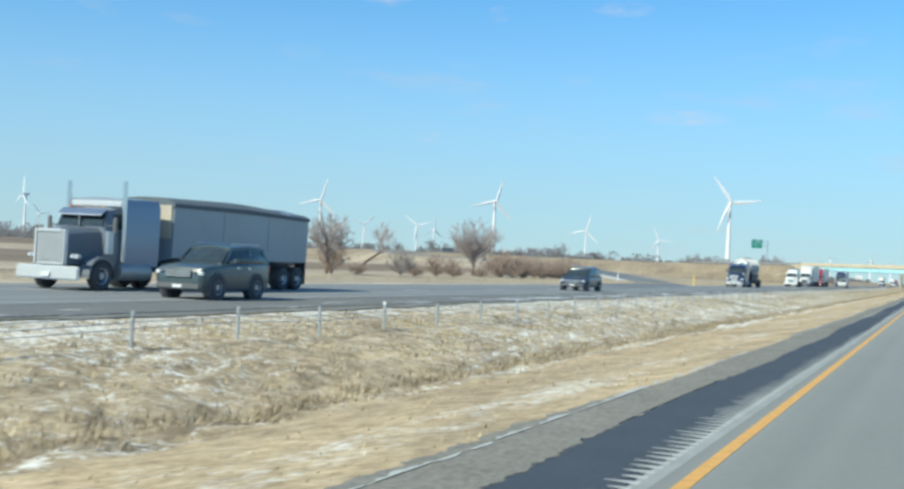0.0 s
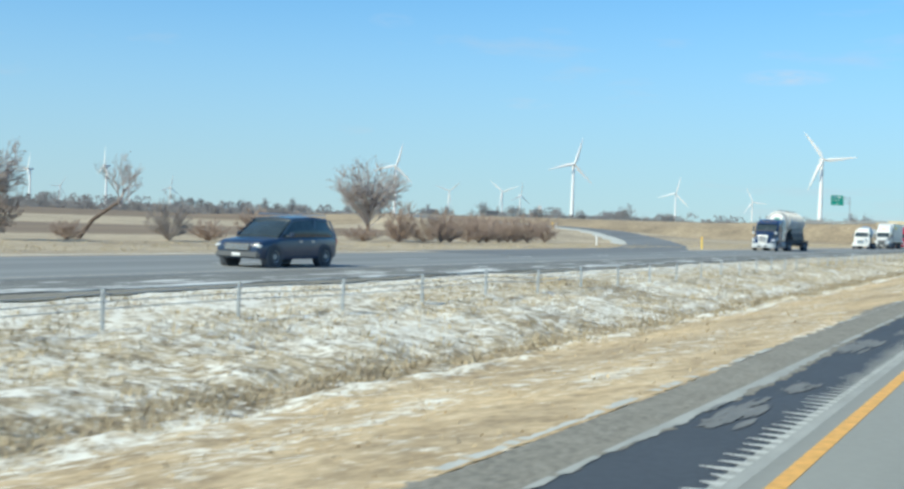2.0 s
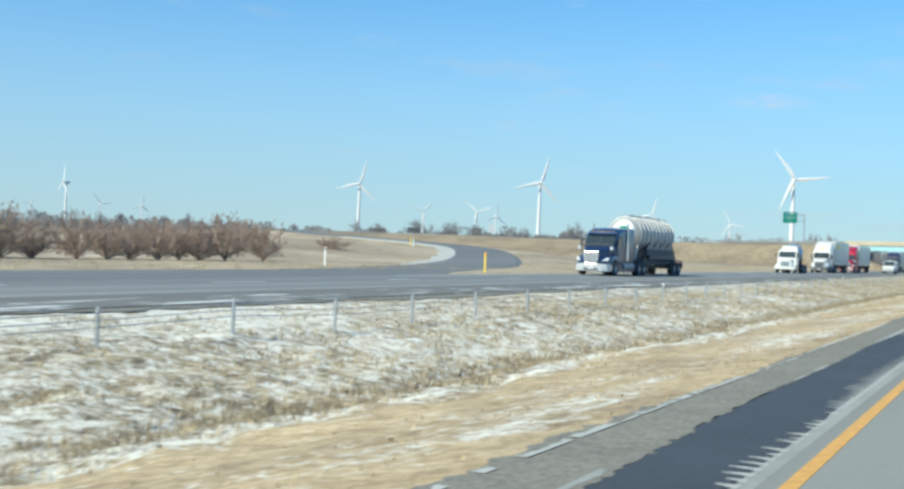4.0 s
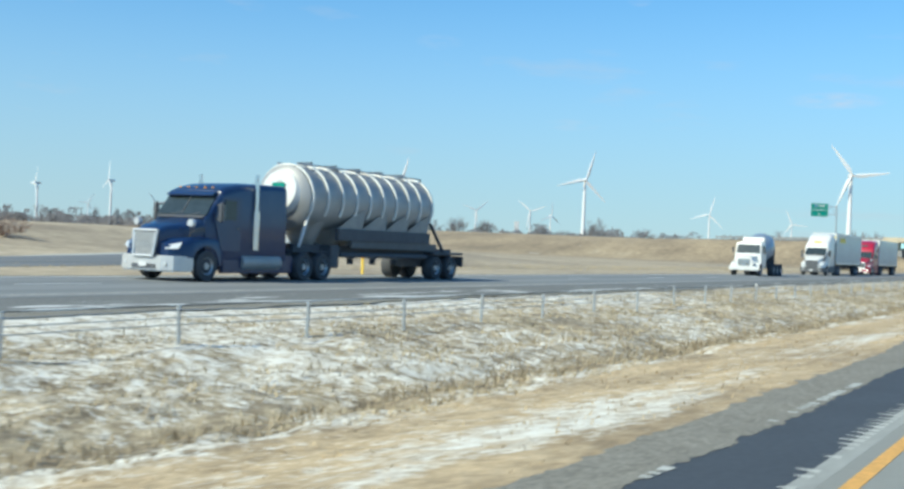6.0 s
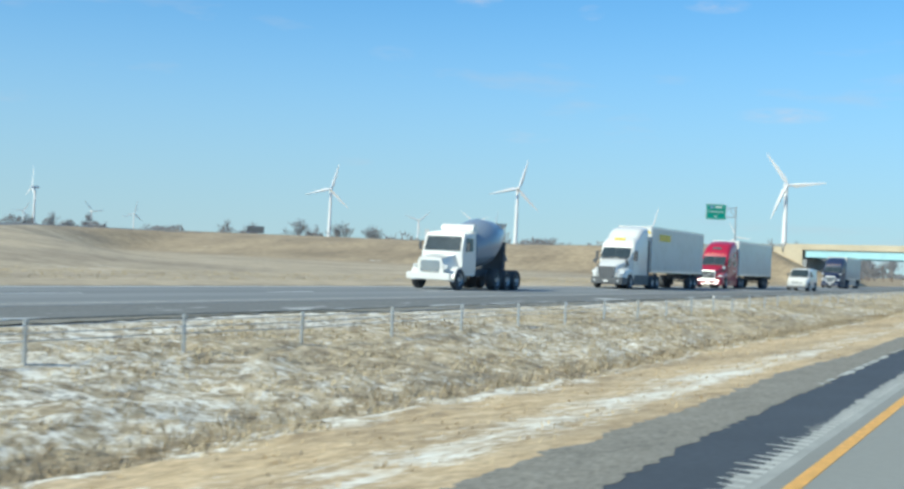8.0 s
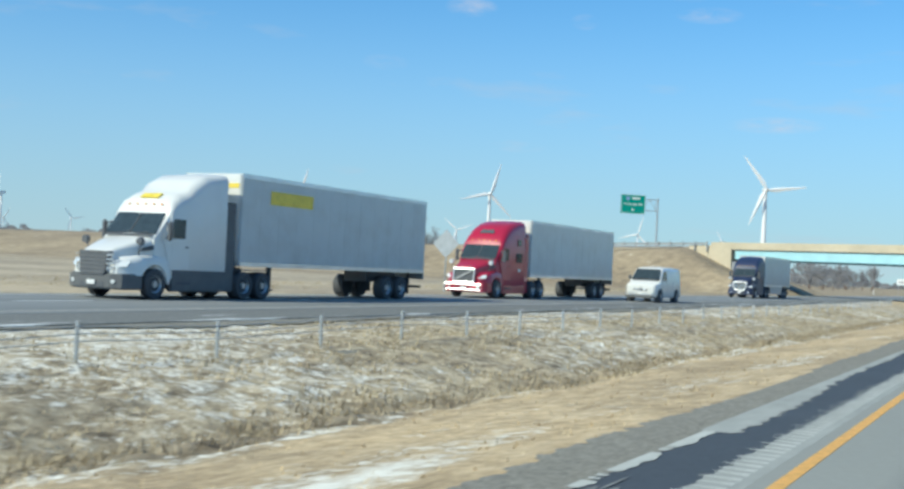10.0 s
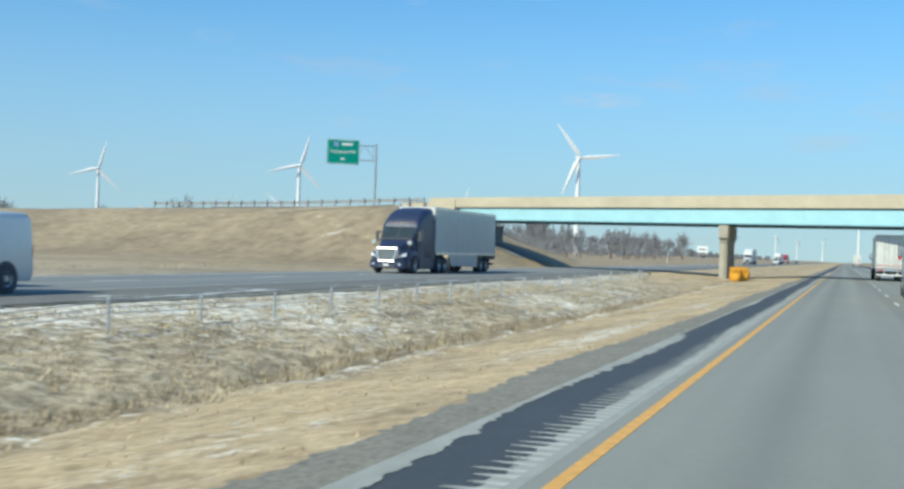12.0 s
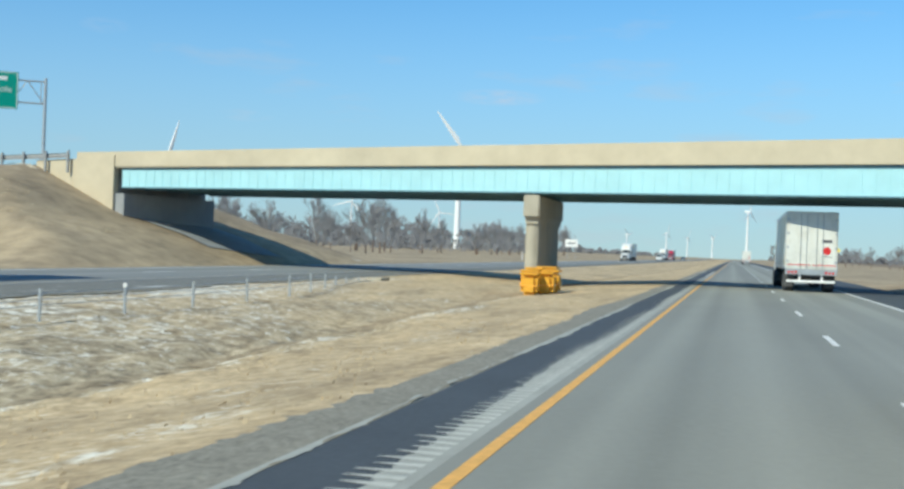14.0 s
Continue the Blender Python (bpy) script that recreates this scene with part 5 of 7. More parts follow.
        part("rear_fender", box(nb(), sx * 0.75, sx * 1.27, y0 + length - 0.1, y0 + length + 2.55, 1.06, 1.16, 0.03), M_STEEL_DARK, t)
        part("ladder_stile", rod(nb(), (sx * 0.35, y0 + length + 1.1, 1.2), (sx * 0.3, y0 + length + 0.1, zc + r + 0.1), 0.035), M_STEEL_DARK, t)
        part("rear_brace", rod(nb(), (sx * 0.95, y0 + length + 1.3, 1.15), (sx * 0.95, y0 + length - 0.2, 2.6), 0.07), M_STEEL_DARK, t)
    for k in range(8):
        f = k / 8
        y, z = y0 + length + 1.1 - f, 1.2 + (zc + r - 1.1) * f
        part("ladder_rung", rod(nb(), (-0.34, y, z), (0.34, y, z), 0.02), M_STEEL_DARK, t)
    part("bogie", box(nb(), -0.7, 0.7, y0 + length - 0.5, y0 + length + 2.3, 0.5, 1.05, 0.03), M_STEEL_DARK, t)
    part("landing_gear", box(nb(), -1.05, 1.05, y0 + 1.9, y0 + 2.5, 0.45, 1.3, 0.03), M_STEEL_DARK, t)
    part("blower_pipe", rod(nb(), (1.0, y0 + 2.6, 0.95), (1.0, y0 + length - 0.3, 0.95), 0.09, 0.09, 12), M_STEEL_DARK, t)
    head = part("front_head", rod(nb(), (0, y0 - 0.06, zc + 0.22), (0, y0 + 0.14, zc + 0.18), 0.78, 0.92, 28), P_WHITE, t, "white front end of the tank", True)
    part("emblem", box(nb(), -0.28, 0.28, y0 - 0.08, y0 - 0.06, zc + 0.3, zc + 0.52), M_GREEN, head, "green emblem block")
    part("emblem", box(nb(), -0.3, 0.3, y0 - 0.08, y0 - 0.06, zc + 0.12, zc + 0.21), M_YPANEL, head, "yellow emblem strip")
    part("bumper", box(nb(), -1.2, 1.2, y0 + length + 2.6, y0 + length + 2.7, 0.55, 1.0), M_STEEL_DARK, t)


def car(t, mat, length, width, height, tall=0.54):
    """An estate or sport utility car; front at y = 0, facing down -y. tall: the bonnet's share of the height."""
    w, L, H = width / 2, length, height
    belt = (tall + 0.04) * H
    hood = tall * H
    hl = (0.26 if tall < 0.58 else 0.32) * L
    soft = 0.17 if tall < 0.58 else 0.12
    low = [(0.0, half_section(w * 0.80, 0.36, hood * 0.80, soft)), (0.09, half_section(w * 0.92, 0.30, hood * 0.91, soft)), (0.35, half_section(w * 0.98, 0.27, hood * 0.97, soft)), (hl, half_section(w, 0.27, belt, 0.13)),
           (L * 0.6, half_section(w, 0.27, belt + 0.02, 0.11)), (L - 0.18, half_section(w * 0.98, 0.30, belt + 0.05, 0.11)), (L, half_section(w * 0.88, 0.42, belt - 0.02, 0.12))]
    part("body", loft(nb(), low), mat, t, smooth=True)
    rear = L - 0.1
    a0, a1 = hl - 0.08, hl + (0.75 if tall < 0.58 else 0.48)
    drop = 0.45 if tall < 0.58 else 0.2
    top = [(a0, half_section(w * 0.86, belt - 0.08, belt + 0.03, 0.03, 0.02)), (a1, half_section(w * 0.94, belt - 0.08, H - 0.07, 0.12, w * 0.13)), ((a1 + rear) / 2, half_section(w * 0.94, belt - 0.08, H - 0.02, 0.13, w * 0.13)), (rear - drop, half_section(w * 0.94, belt - 0.08, H - 0.06, 0.12, w * 0.13)), (rear + 0.02, half_section(w * 0.88, belt - 0.08, belt + 0.10, 0.05, 0.04))]
    part("greenhouse", loft(nb(), top), M_GLASS, t, "dark tinted windows", True)
    roof = [(y, half_section(w * 0.82, z - 0.13, z + 0.012, 0.10, 0.01)) for y, z in ((a1 - 0.06, H - 0.085), ((a1 + rear) / 2, H - 0.015), (rear - drop + 0.04, H - 0.06))]
    part("roof", loft(nb(), roof), mat, t, smooth=True)
    for sx in (-1, 1):
        for (y0, y1) in ((a0 + 0.02, a1), ((a1 + rear) / 2 - 0.05, (a1 + rear) / 2 - 0.05), (rear - 0.02, rear - 0.34)):
            part("pillar", slab(nb(), [(sx * w * 0.935, y0 - 0.05, belt), (sx * w * 0.935, y0 + 0.06, belt), (sx * w * 0.82, y1 + 0.06, H - 0.1), (sx * w * 0.82, y1 - 0.05, H - 0.1)], (sx * 0.012, 0, 0)), mat, t)
        part("roof_rail", rod(nb(), (sx * w * 0.72, a1 + 0.1, H + 0.05), (sx * w * 0.72, rear - 0.4, H + 0.05), 0.02), M_ALU, t)
    g0 = 0.52 if tall < 0.58 else 0.66
    g = part("grille", box(nb(), -w * 0.55, w * 0.55, -0.03, 0.06, g0, hood * 0.86, 0.03), M_STEEL_DARK, t)
    for k in range(3):
        z = g0 + 0.06 + (hood * 0.86 - g0 - 0.12) * k / 2
        part("grille_bar", box(nb(), -w * 0.5, w * 0.5, -0.05, -0.02, z - 0.02, z + 0.02), M_CHROME, g)
    part("bumper", box(nb(), -w * 0.9, w * 0.9, -0.06, 0.12, 0.3, 0.5, 0.05), M_PLASTIC, t)
    part("number_plate", box(nb(), -0.16, 0.16, -0.075, -0.055, 0.36, 0.46), M_SIGN_WHITE, t)
    for sx in (-1, 1):
        part("headlight", box(nb(), sx * w * 0.6, sx * w * 0.95, 0.0, 0.14, hood * 0.70, hood * 0.82, 0.03), M_LAMP, t)
        part("tail_light", box(nb(), sx * w * 0.78, sx * w * 0.92, L - 0.06, L + 0.01, belt * 0.75, belt * 0.98, 0.02), M_REDLAMP, t)
        m = part("mirror", box(nb(), sx * (w + 0.0), sx * (w + 0.2), a0 + 0.35, a0 + 0.45, belt, belt + 0.17, 0.04), mat, t)
        part("mirror_arm", box(nb(), sx * (w - 0.1), sx * (w + 0.04), a0 + 0.37, a0 + 0.43, belt + 0.03, belt + 0.07), M_STEEL_DARK, m)
        for y in (hl * 0.62, L - hl * 0.72):
            r = 0.40 if tall > 0.58 else 0.35
            part("wheel_arch", rod(nb(), (sx * (w - 0.25), y, r), (sx * (w + 0.012), y, r), r + 0.07, r + 0.07, 22), M_STEEL_DARK, t, "", True)
            wheel(t, sx * (w - 0.09), y, r, 0.26)
        for y in (L * 0.46, L * 0.62):
            part("door_handle", box(nb(), sx * (w * 0.985), sx * (w + 0.02), y, y + 0.18, belt * 0.86, belt * 0.9), M_CHROME, t)


def panel_van(t, mat):
    """A full-size van with a short sloping bonnet; front at y = 0, facing down -y."""
    secs = [(0.0, half_section(0.80, 0.44, 0.98, 0.12)), (0.14, half_section(0.93, 0.34, 1.10, 0.14)), (0.85, half_section(1.0, 0.30, 1.24, 0.16)), (0.98, half_section(1.0, 0.30, 1.32, 0.14)), (1.70, half_section(1.01, 0.30, 2.02, 0.18, 0.10)), (2.0, half_section(1.02, 0.30, 2.14, 0.22, 0.12)),
            (4.0, half_section(1.02, 0.30, 2.18, 0.22, 0.12)), (5.5, half_section(1.01, 0.32, 2.16, 0.22, 0.12)), (5.6, half_section(0.98, 0.42, 2.08, 0.2, 0.12))]
    part("body", loft(nb(), secs), mat, t, smooth=True)
    part("windshield", slab(nb(), [(-0.88, 1.04, 1.42), (0.88, 1.04, 1.42), (0.76, 1.66, 2.02), (-0.76, 1.66, 2.02)], (0, -0.03, 0.03)), M_GLASS, t)
    part("cowl", slab(nb(), [(-0.86, 0.93, 1.315), (0.86, 0.93, 1.315), (0.86, 1.03, 1.40), (-0.86, 1.03, 1.40)], (0, -0.01, 0.012)), M_STEEL_DARK, t)
    g = part("grille", slab(nb(), [(-0.42, -0.02, 0.70), (0.42, -0.02, 0.70), (0.50, 0.03, 0.98), (-0.50, 0.03, 0.98)], (0, 0.08, 0)), M_STEEL_DARK, t, "dark grille with pale bars")
    for x0, x1 in ((-0.30, -0.20), (0.20, 0.30)):
        part("grille_bar", slab(nb(), [(x0, -0.04, 0.70), (x1, -0.04, 0.70), (x1 * 1.2, 0.01, 0.98), (x0 * 1.2, 0.01, 0.98)], (0, 0.03, 0)), M_BRIGHT, g)
    part("emblem", rod(nb(), (0, -0.05, 0.84), (0, -0.02, 0.84), 0.09, 0.09, 16), M_BRIGHT, g)
    b = part("bumper", prism(nb(), [(-0.98, 0.6), (-0.96, 0.16), (-0.75, -0.05), (0.75, -0.05), (0.96, 0.16), (0.98, 0.6)], 0.40, 0.62, 0.05), M_BRIGHT, t, "chrome front bumper")
    part("air_dam", prism(nb(), [(-0.9, 0.6), (-0.88, 0.12), (-0.7, -0.02), (0.7, -0.02), (0.88, 0.12), (0.9, 0.6)], 0.26, 0.40), M_PLASTIC, b)
    part("number_plate", box(nb(), -0.16, 0.16, -0.075, -0.055, 0.45, 0.57), M_SIGN_WHITE, b)
    for sx in (-1, 1):
        part("headlight", slab(nb(), [(sx * 0.56, -0.01, 0.74), (sx * 0.90, 0.12, 0.74), (sx * 0.92, 0.18, 1.0), (sx * 0.58, 0.04, 1.0)], (sx * 0.02, -0.03, 0)), M_LAMP, t)
        part("side_window", slab(nb(), [(sx * 0.965, 1.42, 1.40), (sx * 0.965, 2.30, 1.40), (sx * 0.915, 2.30, 1.92), (sx * 0.92, 1.78, 1.92)], (sx * 0.035, 0, 0)), M_GLASS, t)
        for y in (1.25, 2.42, 3.7):
            part("door_seam", slab(nb(), [(sx * 1.012, y, 0.45), (sx * 1.012, y + 0.02, 0.45), (sx * 0.985, y + 0.02, 1.34), (sx * 0.985, y, 1.34)], (sx * 0.012, 0, 0)), M_GALV, t)
        m = part("mirror", box(nb(), sx * 1.06, sx * 1.24, 1.36, 1.48, 1.36, 1.66, 0.04), M_STEEL_DARK, t)
        part("mirror_arm", box(nb(), sx * 0.95, sx * 1.08, 1.40, 1.46, 1.40, 1.46), M_STEEL_DARK, m)
        part("tail_light", box(nb(), sx * 0.86, sx * 0.96, 5.56, 5.62, 0.9, 1.3, 0.02), M_REDLAMP, t)
        for y in (0.92, 4.45):
            part("wheel_arch", rod(nb(), (sx * 0.74, y, 0.39), (sx * 1.022, y, 0.39), 0.47, 0.47, 22), M_STEEL_DARK, t, "", True)
            wheel(t, sx * 0.94, y, 0.39, 0.26)


OUT, INN = -26.7, -23.0     # lanes of the opposite carriageway
lorry = thing("grain_truck", "slate blue long-nosed lorry with a grey tarped grain trailer", "lorry", pose(OUT - 0.5, 31.3, 0))
tractor(lorry, "classic", P_STEEL_BLUE, P_SLATE)
hopper_trailer(lorry, 5.15, 10.0)

green_suv = thing("suv", "dark green boxy sport utility car with chrome grille", "car", pose(-21.69, 30.89, 0))
car(green_suv, P_GREEN, 4.0, 1.84, 1.74, 0.62)

suv = thing("suv", "dark blue compact car with roof rails", "car", pose(INN, 78.2, 0))
car(suv, P_DKBLUE, 4.5, 1.85, 1.66)

tanker = thing("tanker_truck", "blue lorry pulling a polished aluminium bulk tank trailer", "lorry", pose(OUT, 171.5, 0))
tractor(tanker, "mid", P_BLUE)
tank_trailer(tanker, 6.8, 9.4)


def mixer_truck(m):
    t = thing("mixer_truck", "white and grey concrete mixer lorry with a grey drum", "lorry", m)
    part("chassis", box(nb(), -0.45, 0.45, 0.4, 8.2, 0.65, 1.0), M_STEEL_DARK, t)
    part("hood", loft(nb(), [(0.1, [(0.7, 0.7), (0.75, 1.1), (0.6, 1.5), (0.2, 1.56)]), (1.3, [(0.85, 0.7), (0.95, 1.2), (0.75, 1.72), (0.2, 1.8)])]), P_WHITE, t, smooth=True)
    part("cab", loft(nb(), [(1.3, [(1.1, 0.7), (1.14, 1.3), (1.1, 1.8), (0.5, 1.86)]), (1.6, [(1.12, 0.7), (1.16, 1.3), (1.05, 2.75), (0.5, 2.86)]), (2.8, [(1.12, 0.7), (1.16, 1.3), (1.08, 2.8), (0.5, 2.92)])]), P_WHITE, t, smooth=True)
    part("windshield", slab(nb(), [(-0.98, 1.32, 1.9), (0.98, 1.32, 1.9), (0.94, 1.56, 2.6), (-0.94, 1.56, 2.6)], (0, -0.04, 0.01)), M_GLASS, t)
    part("bumper", box(nb(), -1.2, 1.2, -0.1, 0.1, 0.45, 0.8, 0.04), P_WHITE, t)
    part("grille", box(nb(), -0.5, 0.5, 0.02, 0.12, 0.85, 1.4, 0.03), M_CHROME, t)
    bm = nb()
    ax = Vector((0, math.cos(radians(12)), math.sin(radians(12))))
    up = Vector((0, -ax.z, ax.y))
    rings = []
    for d, r in ((0, 0.5), (0.15, 0.95), (1.2, 1.2), (2.2, 1.22), (3.6, 0.85), (4.4, 0.55)):
        c = Vector((0, 3.2, 2.0)) + ax * d
        rings.append([bm.verts.new(c + Vector((1, 0, 0)) * r * math.sin(2 * math.pi * i / 24) + up * r * math.cos(2 * math.pi * i / 24)) for i in range(24)])
    for a, b in zip(rings, rings[1:]):
        for i in range(24):
            bm.faces.new((a[i], a[(i + 1) % 24], b[(i + 1) % 24], b[i]))
    bm.faces.new(rings[0]), bm.faces.new(rings[-1])
    bmesh.ops.recalc_face_normals(bm, faces=bm.faces)
    part("drum", bm, P_SLATE, t, "grey slanted mixing drum", True)
    part("water_tank", rod(nb(), (-0.9, 3.1, 3.0), (0.9, 3.1, 3.0), 0.28, 0.28, 16), P_WHITE, t, "", True)
    part("charge_hopper", rod(nb(), (0, 7.4, 2.9), (0, 7.4, 3.5), 0.3, 0.65, 16), P_WHITE, t)
    part("chute", slab(nb(), [(-0.25, 7.7, 2.4), (0.25, 7.7, 2.4), (0.25, 8.7, 1.5), (-0.25, 8.7, 1.5)], (0, 0.03, 0.06)), P_SLATE, t)
    part("drum_stand", box(nb(), -0.8, 0.8, 6.9, 7.2, 1.0, 2.5, 0.04), M_STEEL_DARK, t)
    for sx in (-1, 1):
        part("side_window", slab(nb(), [(sx * 1.12, 1.7, 1.9), (sx * 1.12, 2.5, 1.9), (sx * 1.08, 2.5, 2.55), (sx * 1.08, 1.8, 2.55)], (sx * 0.03, 0, 0)), M_GLASS, t)
        part("headlight", box(nb(), sx * 0.66, sx * 0.95, 0.1, 0.25, 1.0, 1.2, 0.03), M_LAMP, t)
        part("mirror", box(nb(), sx * 1.25, sx * 1.42, 1.5, 1.56, 1.9, 2.35, 0.03), M_STEEL_DARK, t)
        part("fender", lathe_fender(sx, 1.0, 0.64, 1.2), P_WHITE, t, smooth=True)
        wheel(t, sx * 1.05, 1.0, 0.52, 0.32)
        for y in (5.3, 6.6, 7.8):
            wheel(t, sx * 1.0, y, 0.52, 0.5)
    return t


mixer = mixer_truck(pose(OUT, 241.6, 0))

white_lorry = thing("box_truck", "white lorry with a long white box trailer and a yellow panel", "lorry", pose(OUT, 267.35, 0))
tractor(white_lorry, "aero", P_WHITE, rise=0.22)
box_trailer(white_lorry, 5.9, 14.2, M_BOX, 4.5, logo="side")

red_lorry = thing("box_truck", "red lorry with a long white box trailer", "lorry", pose(OUT, 294.4, 0))
tractor(red_lorry, "round", P_RED)
box_trailer(red_lorry, 5.85, 14.3, M_BOX, 4.38)

van = thing("van", "white panel van following a red lorry", "van", pose(-21.83, 309.40, 0))
panel_van(van, P_WHITE)

navy_lorry = thing("box_truck", "dark navy lorry with a grey-white trailer and side skirts", "lorry", pose(-25.7, 353.6, 0))
tractor(navy_lorry, "aero", P_NAVY, rise=0.08, trim=P_NAVY, short=0.45)
box_trailer(navy_lorry, 5.15, 13.4, M_BOX_GREY, 4.2, skirt=True)

# the same direction: turned round, driving away
cream_lorry = thing("box_truck", "cream white box trailer lorry seen from behind", "lorry", pose(4.05, 400.5 + 20.9, 0, 0, 0, 180))
tractor(cream_lorry, "aero", P_WHITE)
box_trailer(cream_lorry, 5.9, 15.0, M_BOX_OLD, 4.15, logo="rear")
silver_lorry = thing("box_truck", "silver lorry with a ribbed silver box trailer and chrome mirrors", "lorry", pose(4.1, 352.0, 0, 0, 0, 180))
tractor(silver_lorry, "mid", P_SLATE)
box_trailer(silver_lorry, 5.9, 14.5, M_BOX, 4.1)

for src, x, y, rz in ((white_lorry, OUT, 640, 0), (white_lorry, OUT, 800, 0), (red_lorry, OUT, 860, 0), (van, INN, 720, 0), (suv, INN, 900, 0), (cream_lorry, 4.05, 740, 180)):
    copy_thing(src, pose(x, y, 0, 0, 0, rz))


# ---- crash cushion, barriers and signs ----
cushion = thing("crash_cushion", "yellow crash cushion modules in front of the bridge pier", "crash cushion", pose(-7.76, 387.0, float(ground_height(-7.76, 389.0)) - 0.03))
for x, y, w, h in ((-0.54, 0.0, 0.72, 0.88), (-0.02, 1.15, 0.72, 0.92), (-0.76, 1.25, 0.72, 0.98), (0.0, 2.5, 0.74, 1.0), (-0.78, 2.6, 0.74, 1.08), (-0.4, 3.9, 0.9, 1.12)):
    m = part("module", box(nb(), x - w / 2, x + w / 2, y, y + 1.05, 0, h, 0.15), M_CRASH, cushion)
    part("lid", box(nb(), x - w / 2 - 0.03, x + w / 2 + 0.03, y - 0.03, y + 1.08, h - 0.02, h + 0.08, 0.03), M_CRASH, m)
    part("band", box(nb(), x - w / 2 - 0.012, x + w / 2 + 0.012, y - 0.012, y + 1.062, h * 0.42, h * 0.5), M_AMBER, m)

fence = thing("cable_barrier", "galvanised cable barrier on slim steel posts in the median", "cable barrier")
bm = nb()
box(bm, -0.035, 0.035, -0.025, 0.025, -0.25, 0.70, 0.01)
post_mesh = mesh_of("post", bm)
post_mesh.materials.append(M_GALV)
bm = nb()
box(bm, -0.045, 0.045, -0.035, 0.035, 0.64, 0.74, 0.012)
cap_mesh = mesh_of("cap", bm)
cap_mesh.materials.append(M_SIGN_WHITE)
FX = -13.9
py = np.interp(np.arange(-15, 102), (-15, 0, 15, 41, 63, 70, 74, 85, 92, 96, 101), (-37, 18.4, 73.6, 170.0, 253.4, 279.3, 293.9, 333.85, 359.1, 373.6, 388.0))
px = FX - 2.4 * smoothstep(372, 390, py)
pz = ground_height(px, py) - 0.5 * smoothstep(374, 388, py)
for x_, y, z in zip(px, py, pz):
    o = new("post", post_mesh)
    o.parent = fence
    o.matrix_basis = pose(x_ + random.uniform(-0.03, 0.03), y, z, random.uniform(-1.5, 1.5), random.uniform(-1.5, 1.5), 0)
    if random.random() < 0.14:
        c = new("cap", cap_mesh)
        c.parent = o
for h in (0.36, 0.48, 0.6):
    bm = nb()
    pts = [(x_ + 0.055, y, z + h) for x_, y, z in zip(px[:-2], py[:-2], pz[:-2])] + [(px[-1] + 0.055, py[-1] + 3, pz[-1] + 0.45)]
    rings = []
    for p in pts:
        rings.append([bm.verts.new((p[0] + 0.009 * math.cos(a), p[1], p[2] + 0.009 * math.sin(a))) for a in (0, 1.57, 3.14, 4.71)])
    for a, b in zip(rings, rings[1:]):
        for i in range(4):
            bm.faces.new((a[i], a[(i + 1) % 4], b[(i + 1) % 4], b[i]))
    part("cable", bm, M_GALV, fence)
part("end_anchor", box(nb(), px[-1] - 0.35, px[-1] + 0.35, py[-1] + 2.4, py[-1] + 3.8, pz[-1] + 0.2, pz[-1] + 0.62, 0.03), M_PIER, fence)


def guardrail(q, s0, s1):
    g = thing("guardrail", "galvanised steel guardrail on dark posts along the embankment", "guardrail", None, "guardrails of the crossing road")
    bm = nb()
    sect = [(0, 0.36), (0.05, 0.42), (0.0, 0.5), (0.05, 0.6), (0.0, 0.68), (-0.02, 0.68), (0.03, 0.6), (-0.02, 0.5), (0.03, 0.42), (-0.02, 0.36)]
    rings = []
    for s_ in np.arange(s0, s1 + 0.1, 3.8):
        h = float(crossing_height(s_)) + 0.05
        rings.append([bm.verts.new(along(s_, q - math.copysign(1, q) * dq, h + dz)) for dq, dz in sect])
    n = len(sect)
    for a, b in zip(rings, rings[1:]):
        for i in range(n):
            bm.faces.new((a[i], a[(i + 1) % n], b[(i + 1) % n], b[i]))
    bm.faces.new(rings[0]), bm.faces.new(rings[-1])
    bmesh.ops.recalc_face_normals(bm, faces=bm.faces)
    part("rail", bm, M_RAIL, g)
    bm = nb()
    box(bm, -0.07, 0.07, -0.08, 0.08, -0.6, 0.86)
    me = mesh_of("guardrail_post", bm)
    me.materials.append(M_RAIL)
    for s_ in np.arange(s0, s1, 1.9):
        o = new("post", me)
        o.parent = g
        o.matrix_basis = Matrix.Translation(along(s_, q + math.copysign(0.12, q), float(crossing_height(s_)) + 0.03))


guardrail(5.2, 3.5, 43)
guardrail(-5.2, 3.5, 43)

gantry = thing("gantry_sign", "green motorway sign on a grey cantilever post", "road sign")
bx, by = -55.12, 423.76
bz = float(ground_height(bx, by)) - 0.2
part("post", rod(nb(), (bx, by, bz), (bx, by, 14.2), 0.17, 0.12, 16), M_GALV, gantry, smooth=True)
ad = Vector((-0.84, -0.54, 0)).normalized()
pn = Vector((ad.y, -ad.x, 0))
if pn.y > 0:
    pn = -pn
P0 = Vector((bx, by, 0))
for z in (13.9, 12.1):
    part("arm", rod(nb(), P0 + Vector((0, 0, z)), P0 + ad * 5.7 + Vector((0, 0, z)), 0.07, 0.06), M_GALV, gantry)
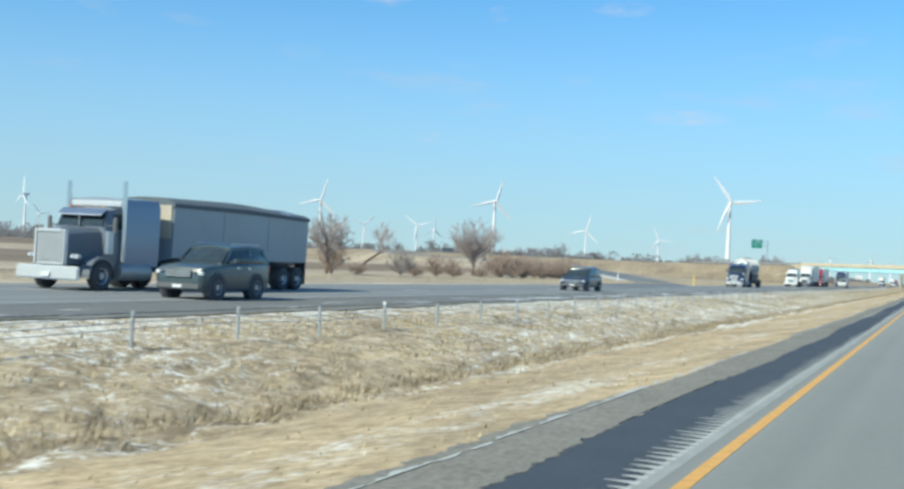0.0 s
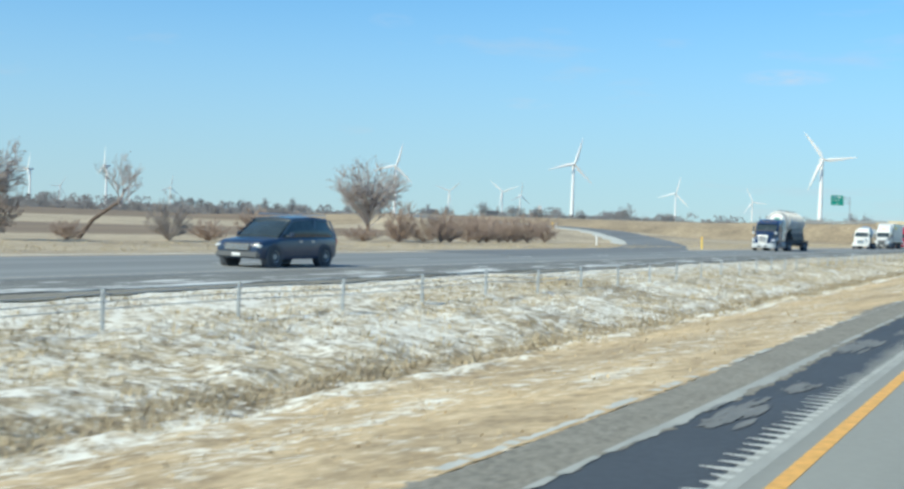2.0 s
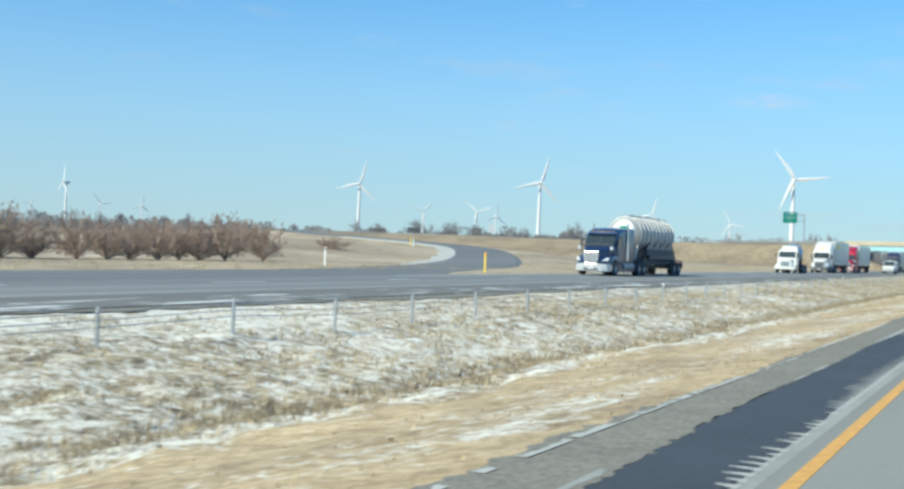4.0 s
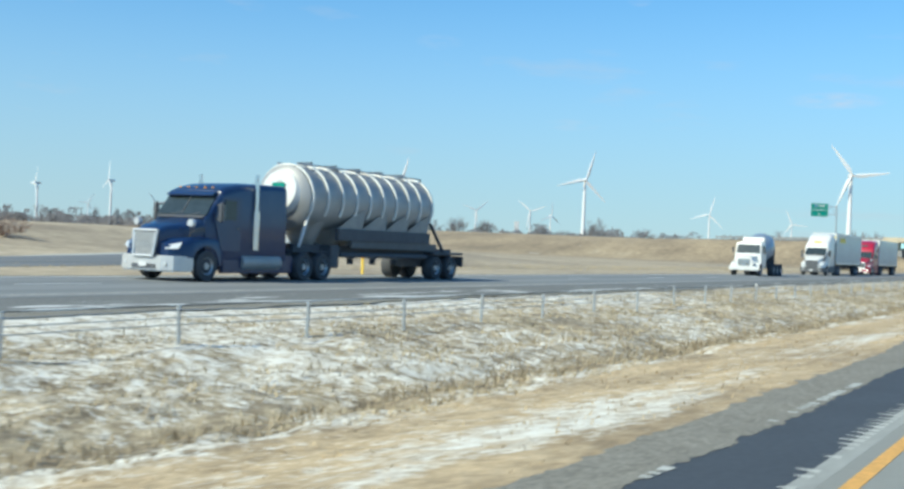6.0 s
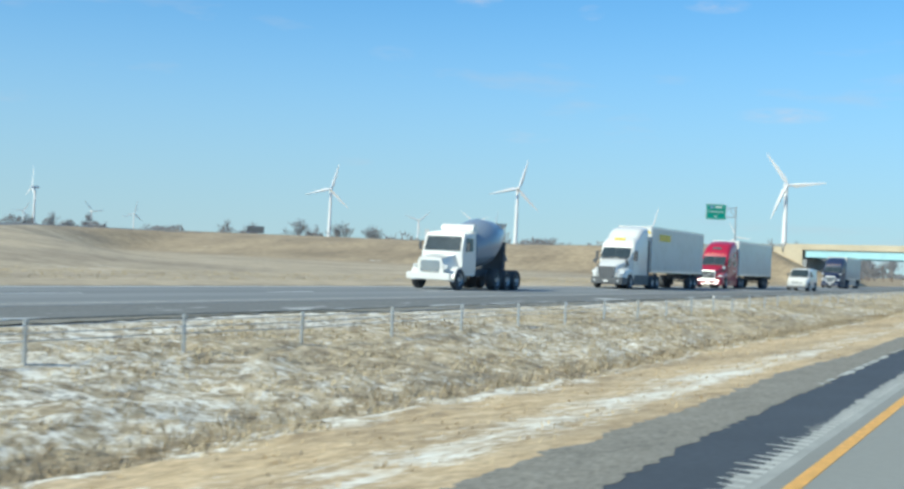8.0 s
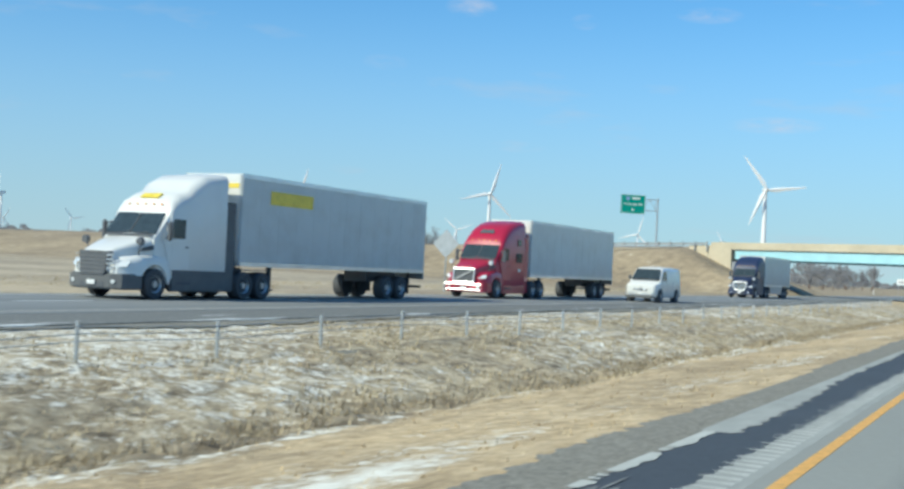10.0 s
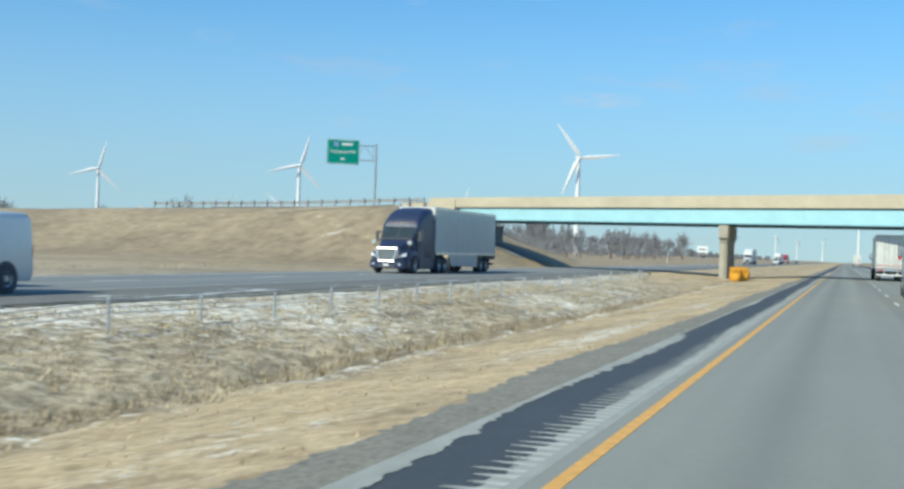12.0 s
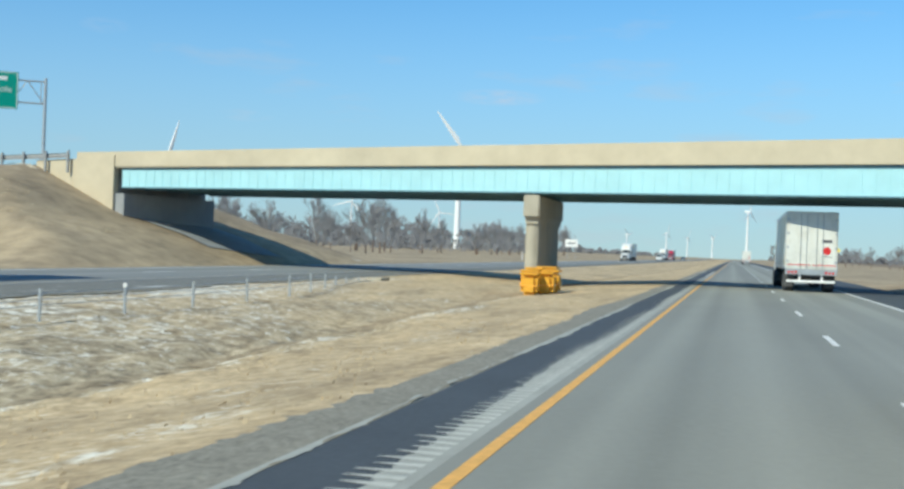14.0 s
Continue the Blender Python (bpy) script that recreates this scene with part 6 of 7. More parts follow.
for d0, d1, za, zb in ((0.1, 1.4, 12.1, 13.9), (1.4, 2.7, 13.9, 12.1), (0.35, 0.35, 12.1, 13.9)):
    part("brace", rod(nb(), P0 + ad * d0 + Vector((0, 0, za)), P0 + ad * d1 + Vector((0, 0, zb)), 0.04), M_GALV, gantry)


def on_panel(u0, u1, z0, z1, off, th=0.03):
    a, b = P0 + ad * u0 + pn * off, P0 + ad * u1 + pn * off
    return slab(nb(), [(a.x, a.y, z0), (b.x, b.y, z0), (b.x, b.y, z1), (a.x, a.y, z1)], pn * th)


panel = part("panel", on_panel(2.1, 6.1, 11.5, 14.5, 0.12, 0.06), M_GREEN, gantry, "green sign panel")
for u0, u1, z0, z1 in ((2.16, 6.04, 14.39, 14.44), (2.16, 6.04, 11.56, 11.61), (2.16, 2.21, 11.56, 14.44), (5.99, 6.04, 11.56, 14.44)):
    part("border", on_panel(u0, u1, z0, z1, 0.185, 0.006), M_SIGN_WHITE, panel)
part("route_shield", on_panel(4.7, 5.25, 13.65, 14.2, 0.185, 0.012), M_SHIELD, panel, "small blue route shield")
part("lettering_bar", on_panel(2.95, 4.3, 13.8, 14.1, 0.185, 0.008), M_SIGN_WHITE, panel)
part("arrow_stem", on_panel(3.85, 4.2, 12.05, 12.2, 0.185, 0.008), M_SIGN_WHITE, panel)
tip = P0 + ad * 4.45 + pn * 0.185
base_ = P0 + ad * 4.2 + pn * 0.185
part("arrow_head", slab(nb(), [(tip.x, tip.y, 12.13), (base_.x, base_.y, 11.9), (base_.x, base_.y, 12.36)], pn * 0.008), M_SIGN_WHITE, panel)
font = bpy.data.curves.new("place_name", "FONT")
font.body = "Indianapolis"
font.size, font.extrude = 0.66, 0.004
font.align_x = "CENTER"
font.materials.append(M_SIGN_WHITE)
place = new("place_name", font)
place.parent = panel
c_ = P0 + ad * 4.12 + pn * 0.192
place.matrix_basis = Matrix(((-ad.x, 0, pn.x, c_.x), (-ad.y, 0, pn.y, c_.y), (0, 1, 0, 12.85), (0, 0, 0, 1)))


def post_sign(name, label, x, y, zc, w, h, mat, posts, diamond=False, post_mat=None, yaw=0.0):
    g = float(ground_height(x, y))
    t = thing(name, label, "road sign", pose(x, y, g, 0, 0, yaw))
    z = zc - g
    if diamond:
        r = w / 2 ** 0.5
        part("panel", slab(nb(), [(0, -0.04, z - r), (r, -0.04, z), (0, -0.04, z + r), (-r, -0.04, z)], (0, -0.02, 0)), mat, t)
    else:
        part("panel", box(nb(), -w / 2, w / 2, -0.06, -0.03, z - h / 2, z + h / 2), mat, t)
    for px_ in posts:
        part("post", rod(nb(), (px_, 0, -0.3), (px_, 0, z + h * 0.4), 0.05), post_mat or M_GALV, t)
    return t


post_sign("warning_sign", "diamond-shaped road sign seen from its bare metal back", -32.6, 304, 2.95, 1.25, 1.25, M_GALV, (0,), True)
post_sign("warning_sign", "yellow diamond warning sign beside the road", 11.2, 480, 3.0, 1.25, 1.25, M_YPANEL, (0,), True)
white_sign = post_sign("information_sign", "white rectangular sign on two posts beside the road", -35.0, 600, 3.7, 2.8, 1.7, M_SIGN_WHITE, (-0.9, 0.9))
part("lettering_bar", box(nb(), -0.9, 0.9, -0.075, -0.06, 3.7 - float(ground_height(-35, 600)) - 0.15, 3.7 - float(ground_height(-35, 600)) + 0.1), M_INK, white_sign)
post_sign("guide_sign", "dark back of a wide guide sign on the embankment", -183, 442, 6.3, 4.4, 1.7, M_STEEL_DARK, (-1.4, 1.4), yaw=30)


def marker(x, y, h, mat, label):
    g = float(ground_height(x, y))
    t = thing("marker_post", label, "marker post", pose(x, y, g, 0, 0, 10))
    part("blade", box(nb(), -0.07, 0.07, -0.03, 0.03, -0.2, h, 0.015), mat, t)
    part("reflector", box(nb(), -0.05, 0.05, -0.042, -0.03, h - 0.22, h - 0.06), M_AMBER if mat is M_POSTY else M_GALV, t)


marker(-40.8, 160.6, 1.2, M_SIGN_WHITE, "white marker post beside the slip road")
marker(-30.95, 163.7, 1.25, M_POSTY, "yellow marker post beside the carriageway")
marker(-80, 246, 1.2, M_POSTY, "yellow marker post on the slip road bend")
marker(-78.5, 244, 1.2, M_SIGN_WHITE, "white marker post on the slip road bend")
marker(-30.6, 190, 0.9, M_POSTY, "yellow marker post at the grass edge")
marker(-35.5, 540, 1.3, M_SIGN_WHITE, "white marker post past the bridge")

# concrete drain chute on the embankment
bm = nb()
rows = []
for i in range(9):
    p2 = C0 + U * (5.5 + 1.5 * i) + N * (6.2 + 0.7 * i)
    row = []
    for dw in (-0.5, 0.5):
        q2 = p2 + np.array((0.5, -0.2)) * dw * 1.6
        row.append(bm.verts.new((q2[0], q2[1], float(ground_height(q2[0], q2[1])) + 0.1)))
    rows.append(row)
for a, b in zip(rows, rows[1:]):
    bm.faces.new((a[0], a[1], b[1], b[0]))
bmesh.ops.recalc_face_normals(bm, faces=bm.faces)
structure("drain_chute", bm, M_BRIDGE, "pale concrete drain chute on the grass slope", "drain")


def pylon(x, y, z, w, h, mats, label):
    g = float(ground_height(x, y))
    t = thing("pylon_sign", label, "pylon sign", pose(x, y, g, 0, 0, 35))
    for k, m in enumerate(mats):
        hh = h / len(mats)
        part("panel", box(nb(), -w / 2, w / 2, -0.3, 0.3, z - g - h / 2 + k * hh + 0.03, z - g - h / 2 + (k + 1) * hh - 0.03, 0.05), m, t)
    part("pole", rod(nb(), (0, 0, -0.5), (0, 0, z - g - h / 2 + 0.1), 0.3), M_GALV, t)


pylon(-278, 716, 12.5, 2.4, 5.0, (M_SIGN_WHITE, M_SIGN_WHITE), "tall white roadside sign behind the embankment")

# ---- salt, rumble grooves and shoulder edges ----
rng = np.random.default_rng(4)
verts, faces_ = [], []


def quad(x0, x1, y0, y1, z, skew=0.0):
    k = len(verts)
    mid = (y0 + y1) / 2 + skew
    verts.extend([(x0, mid - 0.012, z), (x1, y0, z), (x1, y1, z), (x0, mid + 0.012, z)])
    faces_.append((k, k + 1, k + 2, k + 3))


for y in np.arange(-8, 470, 0.26):
    depth = 0.20 + 0.10 * min(1.0, max(0.0, (y - 190) / 90)) + 0.06 * math.sin(y * 0.11) + 0.04 * math.sin(y * 0.57) + rng.uniform(-0.06, 0.08)
    if depth > 0.1:
        quad(YL - 0.32 - depth, YL - 0.30, y, y + 0.13 + 0.05 * rng.random(), 0.0035, rng.uniform(-0.02, 0.04))
me = bpy.data.meshes.new("rumble_strip")
me.from_pydata(verts, [], faces_)
me.materials.append(M_SALT)
tagged(new("rumble_strip", me), "pale salt-dusted rumble strip beside the yellow line", "rumble strip", "", "stuff")


def ragged(name, label, material, x_in, x_out, amp, y0, y1, z, seed, step=0.22, gaps=-9.0, keep=0.82):
    """A flat layer with one straight and one ragged edge."""
    r = np.random.default_rng(seed)
    bm = nb()
    prev = None
    w = 0.0
    for y in np.arange(y0, y1, step):
        w = keep * w + r.normal(0, 1) * 0.35
        big = math.sin(y * 0.19 + seed) + 0.6 * math.sin(y * 0.47 + 2 * seed)
        xo = x_out + amp * (0.5 * w + 0.5 * big)
        za, zb = (z, z) if z is not None else [float(ground_height(xx, y)) + 0.03 for xx in (x_in, xo)]
        cur = [bm.verts.new((x_in, y, za)), bm.verts.new((xo, y, zb))]
        if prev and big + w > gaps:
            f = bm.faces.new((prev[0], prev[1], cur[1], cur[0]))
            if f.normal.z < 0:
                f.normal_flip()
        prev = cur
    bm.normal_update()
    for f in bm.faces:
        if f.normal.z < 0:
            f.normal_flip()
    return structure(name, bm, material, label, "road surface")


ragged("salt_edge", "pale salt film between yellow line and shoulder", M_SALT_THIN, YL - 0.2, YL - 0.36, 0.025, -8, 480, 0.001, 1)
ragged("salt_edge_2", "loose grey gravel spread over the outer edge of the shoulder", M_GRAVEL, -3.0, -2.83, 0.15, -8, 252, 0.0, 2, 0.09, keep=0.3)
ragged("salt_edge_3", "pale salt film along the outer edge of the shoulder", M_SALT_THIN, -2.98, -2.74, 0.2, 251, 312, 0.002, 4, 0.09, keep=0.3)
ragged("salt_edge_5", "thin broken salt line at the edge of the dark shoulder", M_SALT_THIN, -2.98, -2.90, 0.13, 312, 480, 0.002, 14, 0.09, keep=0.6)
ragged("salt_edge_6", "thin broken line of old snow at the edge of the dark shoulder", M_SALT_THIN, -2.93, -2.86, 0.10, 40, 150, 0.003, 15, 0.09, -0.4, keep=0.6)
ragged("salt_edge_7", "scattered scraps of old snow at the edge of the dark shoulder", M_SALT, -2.93, -2.87, 0.09, 150, 251, 0.003, 17, 0.09, 0.75, keep=0.6)
ragged("salt_edge_4", "pale salt film fading out from the yellow line", M_SALT_THIN, YL - 0.34, YL - 0.5, 0.12, 180, 480, 0.0006, 7, 0.08, keep=0.3)
ragged("gravel_edge", "loose gravel spilling over the grass edge", M_GRAVEL, -3.5, -3.66, 0.2, -8, 480, -0.035, 3, 0.1, keep=0.45)
ragged("snow_edge", "thin broken line of old snow along the gravel", M_SALT, -3.60, -3.68, 0.12, -8, 130, -0.026, 5, 0.08, -0.5, 0.8)
ragged("gravel_edge_2", "loose grey gravel and dirt beside the far shoulder", M_GRAVEL, -17.52, -17.1, 0.35, -8, 390, None, 8, 0.3, keep=0.5)

# isolated salt patches on the dark shoulder
for k, (x, y, sx, sy) in enumerate(((-2.55, 58.3, 0.2, 0.9), (-2.45, 60.5, 0.14, 0.45), (-2.6, 66, 0.22, 1.2), (-2.35, 69.5, 0.1, 0.7), (-2.6, 124.5, 0.18, 0.7), (-2.5, 128, 0.16, 0.5), (-2.45, 133, 0.14, 0.8), (-2.7, 234.5, 0.16, 0.8), (-2.6, 238, 0.14, 0.6), (-2.72, 246, 0.16, 1.0))):
    bm = nb()
    for i in range(40):
        w, l = sx * rng.uniform(0.06, 0.3), sy * rng.uniform(0.12, 0.55)
        px_, py_ = x + sx * rng.normal(0, 0.45), y + sy * rng.normal(0, 0.45)
        z = 0.003 + 0.0001 * i
        edge = [(-1, -0.1), (-0.6, -0.8), (0.1, -1), (0.8, -0.5), (1, 0.3), (0.3, 1), (-0.5, 0.7)]
        bm.faces.new([bm.verts.new((px_ + w * ex * rng.uniform(0.7, 1.2), py_ + l * ey * rng.uniform(0.7, 1.2), z)) for ex, ey in edge])
    structure("salt_patch", bm, M_SALT_FAINT, "dried pale salt stain on the shoulder", "stain")


# ---- grass tufts ----
def tufts(name, label, n, xr, yr, h, material, seed, clump=0.0, loose=0.07):
    r = np.random.default_rng(seed)
    x = r.uniform(xr[0], xr[1], n)
    y = r.uniform(yr[0], yr[1], n)
    if clump:
        keep = (np.sin(x * 1.9 + np.sin(y * 0.8) * 1.5) * np.sin(y * 0.9 + np.cos(x * 1.3)) + r.normal(0, 0.35, n)) > clump
        x, y = x[keep], y[keep]
    z = ground_height(x, y) - 0.02
    nb_, N_ = 5, len(x)
    ang = r.uniform(0, 2 * np.pi, (N_, nb_))
    hh = h * r.uniform(0.5, 1.25, (N_, nb_))
    lean = r.uniform(0.2, 1.2, (N_, nb_)) * hh
    w = r.uniform(0.007, 0.02, (N_, nb_))
    bx_ = x[:, None] + r.normal(0, loose, (N_, nb_))
    by_ = y[:, None] + r.normal(0, loose * 1.4, (N_, nb_))
    zz = np.repeat(z[:, None], nb_, 1)
    v0 = np.stack([bx_ - w * np.sin(ang), by_ + w * np.cos(ang), zz], -1)
    v1 = np.stack([bx_ + w * np.sin(ang), by_ - w * np.cos(ang), zz], -1)
    v2 = np.stack([bx_ + lean * np.cos(ang), by_ + lean * np.sin(ang), zz + hh], -1)
    V = np.stack([v0, v1, v2], 2).reshape(-1, 3)
    me = bpy.data.meshes.new(name)
    k = len(V) // 3
    me.vertices.add(len(V))
    me.vertices.foreach_set("co", V.ravel())
    me.loops.add(len(V))
    me.loops.foreach_set("vertex_index", np.arange(len(V), dtype=np.int32))
    me.polygons.add(k)
    me.polygons.foreach_set("loop_start", np.arange(0, len(V), 3, dtype=np.int32))
    me.update(calc_edges=True)
    me.materials.append(material)
    tagged(new(name, me), label, "grass", "", "stuff")


tufts("grass_tufts", "clumps of dry tan grass poking through thin snow", 46000, (-16.8, -8.2), (0, 350), 0.11, M_STRAW, 11, -0.1, 0.13)
tufts("short_grass", "short mown straw-coloured grass", 6000, (-8.2, -3.7), (0, 395), 0.05, M_STRAW_PALE, 12, 0.0, 0.2)
tufts("ditch_grass", "darker coarse grass along the ditch line", 6000, (-10.2, -8.8), (0, 350), 0.19, M_STRAW_DARK, 13, 0.0, 0.09)
tufts("median_clumps", "darker tussocks of old grass in the median", 11000, (-16.5, -8.4), (0, 350), 0.14, M_STRAW_DARK, 15, 0.3, 0.1)
tufts("field_grass", "dry rough grass beyond the far carriageway", 14000, (-45, -34.0), (20, 400), 0.12, M_STRAW, 14, -0.2)


# ---- trees and shrubs ----
def grow(rnd, roots, levels, angle, ratio, forks, up, min_r):
    """Limbs that fork again and again: from (place, direction, length, radius) to vertices and faces."""
    V, Fc = [], []
    stack = [(Vector(p), Vector(d).normalized(), l, r, levels) for p, d, l, r in roots]
    while stack:
        p, d, l, r, lev = stack.pop()
        sides = 5 if r > 0.045 else 3
        base = len(V)
        ends = []
        for k in range(3):
            if k:
                d = (d + Vector((rnd.gauss(0, 0.13), rnd.gauss(0, 0.13), rnd.gauss(0, 0.09) + up * 0.25))).normalized()
                p = p + d * (l / 2)
                ends.append((p.copy(), d.copy()))
            q = d.to_track_quat("Z", "Y")
            rr = max(min_r, r * (1 - 0.2 * k))
            for a in range(sides):
                V.append(tuple(p + q @ Vector((rr * math.cos(6.2832 * a / sides), rr * math.sin(6.2832 * a / sides), 0))))
        for k in range(2):
            for a in range(sides):
                b0, b1 = base + k * sides, base + (k + 1) * sides
                Fc.append((b0 + a, b0 + (a + 1) % sides, b1 + (a + 1) % sides, b1 + a))
        if lev > 0:
            for c in range(forks + (rnd.random() < 0.45)):
                pe, de = ends[1] if c < forks else ends[0]
                az, tilt = rnd.uniform(0, 6.2832), radians(angle) * rnd.uniform(0.55, 1.3)
                q = de.to_track_quat("Z", "Y")
                nd = q @ Vector((math.sin(tilt) * math.cos(az), math.sin(tilt) * math.sin(az), math.cos(tilt)))
                nd.z += up
                stack.append((pe, nd.normalized(), l * ratio * rnd.uniform(0.8, 1.2), r * 0.66, lev - 1))
    return V, Fc


def fitted(V, width, z0, z1):
    """Scale a crown to a width and to stand between two heights."""
    A = np.array(V)
    lo, hi = A[:, 2].min(), np.percentile(A[:, 2], 99.7)
    wx = np.percentile(np.abs(A[:, :2]), 97) * 2
    A[:, :2] *= width / wx
    A[:, 2] = z0 + (A[:, 2] - lo) / (hi - lo) * (z1 - z0)
    return A.tolist()


def bare_part(name, V, Fc, material, parent):
    me = bpy.data.meshes.new(name)
    me.from_pydata(V, [], Fc)
    me.materials.append(material)
    ob = new(name, me)
    ob.parent = parent
    return tagged(ob, "")


def fan_crown(rnd, stem, centre, half, limbs, r0, min_r, twigs=13, sprigs=7, low=-0.45):
    """Limbs that fan out from a stem to a rounded outline, each with side twigs and sprigs."""
    V, Fc = [], []

    def stick(pts, r_a, r_b):
        base = len(V)
        for k, p in enumerate(pts):
            d = (pts[min(k + 1, len(pts) - 1)] - pts[max(k - 1, 0)]).normalized()
            q = d.to_track_quat("Z", "Y")
            rr = max(min_r, r_a + (r_b - r_a) * k / (len(pts) - 1))
            for a in range(3):
                V.append(tuple(p + q @ Vector((rr * math.cos(2.0944 * a), rr * math.sin(2.0944 * a), 0))))
        for k in range(len(pts) - 1):
            for a in range(3):
                b0, b1 = base + 3 * k, base + 3 * k + 3
                Fc.append((b0 + a, b0 + (a + 1) % 3, b1 + (a + 1) % 3, b1 + a))

    def aside(d, lo, hi, up):
        az, tilt = rnd.uniform(0, 6.2832), radians(rnd.uniform(lo, hi))
        n = d.to_track_quat("Z", "Y") @ Vector((math.sin(tilt) * math.cos(az), math.sin(tilt) * math.sin(az), math.cos(tilt)))
        n.z += up
        return n.normalized()

    for k in range(limbs):
        c = low + (1 - low) * ((k + rnd.random()) / limbs)
        sn, az = math.sqrt(max(0.0, 1 - c * c)), 2.4 * k + rnd.uniform(-0.5, 0.5)
        reach = rnd.uniform(0.72, 1.0)
        tip = Vector((half[0] * sn * math.cos(az), half[0] * sn * math.sin(az), half[1] * c)) * reach + Vector((0, 0, centre))
        z0 = min(rnd.uniform(*stem), tip.z - 0.12 * half[1])
        a, along_l = Vector((0, 0, max(z0, 0.0))), (tip - Vector((0, 0, z0))).length
        bow = a.lerp(tip, 0.5) + Vector((rnd.gauss(0, 0.05), rnd.gauss(0, 0.05), rnd.gauss(0.03, 0.05))) * along_l
        pts = [a * (1 - u) ** 2 + bow * (2 * u * (1 - u)) + tip * u ** 2 for u in (0, 0.25, 0.5, 0.75, 1.0)]
        stick(pts, r0, min_r)
        for j in range(twigs):
            u = rnd.uniform(0.28, 1.0)
            p = a * (1 - u) ** 2 + bow * (2 * u * (1 - u)) + tip * u ** 2
            d = aside(((bow - a) * (1 - u) + (tip - bow) * u).normalized(), 22, 52, 0.12)
            l = along_l * rnd.uniform(0.16, 0.32) * (1.25 - 0.6 * u)
            e = p + d * l
            stick([p, p.lerp(e, 0.5) + Vector((rnd.gauss(0, 0.04), rnd.gauss(0, 0.04), 0)) * l, e], r0 * 0.35, min_r)
            for i in range(sprigs):
                v = rnd.uniform(0.25, 1.0)
                f = p.lerp(e, v)
                stick([f, f + aside(d, 20, 50, 0.1) * l * rnd.uniform(0.25, 0.5)], min_r, min_r * 0.7)
    return V, Fc


def bare_tree(x, y, height, width, seed, label="bare winter tree with a rounded crown of fine grey-brown twigs", stem=0.22, levels=6, min_r=0.009, group="", twig=None, lean=(0, 0), upright=0.10, limbs=6, angle=27, fan=False):
    rnd = random.Random(seed)
    g = float(ground_height(x, y)) - 0.1
    t = thing("tree", label, "tree", pose(x, y, g), group)
    th = height * stem
    top = Vector((lean[0], lean[1], th))
    bm = nb()
    mid = Vector((lean[0] * 0.42, lean[1] * 0.42, th * 0.55))
    r0 = height * 0.019 + 0.02
    rod(bm, (0, 0, -0.2), mid, r0 * 1.15, r0 * 0.95, 8)
    rod(bm, mid - (mid.normalized() * 0.05), top, r0 * 0.95, r0 * 0.8, 8)
    part("trunk", bm, M_BARK, t, "", True)
    roots = [((0, 0, 0), (0.12 * rnd.gauss(0, 1), 0.12 * rnd.gauss(0, 1), 1), height * 0.2, r0 * 0.7)]
    for k in range(limbs):
        a = 2.4 * k + rnd.uniform(-0.3, 0.3)
        out = rnd.uniform(0.2, 0.85)
        roots.append(((0, 0, rnd.uniform(-0.05, 0.06) * height), (out * math.cos(a), out * math.sin(a), 1), height * 0.19 * rnd.uniform(0.85, 1.15), r0 * 0.55))
    if fan:
        V, Fc = fan_crown(rnd, (th * 0.35, th), (th * 0.7 + height) / 2, (width / 2, (height - th * 0.7) / 2), limbs, r0 * 0.5, min_r, low=-0.7)
    else:
        V, Fc = grow(rnd, roots, levels, angle, 0.76, 2, upright, min_r)
        V = fitted(V, width, th * 0.86, height)
    V = [(vx + lean[0], vy + lean[1], vz) for vx, vy, vz in V]
    bare_part("crown", V, Fc, twig or M_TWIG, t)
    return t


def shrub(x, y, height, width, seed, mat=None, label="leafless reddish-brown shrub of many thin stems", limbs=34):
    rnd = random.Random(seed)
    t = thing("shrub", label, "shrub", pose(x, y, float(ground_height(x, y)) - 0.05), "shrubs along the far ditch")
    V, Fc = fan_crown(rnd, (-0.1, 0.12 * height), 0.5 * height, (width / 2, height / 2), limbs, 0.018 + 0.003 * height, 0.009, 11, 6, -0.75)
    bare_part("crown", V, Fc, mat or M_SHRUB, t)
    return t


bare_tree(-48.9, 91.2, 5.4, 4.6, 3, stem=0.56, limbs=46, min_r=0.008, fan=True)
bare_tree(-50.2, 99.0, 5.1, 2.9, 8, lean=(2.1, 1.35), stem=0.46, levels=5, limbs=4, label="small bare tree with a strongly leaning trunk")
bare_tree(-52.5, 135.6, 6.8, 6.8, 5, stem=0.46, limbs=60, min_r=0.009, fan=True)
shrub(-47.7, 66.3, 4.3, 4.1, 105, label="tall leafless reddish shrub fanning out from its base", limbs=48)
shrubs = [shrub(-48.2, 80.8, 2.3, 3.3, 101), shrub(-48, 104.6, 2.8, 3.4, 102, M_SHRUB_GREY, "leafless grey shrub of dense thin stems"), shrub(-48, 113.2, 2.5, 2.7, 103), shrub(-48, 118.0, 2.0, 2.3, 104)]
rs = random.Random(21)
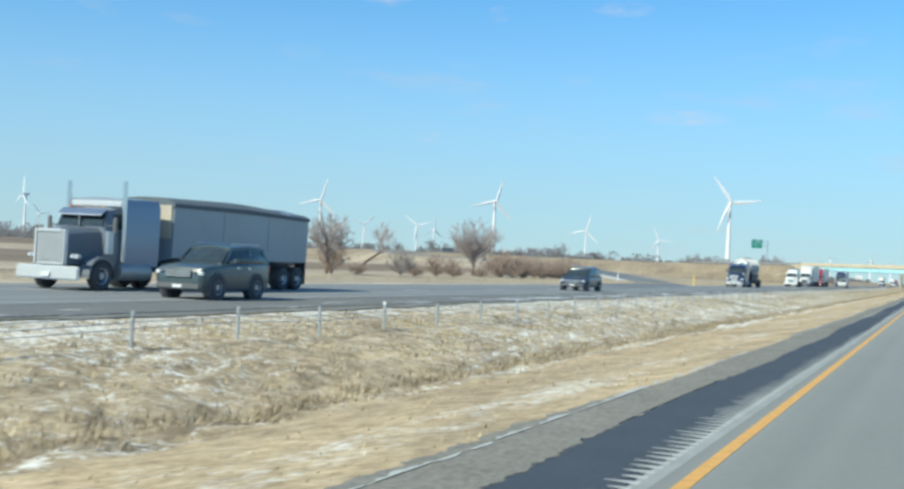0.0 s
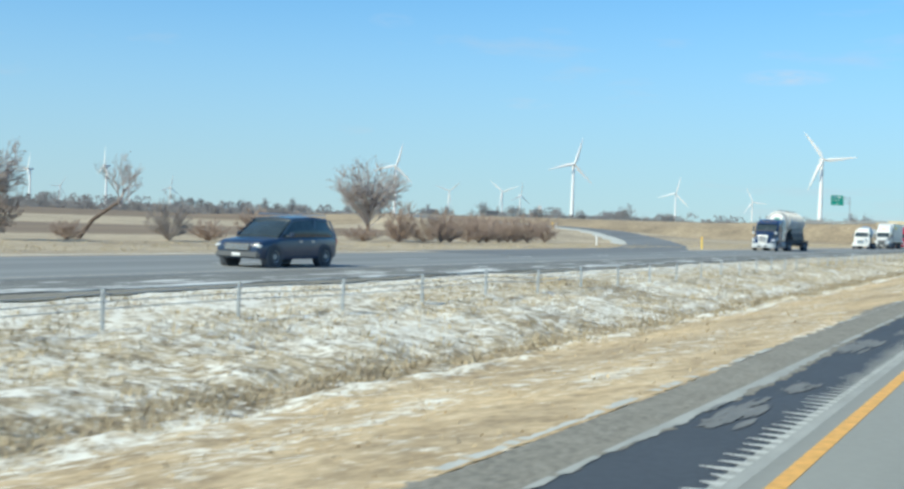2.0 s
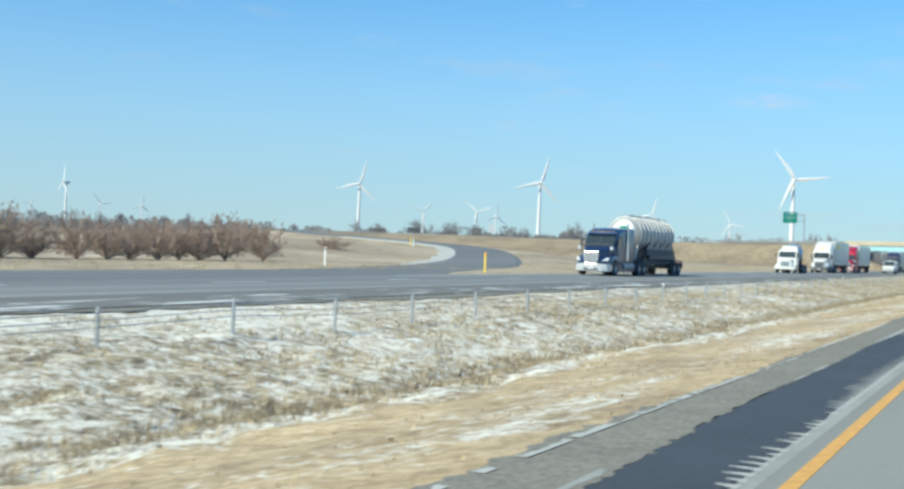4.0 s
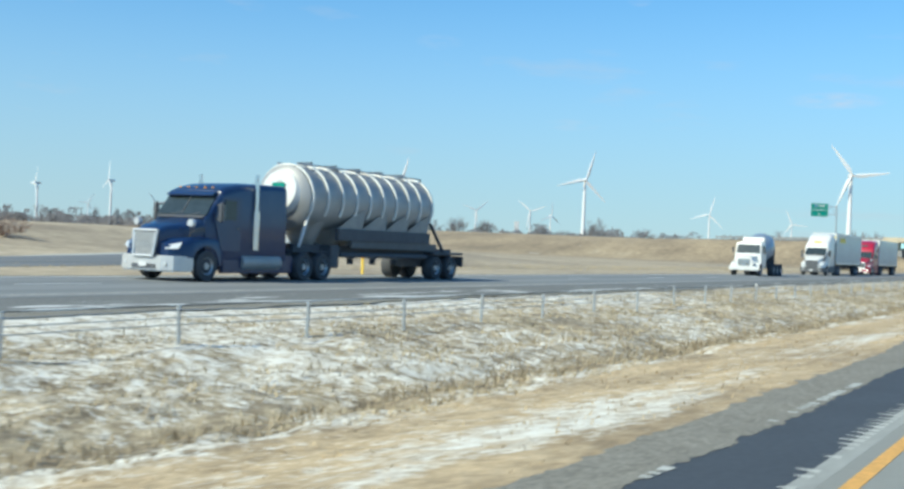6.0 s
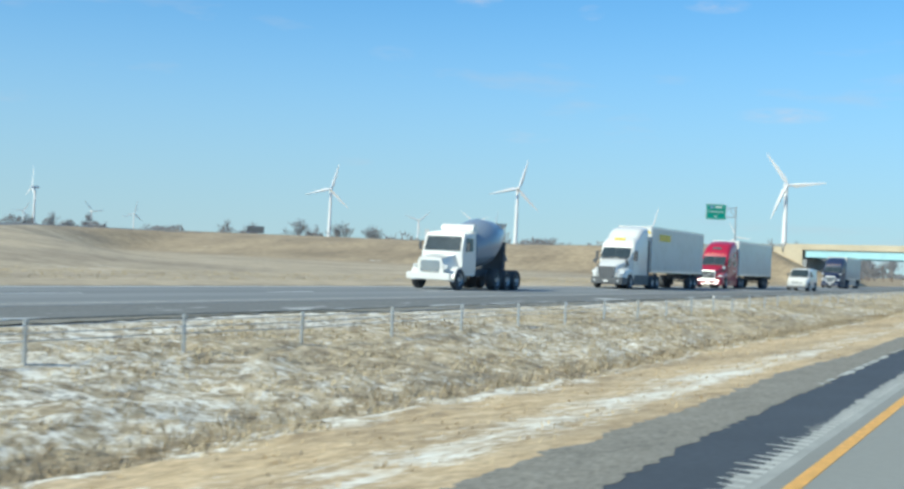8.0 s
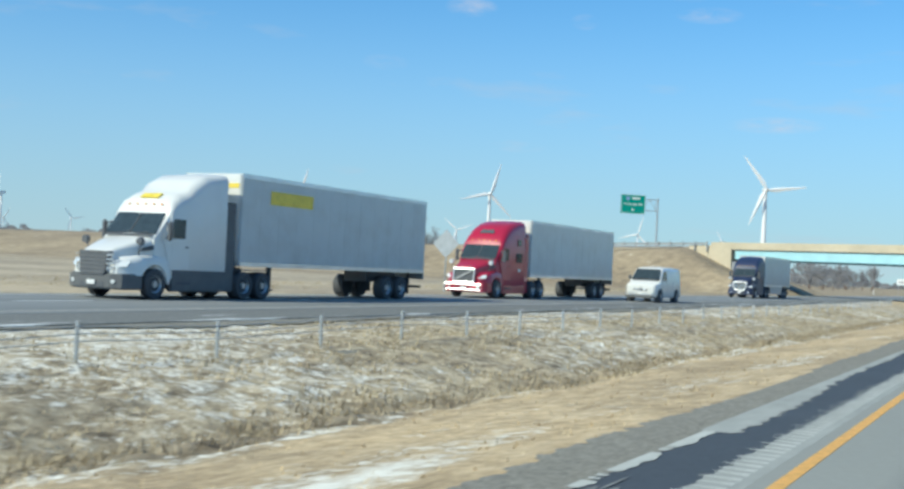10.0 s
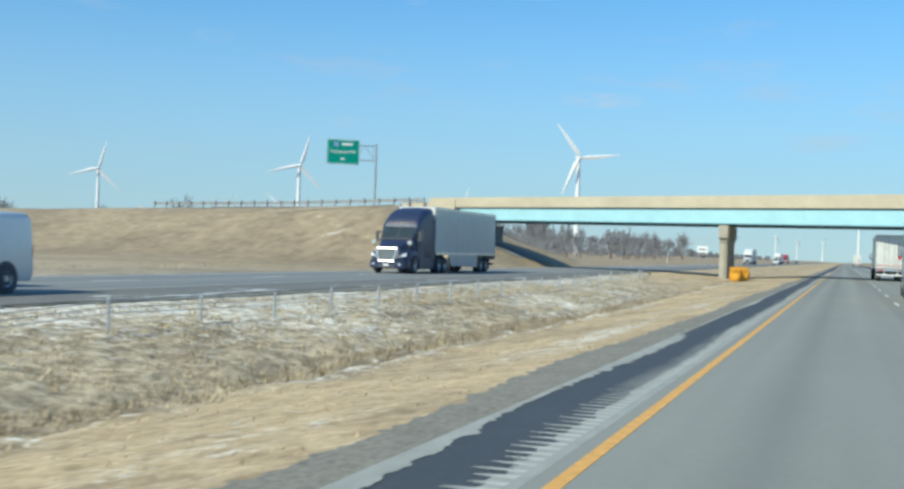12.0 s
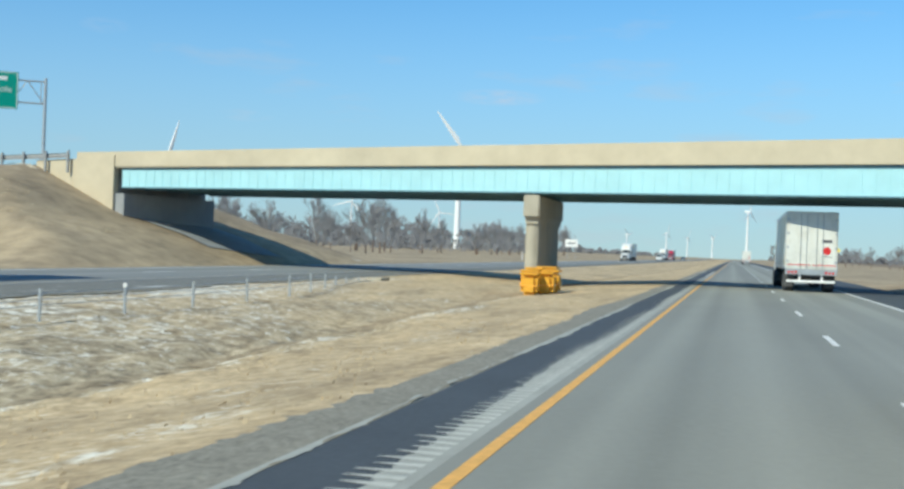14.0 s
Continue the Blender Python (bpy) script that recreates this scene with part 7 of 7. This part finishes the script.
for k, (x, y, h, w) in enumerate(((-47.5, 71, 1.5, 2.6), (-47, 58, 1.6, 3.0), (-46.5, 47, 1.9, 3.0), (-48.6, 91.6, 2.9, 2.9), (-49, 97.2, 1.0, 2.0), (-48.5, 109, 1.2, 2.6), (-49.5, 136.0, 1.9, 2.4), (-49, 129, 1.1, 3.0), (-48, 133.2, 2.9, 3.0), (-48, 137.5, 2.0, 3.0), (-48, 140.6, 2.5, 3.0), (-48.4, 143.2, 1.9, 2.8), (-48, 146.2, 2.4, 3.2), (-48.2, 148.8, 1.9, 2.8), (-48.5, 151, 2.0, 3.0), (-48, 153, 2.3, 2.8), (-48, 155, 2.1, 3.0), (-48.3, 157.4, 2.2, 2.8), (-48, 159.6, 2.8, 3.6), (-47.6, 163.5, 2.4, 3.0), (-50, 123, 1.0, 2.8), (-62, 196, 1.2, 3.6), (-66, 186, 2.0, 5.0), (-60, 178, 1.7, 4.0), (-63, 171, 2.2, 4.5), (-57, 168, 1.8, 4.0))):
    src = shrubs[(0, 2, 3)[k % 3]]
    h0, w0 = (2.3, 2.35, 2.0)[k % 3], (3.3, 2.6, 2.3)[k % 3]
    copy_thing(src, pose(x, y, float(ground_height(x, y)) - 0.05, 0, 0, rs.uniform(0, 360)) @ Matrix.Diagonal((1.1 * w / w0, 1.1 * w / w0, 1.15 * h / h0, 1)))

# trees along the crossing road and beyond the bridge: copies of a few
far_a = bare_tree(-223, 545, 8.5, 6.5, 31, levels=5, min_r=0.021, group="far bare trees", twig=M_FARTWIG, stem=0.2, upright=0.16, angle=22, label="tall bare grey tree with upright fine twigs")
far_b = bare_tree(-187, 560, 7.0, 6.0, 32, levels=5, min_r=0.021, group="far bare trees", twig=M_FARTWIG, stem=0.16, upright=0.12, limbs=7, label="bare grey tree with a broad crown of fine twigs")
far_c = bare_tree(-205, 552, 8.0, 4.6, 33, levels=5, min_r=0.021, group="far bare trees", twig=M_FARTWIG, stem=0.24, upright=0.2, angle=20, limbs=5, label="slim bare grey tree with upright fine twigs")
sources = (far_a, far_b, far_c)


def plant(x, y, s, k):
    g = float(ground_height(x, y)) - 0.1
    copy_thing(sources[k % 3], pose(x, y, g, 0, 0, rs.uniform(0, 360)) @ Matrix.Diagonal((s * 0.85, s * 0.85, s * rs.uniform(0.95, 1.25), 1)))


def crown_size(tree):
    V = [v.co for c in tree.children for v in c.data.vertices]
    return max(v.z for v in V), max(v.x for v in V) - min(v.x for v in V)


SIZES = [crown_size(t) for t in sources]


def plant_tall(bearing, dist, top, width, k):
    """A tree by its bearing and distance from the point (0, 48), its top height and its crown width."""
    x, y = -dist * math.sin(radians(bearing)), 48 + dist * math.cos(radians(bearing))
    g = float(ground_height(x, y)) - 0.1
    h0, w0 = SIZES[k % 3]
    copy_thing(sources[k % 3], pose(x, y, g, 0, 0, rs.uniform(0, 360)) @ Matrix.Diagonal((1.3 * width / w0, 1.3 * width / w0, (top - g) / h0, 1)))


for k, (bearing, dist, top, width) in enumerate(((28.0, 530, 11.0, 8), (27.0, 530, 10.5, 7), (25.4, 530, 12.5, 6), (24.7, 525, 10.5, 9), (23.75, 530, 12.2, 10), (22.7, 535, 11.2, 9), (21.6, 560, 9.5, 7), (20.6, 560, 11.5, 6), (19.8, 560, 9.0, 8), (18.4, 566, 14.8, 11), (17.5, 570, 9.5, 8), (16.65, 570, 11.0, 11), (15.9, 575, 9.4, 8), (14.9, 580, 9.0, 10), (14.1, 580, 8.0, 8), (11.55, 590, 12.8, 14), (10.1, 590, 10.8, 10), (9.4, 600, 8.5, 8), (6.7, 640, 9.5, 13))):
    plant_tall(bearing, dist, top, width, k)
    if k % 2:
        plant_tall(bearing + 0.45, dist + 30, top - 2.2, width * 0.9, k + 1)
for k, (deg, dist, s) in enumerate(((43.5, 520, 1.0), (42.8, 520, 0.9), (42.0, 520, 1.1), (41.3, 530, 0.8), (44.6, 540, 0.9), (46.5, 560, 0.9), (47.5, 560, 0.8))):
    plant(-dist * math.sin(radians(deg)), 168 + dist * math.cos(radians(deg)), s * 1.2, k)
shrub(-219, 531, 3.0, 6.0, 300, M_REDBUSH, "russet-leaved round bush on the horizon")
for k in range(36):
    y = 500 + 12 * k + rs.uniform(-4, 4)
    plant(-74 - 0.02 * (y - 500) + rs.uniform(-9, 9), y, rs.uniform(0.75, 1.2) * (1 + 0.35 * (k / 36)), k)
for k in range(16):
    plant(48 + rs.uniform(-8, 14), 560 + 30 * k + rs.uniform(-8, 8), rs.uniform(0.7, 1.1), k)


# far woods on the horizon: a low hedge line and soft clumps of bare crowns
def far_woods():
    r = np.random.default_rng(77)
    n = 2600
    az = r.uniform(-78, 28, n)
    near = (r.random(n) < 0.5) & (az < -5)
    clump = np.sin(az * 1.7) + 0.6 * np.sin(az * 4.3 + 1) + 0.5 * np.sin(az * 9.1)
    tall = clump > r.uniform(0.2, 1.6, n)
    dist = np.where(near, r.uniform(600, 760, n), r.uniform(1000, 1900, n))
    x, y = dist * np.sin(np.radians(az)), 250 + dist * np.cos(np.radians(az))
    ok = ((x < -95) | (x > 50)) & (tall | (r.random(n) < 0.75))
    x, y, near, tall = x[ok], y[ok], near[ok], tall[ok]
    g = ground_height(x, y)
    m, q = len(x), 90
    h = np.where(tall, r.uniform(5.5, 8.5, m), r.uniform(2.6, 4.4, m)) + np.where(near, 1.5, 0.0) + np.where(near & (x > -330), 4.5, 0.0)
    w = np.where(tall, h * r.uniform(0.5, 0.75, m), r.uniform(3, 6, m))
    a = r.uniform(0, 2 * np.pi, (m, q))
    v = r.random((m, q)) ** 0.8
    rr = w[:, None] * np.sqrt(r.random((m, q))) * np.sqrt(np.clip(1.05 - v ** 2, 0.05, 1))
    px_, py_, pz_ = x[:, None] + rr * np.cos(a), y[:, None] + rr * np.sin(a), g[:, None] + h[:, None] * v
    s = r.uniform(0.22, 0.55, (m, q)) * np.where(near, 1.0, 1.7)[:, None]
    c = np.stack([px_, py_, pz_], -1)
    k0 = np.stack([-s, r.uniform(-1, 1, (m, q)) * s, -s], -1)
    k1 = np.stack([s, r.uniform(-1, 1, (m, q)) * s, -s * 0.5], -1)
    k2 = np.stack([r.uniform(-1, 1, (m, q)) * s, 0 * s, s * 2.2], -1)
    V = np.stack([c + k0, c + k1, c + k2], 2).reshape(-1, 3)
    me = bpy.data.meshes.new("far_woods")
    me.from_pydata(V.tolist(), [], np.arange(len(V)).reshape(-1, 3).tolist())
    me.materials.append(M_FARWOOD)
    tagged(new("far_woods", me), "bare grey-brown woods along the horizon", "woods", "", "stuff")


far_woods()
